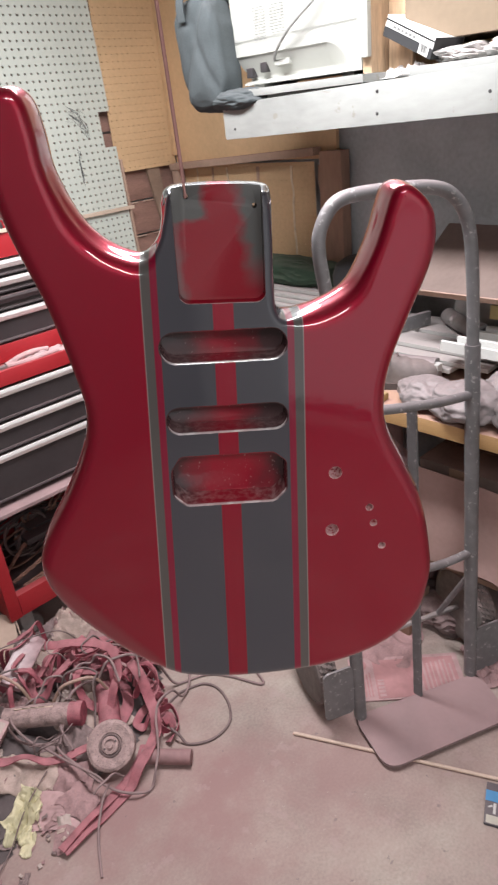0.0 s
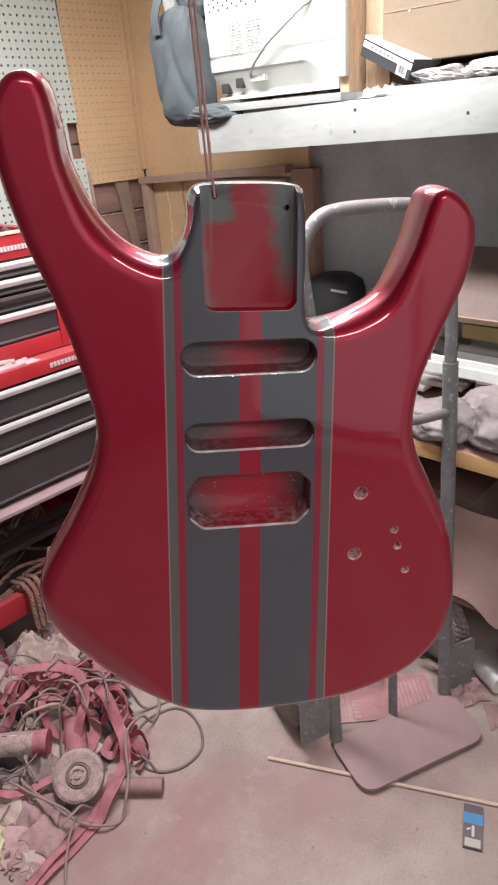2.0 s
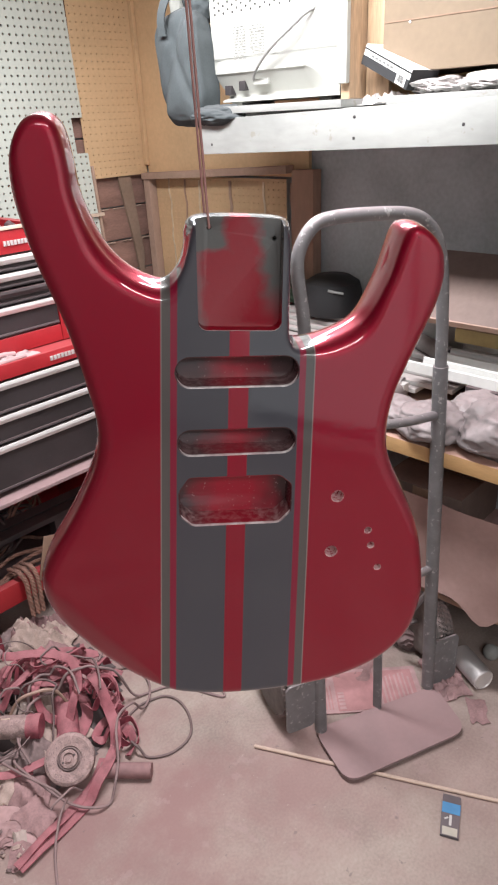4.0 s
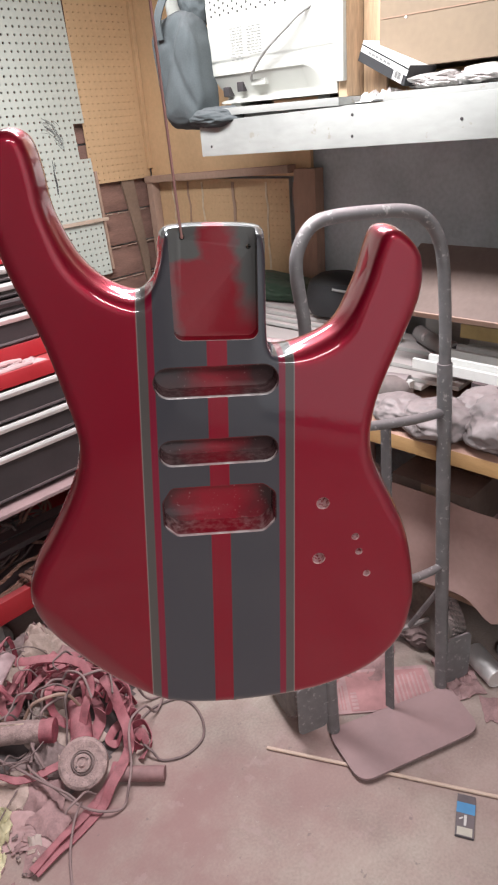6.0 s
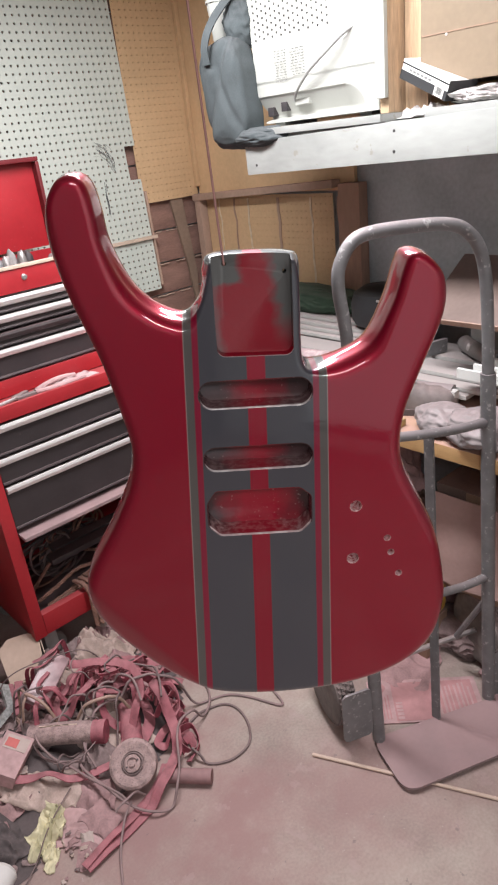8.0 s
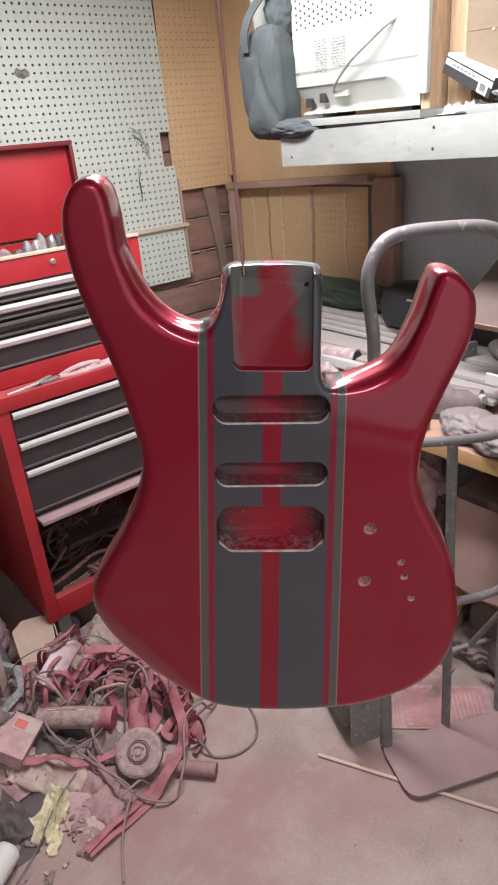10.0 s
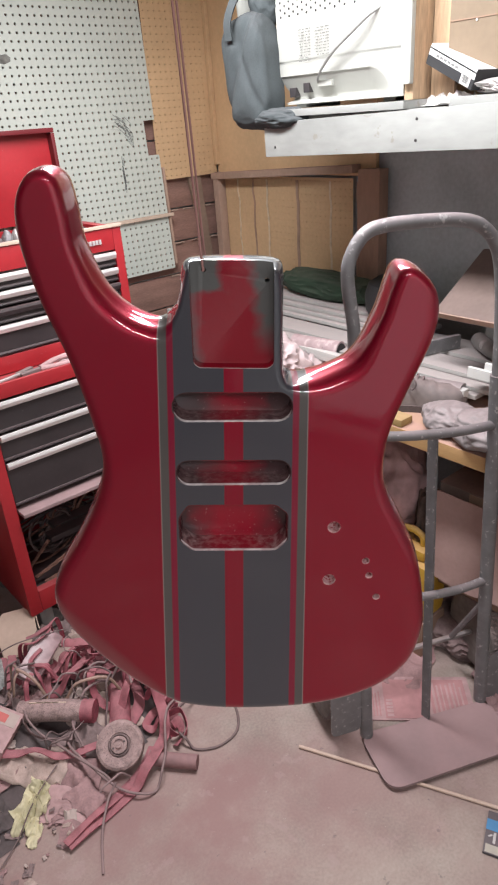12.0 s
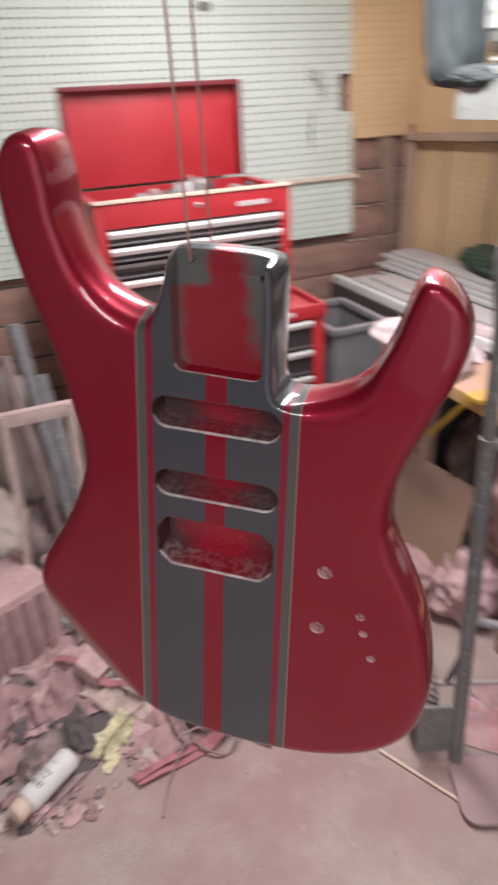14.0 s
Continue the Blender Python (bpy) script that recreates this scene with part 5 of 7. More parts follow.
part("grip", lathe([(0.0, 0.0), (0.018, 0.001), (0.024, 0.014), (0.026, 0.03)], (1.46, 0.935, PT + 0.001), (0.0, 0.0, 1), 22), BLACK, dome)
part("cap", lathe([(0.026, 0.03), (0.024, 0.044), (0.016, 0.054), (0.0, 0.058)], (1.46, 0.935, PT + 0.001), (0.0, 0.0, 1), 22), PIPE_GREY, dome, "pale domed cap")


def shoe(m, label, upper, sole, stripes=False, length=0.27):
    """A low shoe, heel at the origin and toe along x, its sole on z = 0."""
    ob = thing("shoe", m.translation, label, "shoe", "shoes")
    at = lambda s, ks: next(a[1] + (b[1] - a[1]) * (s - a[0]) / (b[0] - a[0]) for a, b in zip(ks, ks[1:]) if a[0] <= s <= b[0])
    wide = [(0, 0.018), (0.04, 0.029), (0.2, 0.034), (0.45, 0.035), (0.68, 0.046), (0.85, 0.044), (0.95, 0.031), (1.0, 0.010)]
    high = [(0, 0.070), (0.08, 0.082), (0.22, 0.078), (0.36, 0.088), (0.46, 0.082), (0.62, 0.062), (0.80, 0.050), (0.94, 0.042), (1.0, 0.026)]
    bm = bmesh.new()
    rings = []
    for k in range(33):
        s = k / 32
        w, h = at(s, wide), at(s, high)
        row = []
        for j in range(13):
            a = math.pi * j / 12
            crease = 0.0025 * noise.noise(Vector((s * 9, a * 2.2, 3))) + (0.003 * math.sin(s * 60) if 0.58 < s < 0.72 else 0) * math.sin(a)
            y, z = math.copysign(abs(math.cos(a)) ** 0.75, math.cos(a)) * w, math.sin(a) ** 0.8 * h
            if s < 0.36 and abs(math.cos(a)) < 0.62:
                z = min(z, 0.030 + 0.02 * abs(math.cos(a)))
            row.append(bm.verts.new(((s - 0.0) * length, y, 0.016 + z + crease)))
        rings.append(row)
    for p, q in zip(rings, rings[1:]):
        for j in range(12):
            bm.faces.new((p[j], p[j + 1], q[j + 1], q[j]))
    bm.faces.new(rings[0])
    bm.faces.new(rings[-1][::-1])
    bm.transform(m)
    part("upper", bm, upper, ob, smooth=60)
    bm = bmesh.new()
    loop = [(at(k / 24, wide) * 1.08, k / 24 * length * 1.015 - 0.002) for k in range(25)]
    low = [(x, y) for y, x in loop] + [(x, -y) for y, x in loop[::-1]]
    a, b = [bm.verts.new((x, y, 0.001)) for x, y in low], [bm.verts.new((x, y, 0.019)) for x, y in low]
    for k in range(len(low)):
        q = (k + 1) % len(low)
        bm.faces.new((a[k], a[q], b[q], b[k]))
    bm.faces.new(a[::-1])
    bm.faces.new(b)
    bm.transform(m)
    part("sole", bm, sole, ob)
    bm = sweep(smooth_path([(0.40 * length, 0, 0.100), (0.34 * length, 0, 0.112), (0.30 * length, 0, 0.122)], 4), [(-0.024, -0.002), (0.024, -0.002), (0.024, 0.002), (-0.024, 0.002)])
    bm.transform(m)
    part("tongue", bm, upper, ob)
    if stripes:
        for k in range(3):
            for sd in (-1, 1):
                s = 0.40 + 0.07 * k
                pts = [((s + 0.05 * j / 6) * length, sd * (abs(math.cos(0.15 + j * 0.17)) ** 0.75 * at(s, wide) + 0.0015), 0.0175 + math.sin(0.15 + j * 0.17) ** 0.8 * at(s, high)) for j in range(7)]
                bm = sweep([Vector(p) for p in pts], [(-0.004, -0.0008), (0.004, -0.0008), (0.004, 0.0008), (-0.004, 0.0008)])
                bm.transform(m)
                part("stripe", bm, PAPER, ob, "pale side stripe")
    for k in range(4):
        s = 0.38 + 0.055 * k
        w, h = 0.022 - 0.002 * k, at(s, high)
        bm = tube(smooth_path([(s * length, -w, 0.012 + h * 0.93), (s * length + 0.006, 0, 0.0195 + h), (s * length + 0.002, w, 0.012 + h * 0.93)], 5), 0.0024, 8)
        bm.transform(m)
        part("lace", bm, LACE, ob)
    if not stripes:
        for sd in (-1, 1):
            bm = tube(smooth_path([(0.40 * length, 0, 0.108), (0.42 * length, sd * 0.03, 0.112), (0.48 * length, sd * 0.050, 0.090), (0.44 * length, sd * 0.046, 0.070), (0.40 * length, sd * 0.03, 0.095), (0.41 * length, 0.0, 0.108)], 6), 0.0022, 8)
            bm.transform(m)
            part("lace_loop", bm, LACE, ob)
    return ob


LACE = mat("dark_lace", (0.07, 0.062, 0.06), 0.8, var=0.3, scale=80, dust=0.4)
LEATHER = mat("dust_grey_leather", (0.17, 0.148, 0.14), 0.7, var=0.3, scale=18, bump=0.3, dust=0.25)
shoe(Matrix.Translation((1.065, 0.835, BT + 0.0005)) @ Matrix.Rotation(radians(-51), 4, "Z"), "worn grey leather work shoe caked with dust", LEATHER, LACE)
solo("sponge", box(1.012, 1.062, 0.675, 0.805, BT + 0.0005, BT + 0.022, 0.007), mat("yellow_sponge", (0.36, 0.24, 0.09), 0.8, var=0.2, scale=30, bump=0.3, dust=0.25), (1.035, 0.73, BT), "flat yellow pad at the bench's edge", "pad")
WRAP = mat("dusty_plastic_wrap", (0.23, 0.21, 0.21), 0.48, var=0.22, scale=34, bump=0.2, grain=90, dust=0.3)
chips(WRAP, (0.09, 0.08, 0.08), 42, 0.66, 0.4)
for i, (x, y, s, c) in enumerate(((1.075, 0.455, (0.075, 0.085, 0.045), WRAP), (1.095, 0.285, (0.085, 0.095, 0.062), WRAP), (1.17, 0.375, (0.08, 0.08, 0.05), WRAP), (1.085, 0.575, (0.058, 0.065, 0.038), WRAP), (1.20, 1.00, (0.05, 0.06, 0.03), RAG_GREY))):
    solo("cloth_sack", lump((x, y, BT), [k * 1.12 for k in s], 11.0 + i * 1.7, 0.19), c, (x, y, BT), "dusty goods wrapped in grey plastic on the bench" if c is WRAP else "crumpled dusty bag of rags on the bench", "bag", "bundles on the bench", smooth=75)
solo("rag", crumple(1.085, 1.185, BT, 0.235, 0.20, 0.095, 4.4, 0.5, n=44, fold=4.2), mat("pale_rag", (0.52, 0.43, 0.43), 0.9, var=0.2, scale=16, bump=0.2, dust=0.25), (1.085, 1.205, BT), "pale pinkish cloth heaped at the bench's end", "rag", smooth=65)
solo("plastic_bag", lump((1.005, 1.19, BT), (0.105, 0.13, 0.085), 21.3, 0.34), mat("pale_pink_film", (0.55, 0.44, 0.44), 0.5, var=0.25, scale=22, bump=0.25, dust=0.25), (1.02, 1.19, BT), "pale crumpled plastic bag slumped over the bench's corner", "plastic bag", smooth=60)
tray_m = Matrix.Translation((1.25, 1.20, BT + 0.0425)) @ Matrix.Rotation(radians(-80), 4, "Z") 
tin = mat("flaked_pink_tin", (0.37, 0.28, 0.285), 0.5, var=0.35, scale=22, bump=0.2, dust=0.3)
chips(tin, (0.60, 0.50, 0.49), 45, 0.56, 0.4)
chips(tin, (0.16, 0.10, 0.10), 80, 0.64, 0.7)
tray = thing("tin", (1.275, 1.195, BT), "pink-stained flaking tin lying open on the bench", "tin")
bm = tube([(-0.10, 0, 0), (-0.094, 0, 0), (0.085, 0, 0)], 0.040, 24)
bm.transform(tray_m @ Matrix.Diagonal((1, 0.85, 1.05, 1)))
part("body", bm, tin, tray)
bm = lathe([(0.034, 0.0), (0.034, 0.001)], (0.0852, 0, 0), (1, 0, 0), 20)
bm.transform(tray_m @ Matrix.Diagonal((1, 0.85, 1.05, 1)))
part("opening", bm, BLACK_INK, tray, "dark open end")
for i, (x, y, z) in enumerate(((1.245, 1.045, BT + 0.025), (1.19, 1.05, BT + 0.025))):
    ends = thing("pipe_stub", (x, y, BT), "short grey pipe stub with an open end", "pipe", "pipe stubs on the bench")
    part("wall", tube([(x, y, z), (x + 0.05, y + 0.07, z)], 0.0245, 18), PIPE_GREY, ends)
    part("bore", lathe([(0.0195, 0.0), (0.0195, 0.001)], (x, y, z), (-0.05, -0.07, 0), 14), BLACK_INK, ends, "dark open end")
# a roll in film lies beyond the shoe
solo("roll", tube([(1.195, 0.80, BT + 0.034), (1.22, 0.71, BT + 0.034), (1.235, 0.64, BT + 0.034)], 0.033, 22), WRAP, (1.22, 0.7, BT), "roll wrapped in dusty plastic film", "roll")
solo("green_bag", lump((1.535, 1.44, 0.908), (0.06, 0.25, 0.056), 6.0, 0.2), GREEN, (1.52, 1.38, 0.908), "dark green fabric bag slumped on the planks", "bag")
hel = thing("dark_drum", (1.50, 1.10, 0.908), "round black drum with a pale mark on its rim", "drum")
part("body", lathe([(0.09, 0.0), (0.10, 0.02), (0.102, 0.07), (0.092, 0.105), (0.06, 0.125), (0.0, 0.13)], (1.51, 1.09, 0.9085)), BLACK_INK, hel)
part("rim_mark", tube([(1.425, 1.045, 1.003), (1.434, 1.02, 0.999), (1.452, 1.003, 0.993)], 0.0045, 8), PRIMER, hel)

# ---- beneath and beside the bench ----
bin_ = thing("storage_bin", (1.0, 1.65, 0.0), "open dark grey plastic storage bin with a paler rim", "bin")
BIN = mat("slate_plastic", (0.10, 0.105, 0.11), 0.5, var=0.2, scale=10, dust=0.3)
part("bottom", box(0.91, 1.10, 1.51, 1.80, 0.0, 0.02, 0.004), BIN, bin_)
for b in ((0.90, 0.908, 1.50, 1.81), (1.102, 1.11, 1.50, 1.81), (0.9085, 1.1015, 1.50, 1.508), (0.9085, 1.1015, 1.802, 1.81)):
    part("side", box(*b, 0.0, 0.80, 0.003), BIN, bin_)
    part("rim", box(b[0] - 0.008, b[1] + 0.008, b[2] - 0.008, b[3] + 0.008, 0.8005, 0.822, 0.004), GREY_TUBE, bin_)


def hanging_sheet(y0, y1, top, hem, x, n=36, m=14, thick=0.003):
    """A limp sheet hung in a plane of x, with a wavy hem."""
    bm = bmesh.new()
    faces = []
    for off in (0.0, thick):
        rows = []
        for i in range(n + 1):
            y = y0 + (y1 - y0) * i / n
            low = hem(y)
            rows.append([bm.verts.new((x + off + 0.016 * noise.noise(Vector((y * 7, j * 0.16, 4))) - 0.012 * (1 - j / m), y, low + (top - low) * j / m)) for j in range(m + 1)])
        for i in range(n):
            for j in range(m):
                bm.faces.new((rows[i][j], rows[i + 1][j], rows[i + 1][j + 1], rows[i][j + 1]))
        faces.append(rows)
    a, b = faces
    rim = [(i, 0) for i in range(n)] + [(n, j) for j in range(m)] + [(i, m) for i in range(n, 0, -1)] + [(0, j) for j in range(m, 0, -1)]
    for (i, j), (k, l) in zip(rim, rim[1:] + rim[:1]):
        bm.faces.new((a[i][j], a[k][l], b[k][l], b[i][j]))
    return bm


solo("cardboard_sheet", hanging_sheet(-0.12, 0.63, 0.585, lambda y: 0.325 - 0.075 * math.exp(-((y - 0.27) / 0.055) ** 2) + 0.02 * math.sin(y * 9), 1.092), mat("pinkish_card", (0.36, 0.235, 0.21), 0.8, var=0.15, scale=5, dust=0.4), (1.092, 0.25, 0.25), "limp pinkish-brown sheet hung before the lower shelf", "sheet", smooth=70)
solo("cardboard_sheet", box(-0.005, 0.005, -0.15, 0.18, 0.0, 0.44, 0.002, m=Matrix.Translation((0.985, 1.115, 0.02)) @ Matrix.Rotation(radians(8), 4, "Z") @ Matrix.Rotation(radians(12), 4, "Y")), CARD, (0.985, 1.115, 0.0), "brown cardboard flap leaning under the bench", "cardboard sheet")
BROWN_SACK = mat("brown_sacking", (0.085, 0.060, 0.048), 0.9, var=0.5, scale=26, bump=0.5, grain=200, dust=0.2)
for i, (x, y, z, s, c) in enumerate(((1.20, 0.86, 0.278, (0.12, 0.14, 0.205), PALE_PINK), (1.21, 1.09, 0.278, (0.11, 0.10, 0.20), BROWN_SACK), (1.165, 0.675, 0.278, (0.045, 0.042, 0.14), BROWN_SACK), (1.20, 0.55, 0.0, (0.10, 0.12, 0.06), RAG_GREY), (1.25, 0.78, 0.0, (0.13, 0.12, 0.07), RAG_PINK), (1.10, 0.95, 0.0, (0.12, 0.11, 0.13), PALE_PINK), (0.98, 1.12, 0.0, (0.11, 0.12, 0.10), RAG_PINK))):
    solo("cloth_sack", lump((x, y, z), s, 31.0 + i * 2.3, 0.34), c, (x, y, z), "dusty pink-brown bundle stowed under the bench", "bundle", "bundles under the bench", smooth=75)
for z0, z1, y0, y1, m, label in ((0.279, 0.459, 0.36, 0.63, mat("pink_dusted_card", (0.30, 0.20, 0.19), 0.8, var=0.18, dust=0.4), "pink-brown carton stowed under the bench"), (0.4595, 0.60, 0.38, 0.615, mat("dark_brown_card", (0.12, 0.085, 0.07), 0.75, var=0.25, dust=0.25), "dark brown carton stacked under the bench")):
    ct = thing("carton", (1.24, 0.5, z0), label, "carton")
    part("body", box(1.12, 1.36, y0, y1, z0, z1 - 0.003, 0.004), m, ct)
    part("flap", box(1.119, 1.238, y0 - 0.001, y1 + 0.001, z1 - 0.0028, z1 - 0.0006), m, ct)
    part("flap", box(1.241, 1.361, y0 - 0.001, y1 + 0.001, z1 - 0.0028, z1 - 0.0006), m, ct)
    part("tape", box(1.1175, 1.1190, (y0 + y1) / 2 - 0.025, (y0 + y1) / 2 + 0.025, z1 - 0.06, z1 - 0.003), CARD, ct, "strip of brown packing tape")
jug = thing("jug", (1.20, 0.72, 0.0), "yellow plastic jug dusted with overspray", "jug")
part("body", box(1.055, 1.165, 0.600, 0.775, 0.135, 0.335, 0.028), YELLOW, jug)
part("shoulder", box(1.075, 1.145, 0.625, 0.750, 0.3352, 0.372, 0.016), YELLOW, jug)
part("stand", box(1.055, 1.165, 0.60, 0.775, 0.0, 0.134, 0.004), CARD, jug)
part("handle", tube(smooth_path([(1.11, 0.650, 0.365), (1.11, 0.655, 0.400), (1.11, 0.69, 0.412), (1.11, 0.725, 0.400), (1.11, 0.730, 0.365)], 6), 0.011, 10), YELLOW, jug)
part("label_patch", box(1.0535, 1.0548, 0.635, 0.705, 0.19, 0.28), PAPER, jug, "pale worn label")
hook = thing("clamp", (0.998, 1.02, 0.60), "yellow plastic clamp handle hanging over the bench's edge", "clamp")
part("handle", sweep(smooth_path([(1.003, 0.935, 0.787), (0.994, 0.955, 0.772), (0.990, 1.01, 0.705), (0.988, 1.085, 0.615)], 7), [(-0.011, -0.006), (0.011, -0.006), (0.011, 0.006), (-0.011, 0.006)]), YELLOW, hook)
part("jaw", box(0.985, 1.05, 0.905, 0.96, 0.7825, 0.797, 0.004), YELLOW, hook)
solo("can", lathe([(0.030, 0), (0.033, 0.003), (0.033, 0.115), (0.030, 0.118), (0.027, 0.115), (0.0, 0.115)], (1.19, 0.365, 0.034), (-0.45, -0.85, 0.0)), ALU, (1.15, 0.3, 0.0), "bare metal can lying on its side", "can")
solo("ball", lump((1.27, 0.30, 0.0), (0.024, 0.024, 0.026), 1.0, 0.04, 3), PRIMER, (1.27, 0.3, 0.0), "small pale ball beneath the bench", "ball")

# ---- loose on the open floor ----
ROD_DUSTY = mat("dusty_dowel", (0.40, 0.30, 0.27), 0.75, var=0.3, scale=14, bump=0.15, dust=0.5)
rod = [(0.555, 0.630, 0.0065), (0.69, 0.355, 0.0065), (0.84, 0.045, 0.0065), (0.93, -0.14, 0.0065)]
solo("dowel", tube([(x, y, 0.0055) for x, y, _ in rod], 0.0046, 12), WOOD_ROD, (0.7, 0.3, 0.0), "thin pale wooden rod lying under the toe plate", "dowel")
pl_ob = bpy.data.objects["toe_plate"]
pl_ob.data.transform(Matrix.Translation((0, 0, 0.010)))
cm = Matrix.Translation((0.715, 0.142, 0.0)) @ Matrix.Rotation(radians(204), 4, "Z")
card = thing("packet", (0.715, 0.142, 0.0), "small dark retail packet with a blue band and number one", "packet")
part("body", box(-0.054, 0.054, -0.021, 0.021, 0.001, 0.0085, 0.0012, m=cm), mat("dark_card", (0.06, 0.065, 0.075), 0.5, var=0.15, dust=0.25), card)
part("band", box(-0.032, -0.004, -0.0212, 0.0212, 0.0085, 0.0092, m=cm), BLUE, card, "blue printed band")
part("window", box(0.032, 0.052, -0.017, 0.017, 0.0085, 0.0092, m=cm), mat("pale_window", (0.45, 0.40, 0.34), 0.5), card)
fc = bpy.data.curves.new("numeral", "FONT")
fc.body, fc.size, fc.extrude, fc.align_x, fc.align_y = "1", 0.036, 0.0003, "CENTER", "CENTER"
fc.offset = 0.0012
fo = new("tmp_font", fc)
bpy.context.view_layer.update()
fm = bpy.data.meshes.new_from_object(fo.evaluated_get(bpy.context.evaluated_depsgraph_get()))
bpy.data.objects.remove(fo)
bm = bmesh.new()
bm.from_mesh(fm)
box(-0.010, 0.0, 0.0075, 0.0115, 0.0, 0.0003, bm=bm, m=Matrix.Rotation(0.6, 4, "Z"))
bm.transform(cm @ Matrix.Translation((0.015, 0.0, 0.0092)) @ Matrix.Rotation(radians(90), 4, "Z"))
part("numeral", bm, WHITE_CARD, card, "white figure one")
# printed red sheet behind the toe plate
pack = thing("printed_sack", (0.92, 0.52, 0.0), "red printed paper sack lying flat behind the hand truck", "paper sack")
sm = Matrix.Translation((0.905, 0.515, 0.0)) @ Matrix.Rotation(radians(-45), 4, "Z")
part("sheet", box(-0.155, 0.165, -0.075, 0.085, 0.001, 0.006, 0.002, m=sm), PALE_PINK, pack)
part("panel", box(-0.085, 0.035, -0.070, 0.072, 0.0063, 0.0068, m=sm), RED_PRINT, pack, "faded red printed panel")
part("panel", box(0.048, 0.150, -0.070, 0.072, 0.0063, 0.0068, m=sm), RED_PRINT, pack, "faded red printed panel")
part("roundel", lathe([(0.018, 0), (0.018, 0.0006)], sm @ Vector((-0.120, 0.055, 0.0063)), (0, 0, 1), 24), RED_PRINT, pack, "dark red printed oval")
rnd = random.Random(9)
for r in range(6):
    part("print_line", box(-0.146 + r * 0.009, -0.142 + r * 0.009, -0.062, 0.02 + 0.012 * rnd.random(), 0.0063, 0.0067, m=sm), RED_PRINT, pack, "small unreadable print")
for r in range(7):
    part("print_line", box(0.056 + r * 0.013, 0.060 + r * 0.013 + 0.003 * rnd.random(), -0.062, 0.062 - 0.02 * rnd.random(), 0.0069, 0.0073, m=sm), PALE_PINK, pack, "pale unreadable print")
y = -0.064
while y < 0.0:
    w = rnd.uniform(0.006, 0.012)
    part("print_mark", box(-0.080, -0.062, y, y + w, 0.0069, 0.0073, m=sm), PALE_PINK, pack, "pale unreadable print")
    y += w + 0.004
solo("rag", crumple(1.0, 0.63, 0.0, 0.22, 0.16, 0.022, 6.6, 0.3, n=36, fold=4), RAG_PINK, (0.99, 0.62, 0.0), "grey-pink crumpled paper behind the hand truck", "paper")
solo("paper_scrap", crumple(1.05, 0.235, 0.0, 0.085, 0.05, 0.006, 5.2, 0.6, n=12, thick=0.001), RAG_PINK, (1.05, 0.235, 0.0), "small torn paper scrap on the floor", "paper")
solo("paper_scrap", crumple(1.10, 0.36, 0.0, 0.16, 0.10, 0.03, 7.7, 0.9, n=18), PALE_PINK, (1.1, 0.36, 0.0), "pink crumpled paper by the wheel", "paper")

# ---- heap beside the cabinet ----
RAG_CREAM = mat("cream_cloth", (0.40, 0.31, 0.265), 0.9, var=0.35, scale=24, bump=0.25, grain=220, dust=0.3)
RAG_DARK = mat("dark_cloth", (0.060, 0.052, 0.052), 0.9, var=0.4, scale=14, bump=0.3, grain=160, dust=0.12)
CORD = mat("dust_grey_cord", (0.17, 0.125, 0.122), 0.65, var=0.25, scale=20, dust=0.4)
DARK_CORD = mat("dark_cord", (0.10, 0.075, 0.072), 0.6, var=0.25, scale=20, dust=0.3)
HOSE = mat("tan_hose", (0.30, 0.20, 0.15), 0.6, var=0.3, scale=24, dust=0.35)
PILE = [[], [], None]


def laid(ob):
    """Adds a thing to the pile, so that what comes later lies on it."""
    base = len(PILE[0])
    m = ob.matrix_basis
    PILE[0].extend(m @ v.co for v in ob.data.vertices)
    PILE[1].extend([base + i for i in p.vertices] for p in ob.data.polygons)
    PILE[2] = BVHTree.FromPolygons(PILE[0], PILE[1])
    return ob


def top(x, y):
    if PILE[2] is None:
        return 0.0
    hit = PILE[2].ray_cast(Vector((x, y, 0.6)), Vector((0, 0, -1)))
    return max(0.0, hit[0].z) if hit[0] else 0.0


def soft_top(x, y, r=0.022):
    around = [top(x + r * math.cos(a), y + r * math.sin(a)) for a in (0, 1.05, 2.09, 3.14, 4.19, 5.24)]
    return 0.5 * max(top(x, y), sum(around) / 6) + 0.5 * sum(around) / 6


def heap(x, y):
    """The mound at the bottom of the pile."""
    d = math.hypot((x - 0.13) / 0.36, (y - 1.22) / 0.30)
    d2 = math.hypot((x + 0.20) / 0.26, (y - 1.20) / 0.30)
    return 0.055 * max(0.0, 1 - d * d) + 0.06 * max(0.0, 1 - d2 * d2)


# added mound under the pile, coloured dark for the shaded gaps between things
bm = bmesh.new()
n = 70
pos = [[(-0.5 + 1.05 * i / n, 0.86 + 0.74 * j / n) for j in range(n + 1)] for i in range(n + 1)]
grid = [[bm.verts.new((x, y, 0.002 + heap(x, y) * (1 + 0.6 * noise.noise(Vector((x * 16, y * 16, 2)))))) for x, y in row] for row in pos]
for i in range(n):
    for j in range(n):
        bm.faces.new((grid[i][j], grid[i + 1][j], grid[i + 1][j + 1], grid[i][j + 1]))
for f in [f for f in bm.faces if all(v.co.z < 0.004 for v in f.verts)]:
    bm.faces.remove(f)
for v in [v for v in bm.verts if not v.link_faces]:
    bm.verts.remove(v)
laid(solo("dark_mound", bm, RAG_DARK, (0.1, 1.2, 0.0), "dark filler mound beneath a heap, standing for its shaded gaps", "cloth"))


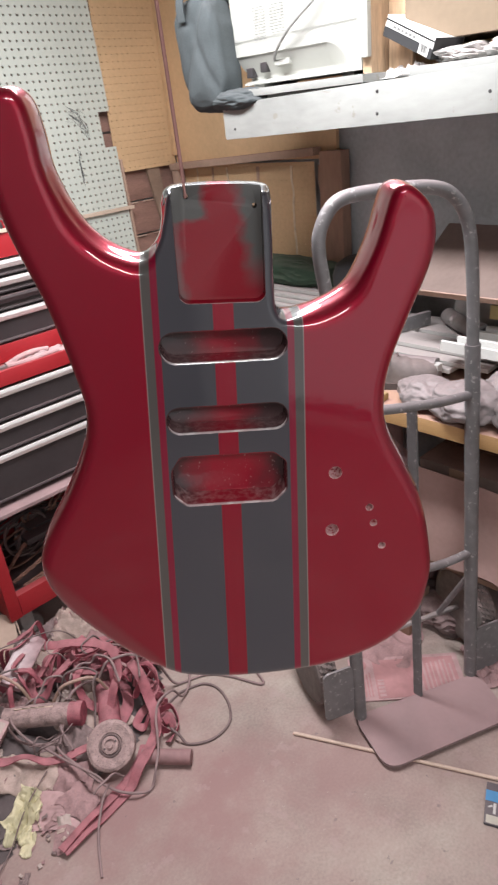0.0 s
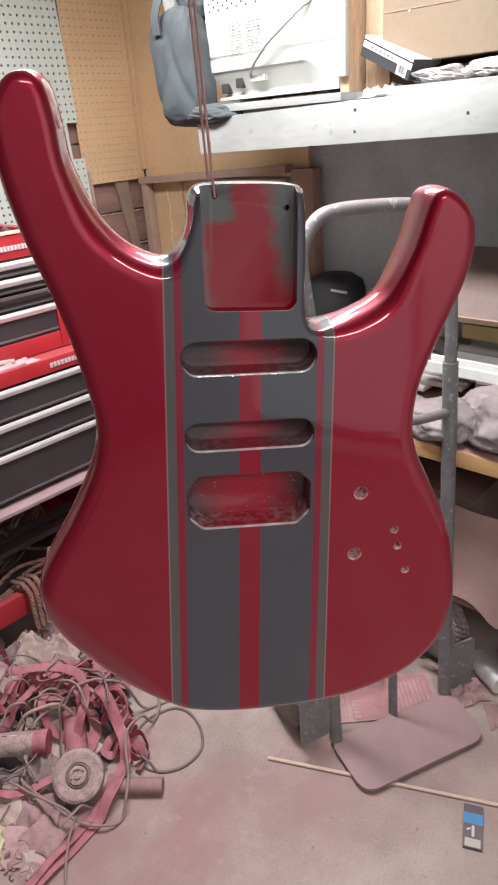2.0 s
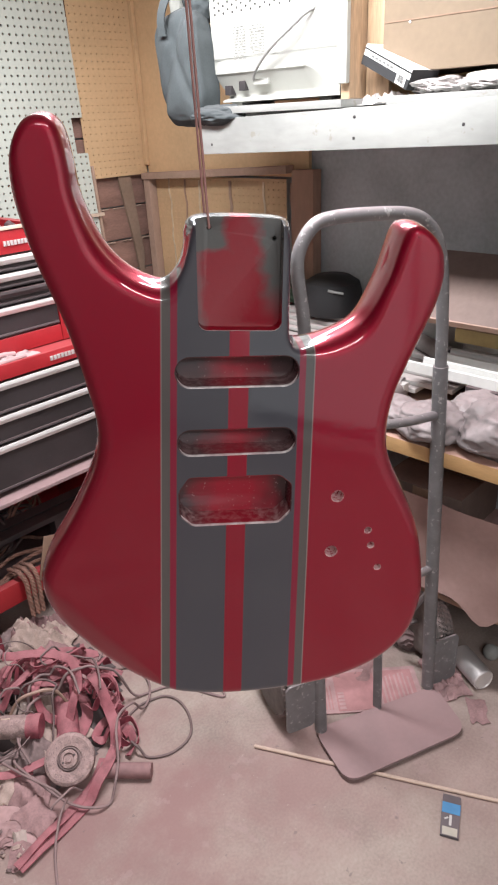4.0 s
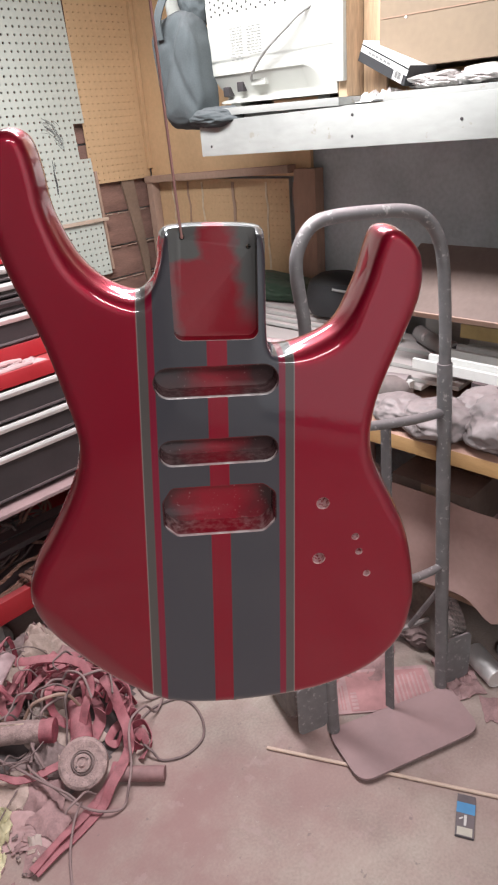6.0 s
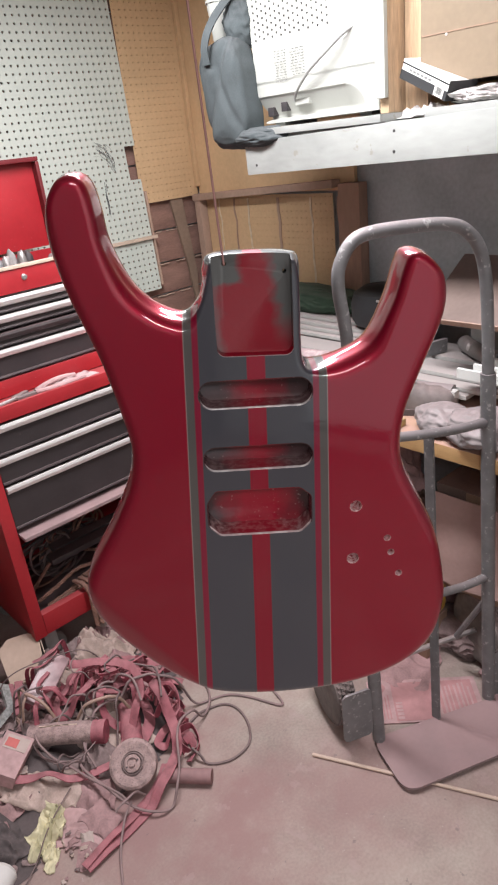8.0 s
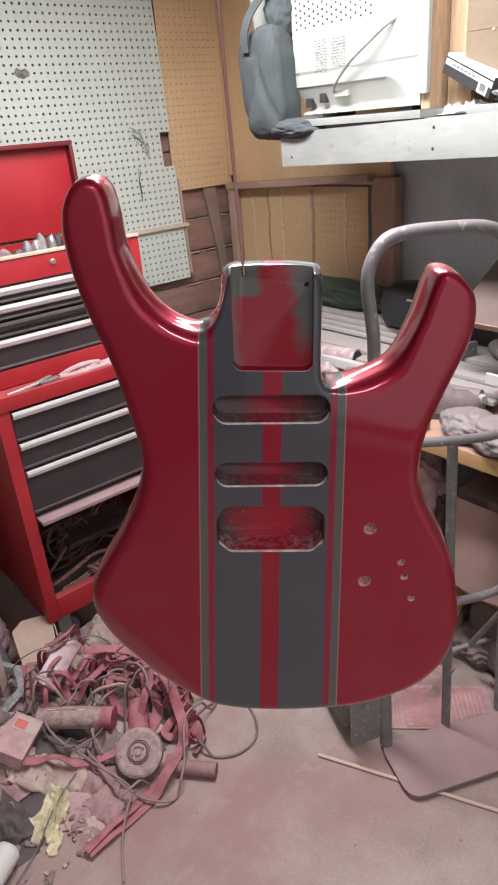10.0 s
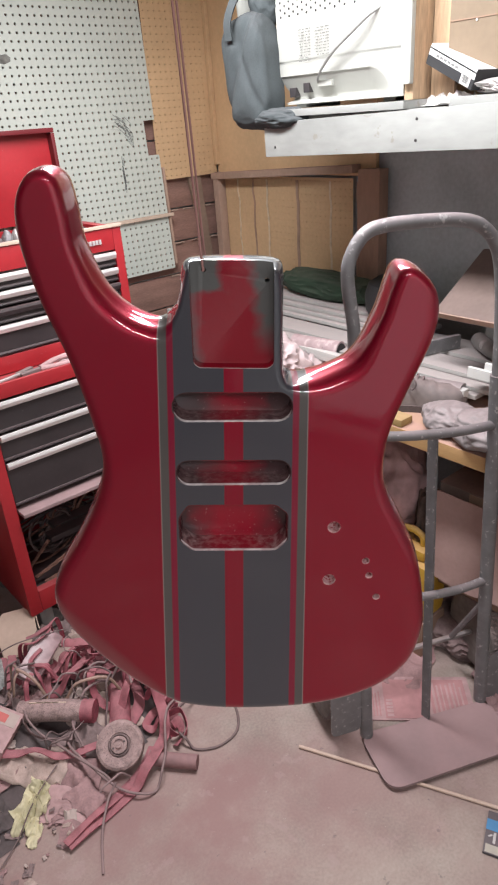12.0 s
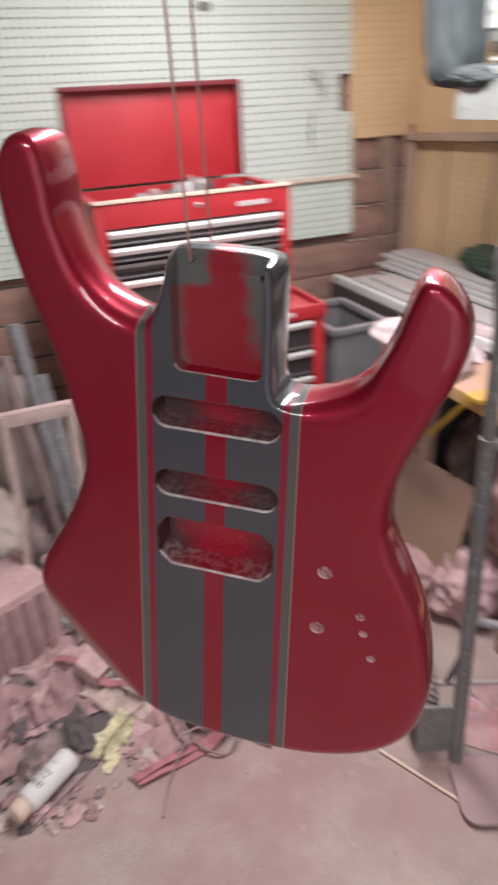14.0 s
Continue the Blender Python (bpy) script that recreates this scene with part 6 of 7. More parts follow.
def cloth(x, y, sx, sy, h, seed, turn, material, name="rag", label="", fold=4.0, n=40, thick=0.0025):
    label = label or {"rag": "dusty crumpled rag lying in the heap", "paper": "crumpled pale paper in the heap"}[name]
    bm = crumple(x, y, 0.0, sx, sy, h, seed, turn, n=n, fold=fold, thick=thick, under=soft_top)
    return laid(solo(name, bm, material, (x, y, 0.0), label, name, name + "s in the heap", smooth=65))


cloth(-0.33, 1.32, 0.26, 0.24, 0.05, 13.1, 0.3, RAG_GREY)
cloth(-0.30, 1.06, 0.26, 0.22, 0.05, 12.6, 1.2, RAG_PINK)
cloth(-0.16, 1.27, 0.24, 0.22, 0.05, 5.5, 0.8, PALE_PINK)
cloth(-0.17, 1.10, 0.18, 0.17, 0.05, 6.1, 2.0, RAG_PINK)
cloth(-0.02, 1.36, 0.24, 0.20, 0.05, 2.1, 0.4, RAG_GREY)
cloth(0.245, 1.40, 0.23, 0.15, 0.04, 3.3, 0.35, RAG_CREAM, fold=5)
cloth(0.31, 1.45, 0.27, 0.17, 0.085, 40.3, 0.2, RAG_GREY, fold=4)
cloth(0.40, 1.44, 0.17, 0.16, 0.09, 41.7, 1.0, RAG_PINK, fold=4)
cloth(0.37, 1.36, 0.20, 0.19, 0.045, 8.1, 1.0, RAG_CREAM, fold=5)
cloth(0.23, 1.30, 0.18, 0.13, 0.035, 4.9, 2.4, RAG_CREAM, fold=4)
cloth(0.36, 1.22, 0.20, 0.17, 0.045, 9.2, 0.7, RAG_PINK)
cloth(0.20, 1.10, 0.22, 0.16, 0.05, 8.7, 1.7, RAG_CREAM)
cloth(0.08, 1.24, 0.16, 0.13, 0.045, 7.3, 0.5, RAG_GREY)
cloth(0.09, 1.00, 0.19, 0.16, 0.03, 11.3, 0.2, RAG_GREY, fold=4)
cloth(0.045, 0.92, 0.15, 0.12, 0.02, 10.4, 1.1, RAG_PINK, fold=4)
cloth(-0.02, 1.05, 0.19, 0.10, 0.022, 16.2, -0.75, RAG_CREAM, fold=3.5)
cloth(-0.165, 0.985, 0.11, 0.10, 0.025, 17.9, 0.3, RAG_DARK, fold=4)
cloth(-0.27, 0.92, 0.18, 0.14, 0.03, 18.8, 0.9, RAG_GREY, fold=4)
cloth(0.005, 0.905, 0.085, 0.125, 0.006, 19.6, 0.75, PALE_PINK, "paper", "flat torn pinkish paper lying on the floor", n=16, thick=0.001)
cloth(0.05, 0.885, 0.075, 0.085, 0.012, 20.6, 0.2, RAG_PINK, "paper", "folded dusty paper lying on the floor", n=16, thick=0.001)
rnd = random.Random(44)
for i in range(22):
    x, y = rnd.uniform(-0.30, -0.03), rnd.uniform(0.78, 0.93)
    if math.hypot(x + 0.14, y - 0.93) > 0.17 - 0.004 * i or i < 12:
        cloth(x, y, rnd.uniform(0.012, 0.034), rnd.uniform(0.008, 0.022), rnd.uniform(0.003, 0.010), 30.0 + i * 1.3, rnd.uniform(0, 3), rnd.choice((RAG_PINK, RAG_GREY, RAG_GREY, RAG_CREAM)), "paper", "small torn scrap in the floor litter", 3.0, 8, 0.001)

for i in range(46):
    x, y = (rnd.uniform(-0.32, 0.20), rnd.uniform(1.10, 1.46)) if i % 2 else (rnd.uniform(-0.42, 0.02), rnd.uniform(0.76, 1.05))
    if math.hypot(x + 0.14, y - 0.90) > 0.12:
        cloth(x, y, rnd.uniform(0.02, 0.075), rnd.uniform(0.015, 0.05), rnd.uniform(0.006, 0.022), 70.0 + i * 1.3, rnd.uniform(0, 3), rnd.choice((RAG_PINK, RAG_CREAM, RAG_GREY, PAPER, PALE_PINK, PALE_PINK, RAG_DARK)), "paper", "small torn scrap in the floor litter", 3.0, 9, 0.001)

for i in range(80):
    x, y = rnd.uniform(-0.34, -0.02), rnd.uniform(0.74, 0.95)
    if math.hypot(x + 0.13, y - 0.92) > 0.07 and y + 0.35 * x > 0.79:
        cloth(x, y, rnd.uniform(0.006, 0.022), rnd.uniform(0.004, 0.011), rnd.uniform(0.002, 0.006), 170.0 + i * 1.3, rnd.uniform(0, 3), rnd.choice((RAG_CREAM, RAG_GREY, RAG_CREAM, RAG_PINK, PAPER)), "paper", "tiny torn scrap in the floor litter", 2.5, 5, 0.001)

tub_m = Matrix.Translation((0.150, 1.495, 0.110)) @ Matrix.Rotation(-0.25, 4, "Z") @ Matrix.Rotation(0.62, 4, "X")
BUFF = mat("buff_carton", (0.44, 0.33, 0.25), 0.8, var=0.15, scale=9, bump=0.1, dust=0.3)
flap = thing("carton", (0.13, 1.44, 0.05), "torn buff cardboard carton leaning by the caster", "carton")
bm = prism([(-0.060, -0.07), (0.050, -0.065), (0.062, 0.05), (0.034, 0.072), (-0.030, 0.076), (-0.066, 0.05)], -0.002, 0.002)
bm.transform(tub_m)
part("panel", bm, BUFF, flap)
part("fold", box(0.0625, 0.0660, -0.05, 0.045, -0.035, 0.004, 0.001, m=tub_m), BUFF, flap)
part("fold", box(-0.055, 0.045, -0.0745, -0.0710, -0.035, 0.002, 0.001, m=tub_m), BUFF, flap)
laid(solo("rag", crumple(0.15, 1.47, 0.0, 0.2, 0.14, 0.05, 23.0, 0.2, n=28, fold=5, under=soft_top), RAG_GREY, (0.15, 1.47, 0.0), "grey rag stuffed beneath a carton", "rag", "rags in the heap"))

cr_m = Matrix.Translation((-0.048, 1.155, 0.115)) @ Matrix.Rotation(radians(40), 4, "Z") @ Matrix.Rotation(radians(24), 4, "X")
pc = thing("carton", (-0.048, 1.155, 0.07), "pink-dusted carton with a red and white label", "carton")
laid(part("body", box(-0.070, 0.055, -0.040, 0.040, -0.022, 0.022, 0.003, m=cr_m), PALE_PINK, pc))
part("label_panel", box(0.004, 0.046, -0.033, 0.030, 0.0222, 0.0232, m=cr_m), PAPER, pc, "white printed label")
part("label_patch", box(0.010, 0.036, -0.006, 0.026, 0.0233, 0.0240, m=cr_m), mat("label_red", (0.45, 0.10, 0.09), 0.6), pc, "red printed patch")
fr = thing("metal_bracket", (-0.02, 1.36, 0.1), "grey speckled metal bracket frame lying in the heap", "bracket")
fr_pts = [Vector((0.012, 1.42, 0.15)), Vector((0.040, 1.37, 0.15)), Vector((0.022, 1.305, 0.125)), Vector((-0.06, 1.27, 0.115)), Vector((-0.12, 1.33, 0.13)), Vector((-0.07, 1.41, 0.15))]
part("frame_bar", sweep(fr_pts, [(-0.012, -0.006), (0.012, -0.006), (0.012, 0.006), (-0.012, 0.006)], closed=True), mat("speckled_metal", (0.30, 0.31, 0.30), 0.5, 0.3, var=0.5, scale=120, bump=0.2, dust=0.2), fr)


def drape(pts, n=9, gap=0.003, soft=4):
    """A line laid over the pile: it follows what is below and bridges the gaps."""
    line = [Vector((p[0], p[1], 0)) for p in smooth_path([(p[0], p[1], 0) for p in pts], n)]
    z = [top(p.x, p.y) for p in line]
    k = len(z)
    z = [max(z[max(0, i - soft):i + soft + 1]) for i in range(k)]
    for _ in range(soft):
        z = [(z[max(0, i - 1)] + 2 * z[i] + z[min(k - 1, i + 1)]) / 4 for i in range(k)]
    return [Vector((p.x, p.y, h + gap)) for p, h in zip(line, z)]


def web(pts, width, seed, flat, label="long dusty red webbing strap trailing over the heap", soft=6, stand=0.0):
    rr = random.Random(seed)
    line = drape(pts, 10, 0.003, soft)
    k, n = len(line), 10
    knots = [stand + rr.uniform(-1, 1) * flat for _ in range(k // n + 3)]
    knots[0] = stand * 0.5
    roll = []
    for i in range(k):
        j, t = i // n, (i % n) / n
        t = t * t * (3 - 2 * t)
        roll.append(knots[j] * (1 - t) + knots[j + 1] * t)
    line = [p + Vector((0, 0, abs(math.sin(a)) * width * 0.5)) for p, a in zip(line, roll)]
    w, q = width * 0.43, 0.0011
    return laid(solo("strap", sweep(line, [(-w, -q), (-w * 0.5, q * 0.4), (0, -q * 0.4), (w * 0.5, q * 0.4), (w, -q), (w, q), (w * 0.5, q * 2.4), (0, q * 1.6), (-w * 0.5, q * 2.4), (-w, q)], roll=roll), STRAP, (pts[0][0], pts[0][1], 0.0), label, "strap", "red straps"))


def cord(pts, r, label, material=CORD, name="cable", soft=7):
    r *= 0.76
    line = drape(pts, 10, r + 0.0005, soft)
    return laid(solo(name, sweep(line, ring(r, 8)), material, (pts[0][0], pts[0][1], 0.0), label, name, "cables on the floor"))


curl = "red strap curled into loose loops"
web([(0.228, 1.27), (0.318, 1.264), (0.391, 1.20), (0.469, 1.093)], 0.034, 11, 0.4)
web([(0.20, 1.30), (0.29, 1.285), (0.37, 1.24), (0.43, 1.17)], 0.030, 12, 0.6)
web([(0.205, 1.265), (0.229, 1.186), (0.318, 1.176), (0.363, 1.103), (0.358, 1.01), (0.335, 0.947)], 0.030, 13, 0.7)
web([(0.067, 1.277), (0.127, 1.253), (0.198, 1.223), (0.26, 1.20)], 0.030, 14, 0.4)
web([(0.173, 1.248), (0.215, 1.304), (0.25, 1.245), (0.243, 1.175), (0.197, 1.187), (0.182, 1.255)], 0.026, 15, 0.5, curl, stand=0.9)
web([(0.194, 1.203), (0.236, 1.151), (0.282, 1.158), (0.291, 1.231), (0.262, 1.243), (0.255, 1.195)], 0.026, 16, 0.5, curl, stand=0.8)
web([(0.23, 1.235), (0.262, 1.25), (0.272, 1.225), (0.248, 1.21), (0.232, 1.228)], 0.022, 17, 0.3, curl, stand=1.2)
web([(0.038, 1.498), (0.084, 1.476), (0.125, 1.492), (0.114, 1.547), (0.068, 1.575)], 0.032, 18, 0.5, curl, stand=0.5)
web([(0.110, 1.475), (0.090, 1.42), (0.060, 1.37), (0.045, 1.33)], 0.030, 19, 0.7)
web([(0.075, 1.465), (0.062, 1.41), (0.035, 1.365)], 0.028, 20, 0.9)
web([(0.283, 1.20), (0.322, 1.115), (0.315, 1.05), (0.269, 1.006), (0.21, 0.978)], 0.040, 21, 0.3)
web([(0.362, 1.061), (0.384, 1.007), (0.365, 0.95), (0.315, 0.901)], 0.028, 22, 0.8)
web([(0.33, 1.10), (0.372, 1.045), (0.352, 0.985), (0.385, 0.955)], 0.026, 23, 1.0)
web([(-0.165, 1.19), (-0.112, 1.147), (-0.058, 1.087), (0.004, 1.047), (0.061, 0.999), (0.103, 0.983)], 0.026, 24, 0.4)
web([(0.308, 0.862), (0.362, 0.880), (0.380, 0.935), (0.341, 0.945), (0.313, 0.893), (0.344, 0.883), (0.360, 0.920), (0.338, 0.915)], 0.028, 25, 0.2, "red strap rolled into a small coil", stand=1.25)

rnd = random.Random(77)
for i, (x, y, turn, size, st) in enumerate(((0.30, 1.16, 0.4, 0.075, 0.4), (0.26, 1.10, 2.0, 0.07, 0.9), (0.345, 1.13, 1.2, 0.06, 0.6), (0.35, 1.04, 2.6, 0.055, 0.9), (0.18, 1.21, 0.1, 0.07, 0.5), (0.40, 1.14, 0.8, 0.06, 0.3), (0.13, 1.31, 0.9, 0.06, 0.6), (0.335, 0.96, 1.5, 0.05, 0.8))):
    loop = [(x + size * rnd.uniform(0.7, 1.2) * math.cos(turn + k * 1.15), y + 0.6 * size * rnd.uniform(0.7, 1.2) * math.sin(turn + k * 1.15)) for k in range(6)]
    web(loop, 0.027, 50 + i, 0.6, curl, stand=st)

pack_m = Matrix.Translation((0.135, 1.275, 0.172)) @ Matrix.Rotation(radians(31), 4, "Z") @ Matrix.Rotation(radians(-14), 4, "Y") @ Matrix.Rotation(radians(30), 4, "X")
laid(solo("blister_pack", box(-0.080, 0.080, -0.034, 0.034, -0.013, 0.013, 0.009, m=pack_m), mat("clear_blister", (0.27, 0.165, 0.175), 0.28, var=0.4, scale=26, bump=0.35, dust=0.2), (0.15, 1.29, 0.1), "clear plastic blister pack tinted pink by dust", "blister pack"))

for i in range(16):
    x, y, turn, size = rnd.uniform(0.06, 0.40), rnd.uniform(1.0, 1.36), rnd.uniform(0, 6), rnd.uniform(0.03, 0.075)
    loop = [(x + size * rnd.uniform(0.6, 1.3) * math.cos(turn + k * 0.9), y + 0.7 * size * rnd.uniform(0.6, 1.3) * math.sin(turn + k * 0.9)) for k in range(5)]
    web(loop, rnd.uniform(0.011, 0.017), 90 + i, 0.9, "narrow torn red strip tangled in the heap", stand=rnd.uniform(0.2, 1.0))

grinder = thing("angle_grinder", (0.18, 0.92, 0.0), "dust-caked angle grinder with a disc on its upturned face", "angle grinder")
ax = Vector((-0.36, -0.46, 0.81)).normalized()
gc = Vector((0.181, 0.926, 0.066))
GRIND = mat("caked_grinder", (0.31, 0.225, 0.21), 0.85, var=0.55, scale=60, bump=0.9, grain=260, dust=0.4)
chips(GRIND, (0.085, 0.06, 0.058), 260, 0.57, 0.6)
chips(GRIND, (0.46, 0.36, 0.33), 300, 0.60, 0.5)
part("guard", lathe([(0.056, -0.02), (0.062, -0.018), (0.064, 0.004), (0.062, 0.011), (0.055, 0.015), (0.047, 0.014), (0.031, 0.012), (0.029, 0.009), (0.0, 0.009)], gc, ax, 40), GRIND, grinder)
part("flange", lathe([(0.022, 0.009), (0.022, 0.019), (0.019, 0.021), (0.014, 0.021), (0.013, 0.017), (0.008, 0.017), (0.008, 0.023), (0.0, 0.023)], gc, ax, 28), GRIND, grinder, "round caked lock nut")
side = ax.cross(Vector((0, 0, 1))).normalized()
other = ax.cross(side)
part("nut_groove", tube([gc + ax * 0.0135 + (side * math.cos(a) + other * math.sin(a)) * 0.0258 for a in [k * math.pi / 16 for k in range(32)]], 0.0026, 8, closed=True), DARK_CORD, grinder, "dark groove round the nut")
for a in (0.5, 3.6):
    part("pin_hole", lathe([(0.0026, 0), (0.0026, 0.001)], gc + ax * 0.0212 + (side * math.cos(a) + other * math.sin(a)) * 0.0165, ax, 8), BLACK, grinder)
part("motor_housing", tube(smooth_path([gc + Vector((0.012, 0.02, -0.03)), gc + Vector((0.04, 0.07, -0.018)), gc + Vector((0.075, 0.13, -0.005)), gc + Vector((0.10, 0.18, 0.0))], 5), 0.030, 16), STRAP, grinder, "red-dusted motor housing")
part("gear_case", lump(gc + Vector((0.004, 0.004, -0.064)), (0.040, 0.040, 0.030), 3.0, 0.08, 4), GRIND, grinder)
laid(solo("tube_handle", tube([(0.232, 0.872, 0.0205), (0.275, 0.822, 0.0203), (0.318, 0.772, 0.0203)], 0.0195, 20), mat("red_dusted_tube", (0.20, 0.105, 0.105), 0.7, var=0.3, scale=25, bump=0.15, dust=0.35), (0.26, 0.83, 0.0), "short red-dusted round tube on the floor", "tube"))
motor = thing("drill", (0.1, 1.13, 0.06), "dusty brown power drill half buried in rags", "drill")
laid(part("housing", tube(smooth_path([(0.025, 1.197, 0.092), (0.075, 1.150, 0.098), (0.125, 1.103, 0.098), (0.165, 1.065, 0.095)], 5), 0.030, 18), GRIND, motor))
part("collar", tube([(0.155, 1.075, 0.0955), (0.18, 1.050, 0.095)], 0.032, 18), STRAP, motor)
for i in range(4):
    part("vent_rib", box(-0.020, 0.020, -0.0018, 0.0018, 0.0285, 0.0310, 0.0006, m=Matrix.Translation((0.062 + i * 0.016, 1.162 - i * 0.015, 0.098)) @ Matrix.Rotation(radians(-43), 4, "Z")), WOOD_ROD, motor)

web([(-0.043, 0.808), (0.037, 0.816), (0.127, 0.827), (0.208, 0.841), (0.275, 0.876), (0.317, 0.916), (0.338, 0.981), (0.351, 1.058)], 0.034, 1, 0.15)
web([(-0.046, 0.812), (0.03, 0.826), (0.12, 0.842), (0.20, 0.868), (0.262, 0.91)], 0.024, 2, 0.25)
web([(0.088, 0.987), (0.156, 0.978), (0.219, 1.012), (0.302, 1.048), (0.325, 1.107), (0.30, 1.163), (0.252, 1.197), (0.198, 1.246)], 0.028, 3, 0.35)

cord([(0.334, 0.875), (0.336, 0.850), (0.349, 0.816), (0.386, 0.788), (0.429, 0.78), (0.47, 0.791), (0.503, 0.828), (0.522, 0.874), (0.525, 0.917), (0.509, 0.95), (0.47, 0.969), (0.434, 0.977), (0.39, 0.97)], 0.0048, "dark cable lying in a wide loop", DARK_CORD)
cord([(0.634, 0.976), (0.648, 0.926), (0.644, 0.864), (0.622, 0.815), (0.579, 0.914), (0.537, 0.971), (0.46, 1.005), (0.40, 1.03), (0.34, 1.06), (0.277, 1.085), (0.203, 1.10), (0.137, 1.075), (0.088, 1.03)], 0.0050, "long grey cable running out of the heap", soft=5)
cord([(0.41, 1.112), (0.45, 1.135), (0.484, 1.14), (0.514, 1.115), (0.522, 1.057), (0.503, 1.006), (0.462, 0.965), (0.405, 0.945), (0.345, 0.93), (0.308, 0.896), (0.263, 0.836), (0.212, 0.794), (0.159, 0.80), (0.104, 0.886), (0.08, 0.988), (0.086, 1.044), (0.115, 1.069)], 0.0046, "grey cable looped round the grinder")
cord([(0.105, 0.989), (0.118, 1.067), (0.184, 1.115), (0.238, 1.139), (0.28, 1.125), (0.30, 1.08), (0.287, 1.018)], 0.0046, "grey cable arched over the straps", soft=5)
cord([(0.093, 1.025), (0.029, 1.095), (0.017, 1.165), (0.034, 1.211)], 0.0046, "thin cable winding through the heap")
cord([(0.04, 1.205), (0.024, 1.126), (0.055, 1.032), (0.093, 0.91), (0.111, 0.852)], 0.0044, "grey cable trailing towards the open floor")
cord([(0.025, 1.268), (0.029, 1.296), (0.055, 1.30), (0.060, 1.25), (0.029, 1.23), (0.022, 1.258)], 0.0048, "small ring of tan hose", HOSE, "hose")
cord([(0.058, 1.25), (0.091, 1.178), (0.14, 1.135), (0.215, 1.101), (0.275, 1.073)], 0.0060, "tan hose lying across the heap", HOSE, "hose", 5)
cord([(0.122, 0.858), (0.07, 0.82), (0.024, 0.764), (-0.012, 0.697)], 0.0042, "grey-brown cable with a cut end trailing out")
cord([(0.165, 0.862), (0.12, 0.852), (0.074, 0.848)], 0.0040, "short grey cable under the strap")
cord([(0.34, 1.15), (0.375, 1.09), (0.36, 1.03), (0.33, 0.98)], 0.0040, "thin cable winding through the straps", DARK_CORD)
cord([(-0.02, 1.345), (0.096, 1.323), (0.209, 1.284), (0.30, 1.25)], 0.0024, "thin dark wire crossing the heap", DARK_CORD, "wire", 8)
cord([(-0.30, 0.80), (-0.20, 0.86), (-0.09, 0.93), (0.03, 1.0)], 0.0022, "thin dark wire crossing the heap", DARK_CORD, "wire", 6)

for i in range(9):
    x, y, turn, size = rnd.uniform(0.02, 0.36), rnd.uniform(1.0, 1.34), rnd.uniform(0, 6), rnd.uniform(0.05, 0.12)
    loop = [(x + size * rnd.uniform(0.6, 1.2) * math.cos(turn + k * 0.7), y + 0.6 * size * rnd.uniform(0.6, 1.2) * math.sin(turn + k * 0.7)) for k in range(5)]
    cord(loop, rnd.uniform(0.0022, 0.0042), "thin cable tangled through the heap", rnd.choice((CORD, DARK_CORD, DARK_CORD)), soft=5)

gl = thing("glove", (-0.08, 0.93, 0.0), "crumpled pale yellow work glove on the floor", "glove")
laid(part("palm", crumple(-0.066, 0.958, 0.0, 0.080, 0.068, 0.032, 15.5, 0.4, n=34, fold=2.6, thick=0.004, under=soft_top), GLOVE, gl, smooth=70))
for i, (x, y, turn) in enumerate(((-0.108, 0.940, 0.8), (-0.082, 0.922, 0.95), (-0.090, 0.895, 0.7), (-0.030, 0.985, 2.2))):
    part("finger", crumple(x, y, 0.0, 0.052, 0.027, 0.018, 18.2 + i, turn, n=20, fold=1.8, thick=0.004, under=soft_top), GLOVE, gl, smooth=70)

can = thing("spray_can", (-0.19, 0.90, 0.0), "white spray can lying down with a smudged label", "spray can")
ca = (Vector((-0.246, 0.825, 0)) - Vector((-0.067, 0.948, 0))).normalized()
c0 = Vector((-0.184, 0.926, 0.046))
part("body", lathe([(0.0, 0.0), (0.026, 0.0), (0.0325, 0.008), (0.0325, 0.135), (0.028, 0.147), (0.022, 0.150)], c0, ca, 32), WHITE_CARD, can)
part("cap", lathe([(0.022, 0.150), (0.026, 0.152), (0.026, 0.180), (0.022, 0.185), (0.0, 0.185)], c0, ca, 28), WOOD_ROD, can, "dusty cap")
cu = ca.cross(Vector((0, 0, 1))).normalized()
for j, (h0, h1, arc) in enumerate(((0.100, 0.116, 1.5), (0.086, 0.092, 1.1), (0.070, 0.079, 1.3), (0.045, 0.049, 0.9))):
    bm = bmesh.new()
    a = -arc / 2
    while a < arc / 2:
        w = 0.10 + 0.07 * ((j * 7 + int(a * 20)) % 3)
        q = [c0 + ca * hh + (Vector((0, 0, 1)) * math.cos(b + 0.2) + cu * math.sin(b + 0.2)) * 0.0329 for hh, b in ((h0, a), (h1, a), (h1, a + w), (h0, a + w))]
        bm.faces.new([bm.verts.new(p) for p in q])
        a += w + 0.09
    part("print", bm, INK, can, "unreadable grey print")

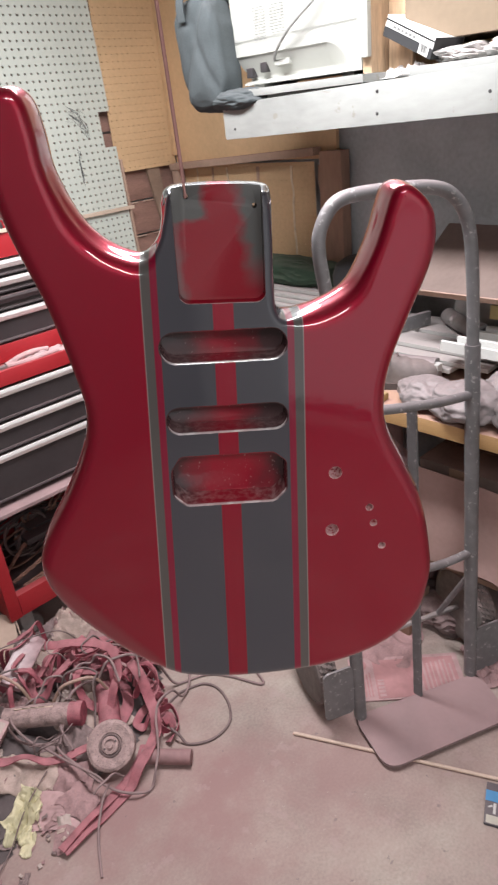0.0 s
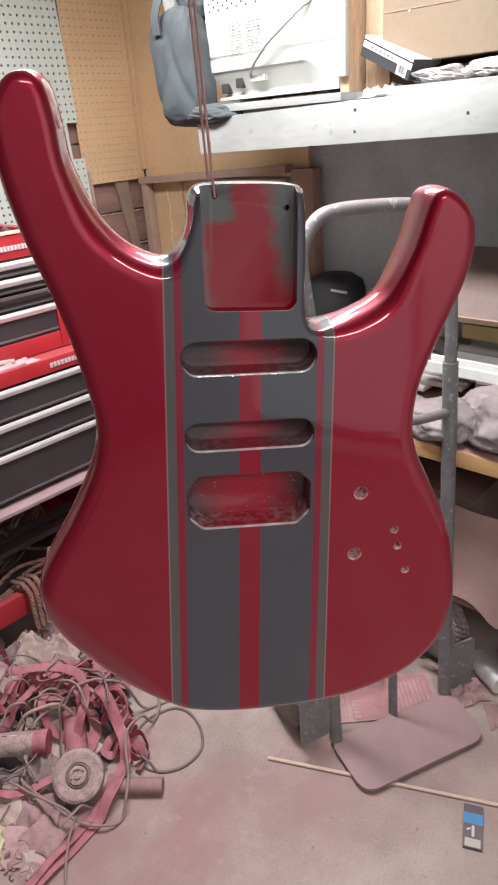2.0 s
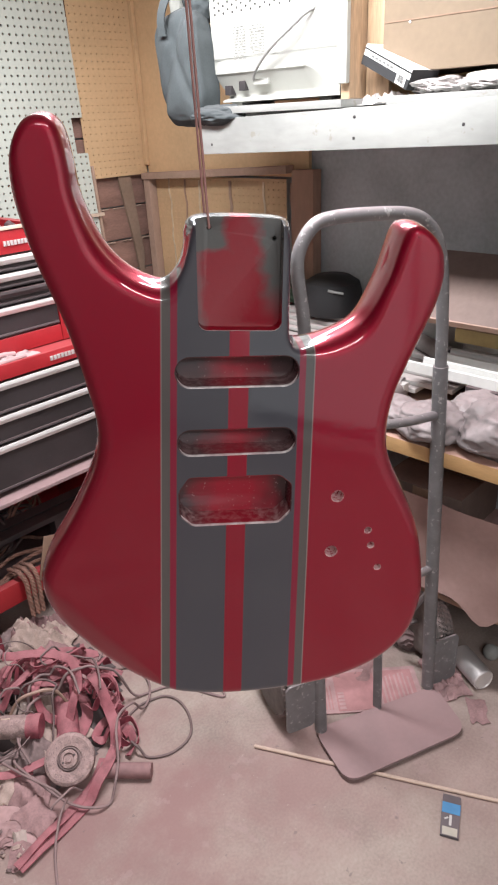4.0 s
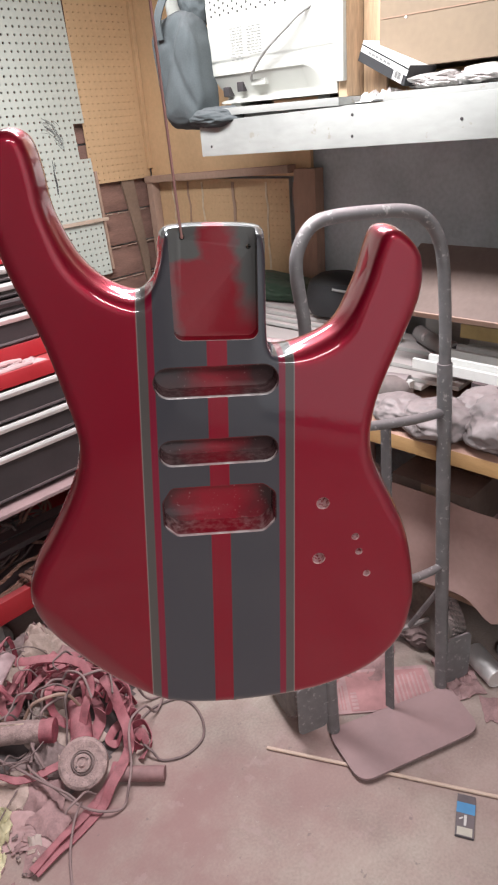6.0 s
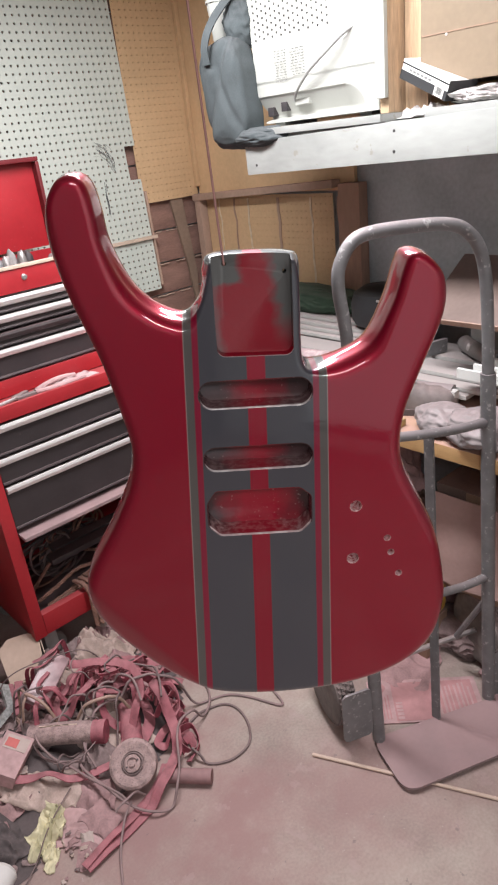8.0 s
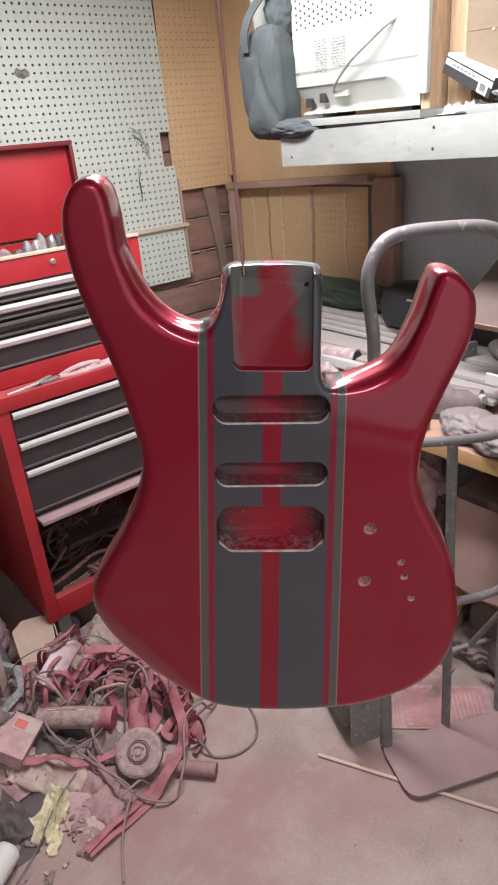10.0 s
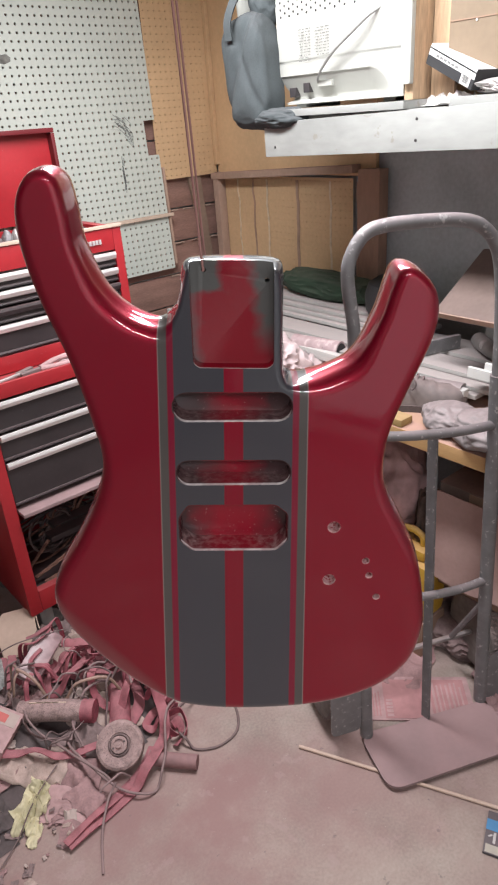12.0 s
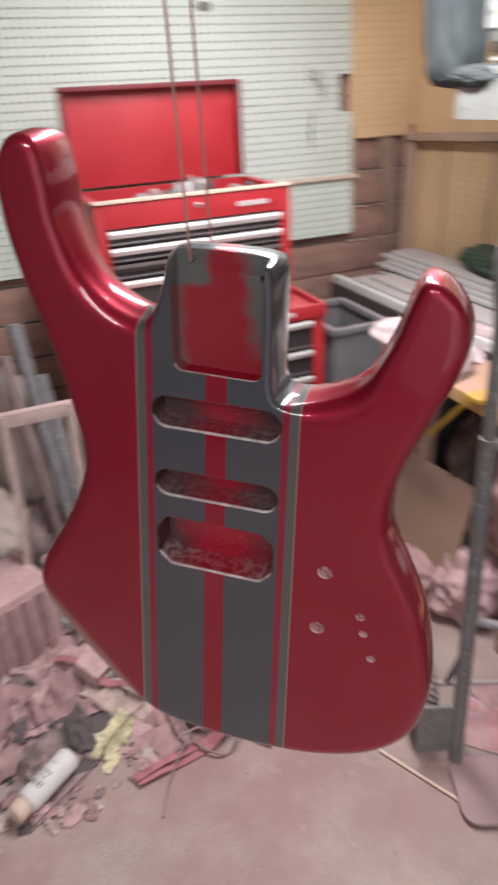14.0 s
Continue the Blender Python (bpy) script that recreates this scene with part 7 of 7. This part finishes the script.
# ---- in and on the cabinet ----
for i, pts in enumerate((
    [(0.27, 1.56, 0.185), (0.36, 1.55, 0.20), (0.45, 1.56, 0.215), (0.55, 1.57, 0.20), (0.64, 1.56, 0.19)],
    [(0.28, 1.60, 0.20), (0.35, 1.58, 0.235), (0.44, 1.60, 0.245), (0.54, 1.60, 0.225), (0.66, 1.60, 0.20)],
    [(0.27, 1.66, 0.19), (0.34, 1.64, 0.27), (0.42, 1.66, 0.31), (0.50, 1.68, 0.26), (0.60, 1.68, 0.20)],
    [(0.27, 1.545, 0.180), (0.35, 1.56, 0.185), (0.44, 1.545, 0.200), (0.53, 1.55, 0.19), (0.62, 1.545, 0.182)],
    [(0.30, 1.575, 0.185), (0.38, 1.565, 0.205), (0.46, 1.58, 0.225), (0.56, 1.59, 0.215), (0.66, 1.575, 0.19)],
)):
    line = smooth_path(pts, 8)
    bm = bmesh.new()
    for ph in (0, 2.09, 4.19):
        tube([p + Vector((0, math.cos(k * 0.8 + ph) * 0.0036, math.sin(k * 0.8 + ph) * 0.0036)) for k, p in enumerate(line)], 0.0039, 7, bm)
    solo("rope", bm, BROWN_ROPE, (0.45, 1.6, 0.166), "twisted brown rope coiled in the cabinet's bay", "rope", "ropes in the bay")
for i in range(3):
    line = smooth_path([(0.40 + i * 0.022, 1.56, 0.235), (0.405 + i * 0.022, 1.505, 0.245), (0.41 + i * 0.02, 1.478, 0.215), (0.405 + i * 0.02, 1.468, 0.16), (0.40 + i * 0.018, 1.455, 0.10)], 9)
    bm = bmesh.new()
    for ph in (0, 2.09, 4.19):
        tube([p + Vector((math.cos(k * 0.9 + ph) * 0.004, math.sin(k * 0.9 + ph) * 0.004, 0)) for k, p in enumerate(line)], 0.0048, 7, bm)
    solo("rope", bm, BROWN_ROPE, (0.41, 1.5, 0.1), "twisted brown rope hanging out of the cabinet's bay", "rope", "ropes in the bay")
solo("card", box(-0.036, 0.036, -0.0015, 0.0015, -0.078, 0.078, 0.0008, m=Matrix.Translation((0.520, 1.496, 0.248)) @ Matrix.Rotation(0.3, 4, "Y")), CARD, (0.52, 1.496, 0.17), "stiff tan card standing in the cabinet's bay", "card")
rnd = random.Random(81)
for i in range(14):
    cx, cz, wide, high = rnd.uniform(0.34, 0.62), rnd.uniform(0.23, 0.33), rnd.uniform(0.06, 0.12), rnd.uniform(0.035, 0.075)
    y0, turn = rnd.uniform(1.675, 1.78), rnd.uniform(-0.4, 0.4)
    line = smooth_path([(cx + wide * math.cos(a * 0.7 + i), y0 + 0.02 * math.sin(a * 0.9 + i) + turn * 0.05 * math.cos(a * 0.7), cz + high * math.sin(a * 0.7 + i)) for a in range(12)], 5)
    solo("cable", tube(line, rnd.uniform(0.004, 0.006), 7), rnd.choice((BROWN_ROPE, DARK_CORD, BLACK)), (cx, y0, 0.166), "dark cable coiled at the back of the cabinet's bay", "cable", "cables in the bay")
for i, (x0, x1, y, z) in enumerate(((0.36, 0.78, 1.60, 0.30), (0.40, 0.80, 1.66, 0.27))):
    solo("bar", box(x0, x1, y, y + 0.05, z, z + 0.02, 0.003, m=Matrix.Translation((0, 0, 0.03 * i))), BLACK_STEEL, (x0, y, z), "dark metal bar lying across the bay", "bar", "bars in the bay")
    solo("block", box(x0 + 0.25, x0 + 0.36, y + 0.002, y + 0.048, 0.166, z + 0.03 * i - 0.0005, 0.002), BLACK_STEEL, (x0, y, 0.166), "dark box in the cabinet's bay", "box", "boxes in the bay")
TR = 0.9005
solo("plastic_bag", crumple(0.56, 1.565, TR, 0.17, 0.075, 0.022, 5.0, 0.1, n=28, fold=3.5, thick=0.0012), mat("pink_dusted_film", (0.42, 0.31, 0.31), 0.4, var=0.25, scale=25, bump=0.15, dust=0.3), (0.56, 1.565, TR), "pale plastic bag lying in the top tray", "plastic bag")
pl = thing("pliers", (0.42, 1.55, TR), "pliers with pink-dusted grips in the top tray", "pliers")
part("grip", tube(smooth_path([(0.43, 1.553, TR + 0.014), (0.48, 1.572, TR + 0.02), (0.53, 1.573, TR + 0.024), (0.575, 1.566, TR + 0.02)], 6), 0.008, 10), PALE_PINK, pl, "pink-dusted grip")
part("grip", tube(smooth_path([(0.43, 1.546, TR + 0.014), (0.48, 1.530, TR + 0.016), (0.54, 1.526, TR + 0.018), (0.59, 1.537, TR + 0.016)], 6), 0.008, 10), PALE_PINK, pl, "pink-dusted grip")
part("jaw", box(-0.055, 0.01, -0.009, 0.009, -0.006, 0.006, 0.003, m=Matrix.Translation((0.42, 1.55, TR + 0.012)) @ Matrix.Rotation(0.12, 4, "Z")), STEEL, pl)
pl2 = thing("pliers", (0.32, 1.56, TR), "dusty steel pliers lying in the tray", "pliers")
part("grip", tube(smooth_path([(0.26, 1.535, TR + 0.010), (0.32, 1.545, TR + 0.012), (0.38, 1.56, TR + 0.012)], 6), 0.006, 10), STEEL, pl2)
part("jaw", box(-0.03, 0.03, -0.008, 0.008, -0.005, 0.005, 0.002, m=Matrix.Translation((0.39, 1.575, TR + 0.011)) @ Matrix.Rotation(0.4, 4, "Z")), STEEL, pl2)
for i, (x, y, s, c) in enumerate(((0.445, 1.70, (0.024, 0.02, 0.047), BLACK), (0.478, 1.71, (0.020, 0.02, 0.056), GREY_TUBE), (0.505, 1.705, (0.020, 0.02, 0.057), STEEL), (0.528, 1.72, (0.020, 0.022, 0.061), PIPE_GREY), (0.553, 1.70, (0.016, 0.02, 0.060), STEEL), (0.580, 1.715, (0.018, 0.02, 0.057), BLACK), (0.66, 1.70, (0.03, 0.025, 0.046), RAG_GREY), (0.36, 1.70, (0.03, 0.025, 0.045), GREY_TUBE), (0.41, 1.72, (0.03, 0.025, 0.048), CABLE), (0.72, 1.72, (0.025, 0.025, 0.046), BLACK))):
    solo("parts_bag", lump((x, y, 1.191), s, 51.0 + i, 0.16, 4), c, (x, y, 1.191), "small bag of hardware in the chest's till", "hardware", "hardware in the till", smooth=60)

# ---- at the cabinet's far side ----
stand = thing("wooden_trestle", (-0.06, 1.45, 0.0), "dusty beige wooden trestle leg standing beside the cabinet", "trestle")
leg_sec = [(-0.018, -0.011), (0.018, -0.011), (0.018, 0.011), (-0.018, 0.011)]
part("leg", sweep(smooth_path([(-0.005, 1.405, 0.0), (0.005, 1.42, 0.20), (0.02, 1.44, 0.46), (0.03, 1.455, 0.78)], 6), leg_sec), ROD_DUSTY, stand)
part("leg", sweep(smooth_path([(-0.20, 1.42, 0.0), (-0.19, 1.43, 0.20), (-0.165, 1.44, 0.46), (-0.15, 1.455, 0.78)], 6), leg_sec), ROD_DUSTY, stand)
part("brace", sweep([Vector((-0.125, 1.44, 0.30)), Vector((-0.07, 1.43, 0.17)), Vector((-0.005, 1.415, 0.10))], leg_sec), ROD_DUSTY, stand)
part("rail", box(-0.165, 0.045, 1.443, 1.467, 0.745, 0.785, 0.003), ROD_DUSTY, stand)
for i, (x0, z1, r) in enumerate(((0.0, 0.95, 0.022), (-0.045, 0.86, 0.018), (0.045, 0.78, 0.02))):
    solo("pipe", tube([(x0, 1.52, 0.001), (x0 - 0.06, 1.70, z1)], r, 16), GREY_TUBE if i != 1 else CABLE, (x0, 1.52, 0.0), "grey pipe leaning beside the cabinet", "pipe", "leaning pipes")
crate = thing("slatted_crate", (-0.33, 1.3, 0.0), "pink-dusted plastic crate with slatted side", "crate")
km = Matrix.Translation((-0.33, 1.34, 0.0)) @ Matrix.Rotation(radians(24), 4, "Z")
part("body", box(-0.18, 0.18, -0.10, 0.10, 0.0, 0.31, 0.008, m=km), PALE_PINK, crate)
for i in range(7):
    part("slat", box(-0.15 + i * 0.045, -0.125 + i * 0.045, -0.108, -0.1005, 0.03, 0.29, 0.002, m=km), RAG_PINK, crate)
for i, (x, y, z, s, c) in enumerate(((-0.12, 1.66, 0.0, (0.12, 0.12, 0.20), RAG_GREY), (-0.26, 1.72, 0.0, (0.14, 0.14, 0.24), PAPER), (-0.42, 1.70, 0.0, (0.14, 0.13, 0.30), RAG_PINK), (-0.08, 1.85, 0.0, (0.12, 0.12, 0.42), PAPER), (-0.60, 1.55, 0.0, (0.16, 0.16, 0.22), RAG_GREY), (0.02, 1.62, 0.0, (0.08, 0.08, 0.10), RAG_PINK))):
    solo("cloth_sack", lump((x, y, z), s, 71.0 + i * 1.9, 0.3), c, (x, y, z), "tall dusty cloth bundle piled by the wall", "bundle", "bundles by the wall", smooth=75)

# marks on the pegboard
SMUDGE = mat("grey_smudge", (0.27, 0.275, 0.26), 0.8, var=0.5, scale=60)
SOOT = mat("black_smudge", (0.10, 0.10, 0.098), 0.8, var=0.5, scale=60)
rnd = random.Random(12)
for i in range(58):
    if i < 46:
        # a brushed fan of strokes that curve downwards
        u, v = rnd.random(), rnd.gauss(0, 0.012)
        x, z = 1.172 + 0.066 * u + v * 0.5, 1.553 - 0.070 * u * u + v
        lean, size, w = -0.35 - 1.0 * u + rnd.uniform(-0.25, 0.25), rnd.uniform(0.008, 0.026), rnd.uniform(0.0004, 0.0011)
    else:
        x, z = 1.176 + rnd.gauss(0, 0.0035), 1.362 + rnd.uniform(-0.06, 0.055)
        lean, size, w = rnd.uniform(1.45, 1.72), rnd.uniform(0.010, 0.026), rnd.uniform(0.0006, 0.0014)
    bend = rnd.uniform(-0.2, 0.5)
    pts = [Vector((x + math.cos(lean) * size * u, 2.1753, z + math.sin(lean) * size * u + 0.008 * (1 - u * u) * bend)) for u in (-1, -0.5, 0, 0.5, 1)]
    part("smudge", sweep(smooth_path(pts, 4), ring(w, 5)), SOOT if i % 3 == 0 or i > 45 else SMUDGE, peg)
blot = prism([(0.752, 1.757), (0.775, 1.752), (0.797, 1.760), (0.800, 1.772), (0.786, 1.783), (0.770, 1.779), (0.755, 1.786), (0.746, 1.772)], 0.0, 0.0012)
blot.transform(Matrix(((1, 0, 0, 0), (0, 0, -1, 2.1758), (0, 1, 0, 0), (0, 0, 0, 1))))
part("patch", blot, mat("grey_felt", (0.17, 0.165, 0.15), 0.9, var=0.5, scale=50), peg, "dark scorched patch")
# glue streaks on the ochre panel
GLUE = mat("old_glue", (0.62, 0.50, 0.36), 0.7, var=0.2, scale=40)
for i, y in enumerate((2.045, 1.945, 1.862, 1.685, 1.510, 1.372)):
    pts = [(EAST - 0.0135, y + 0.012 * noise.noise(Vector((k * 0.7, i, 0))), 1.305 - 0.42 * k / 9) for k in range(10)]
    part("glue_streak", sweep([Vector(p) for p in pts], [(-0.007, -0.002), (0.007, -0.002), (0.005, 0.002), (-0.005, 0.002)] if i % 2 else [(-0.0045, -0.002), (0.0045, -0.002), (0.003, 0.002), (-0.003, 0.002)], roll=[0.25 * noise.noise(Vector((k * 0.9, i * 3, 1))) for k in range(10)]), GLUE if i % 2 == 0 else PINK_WOOD, peg_e)
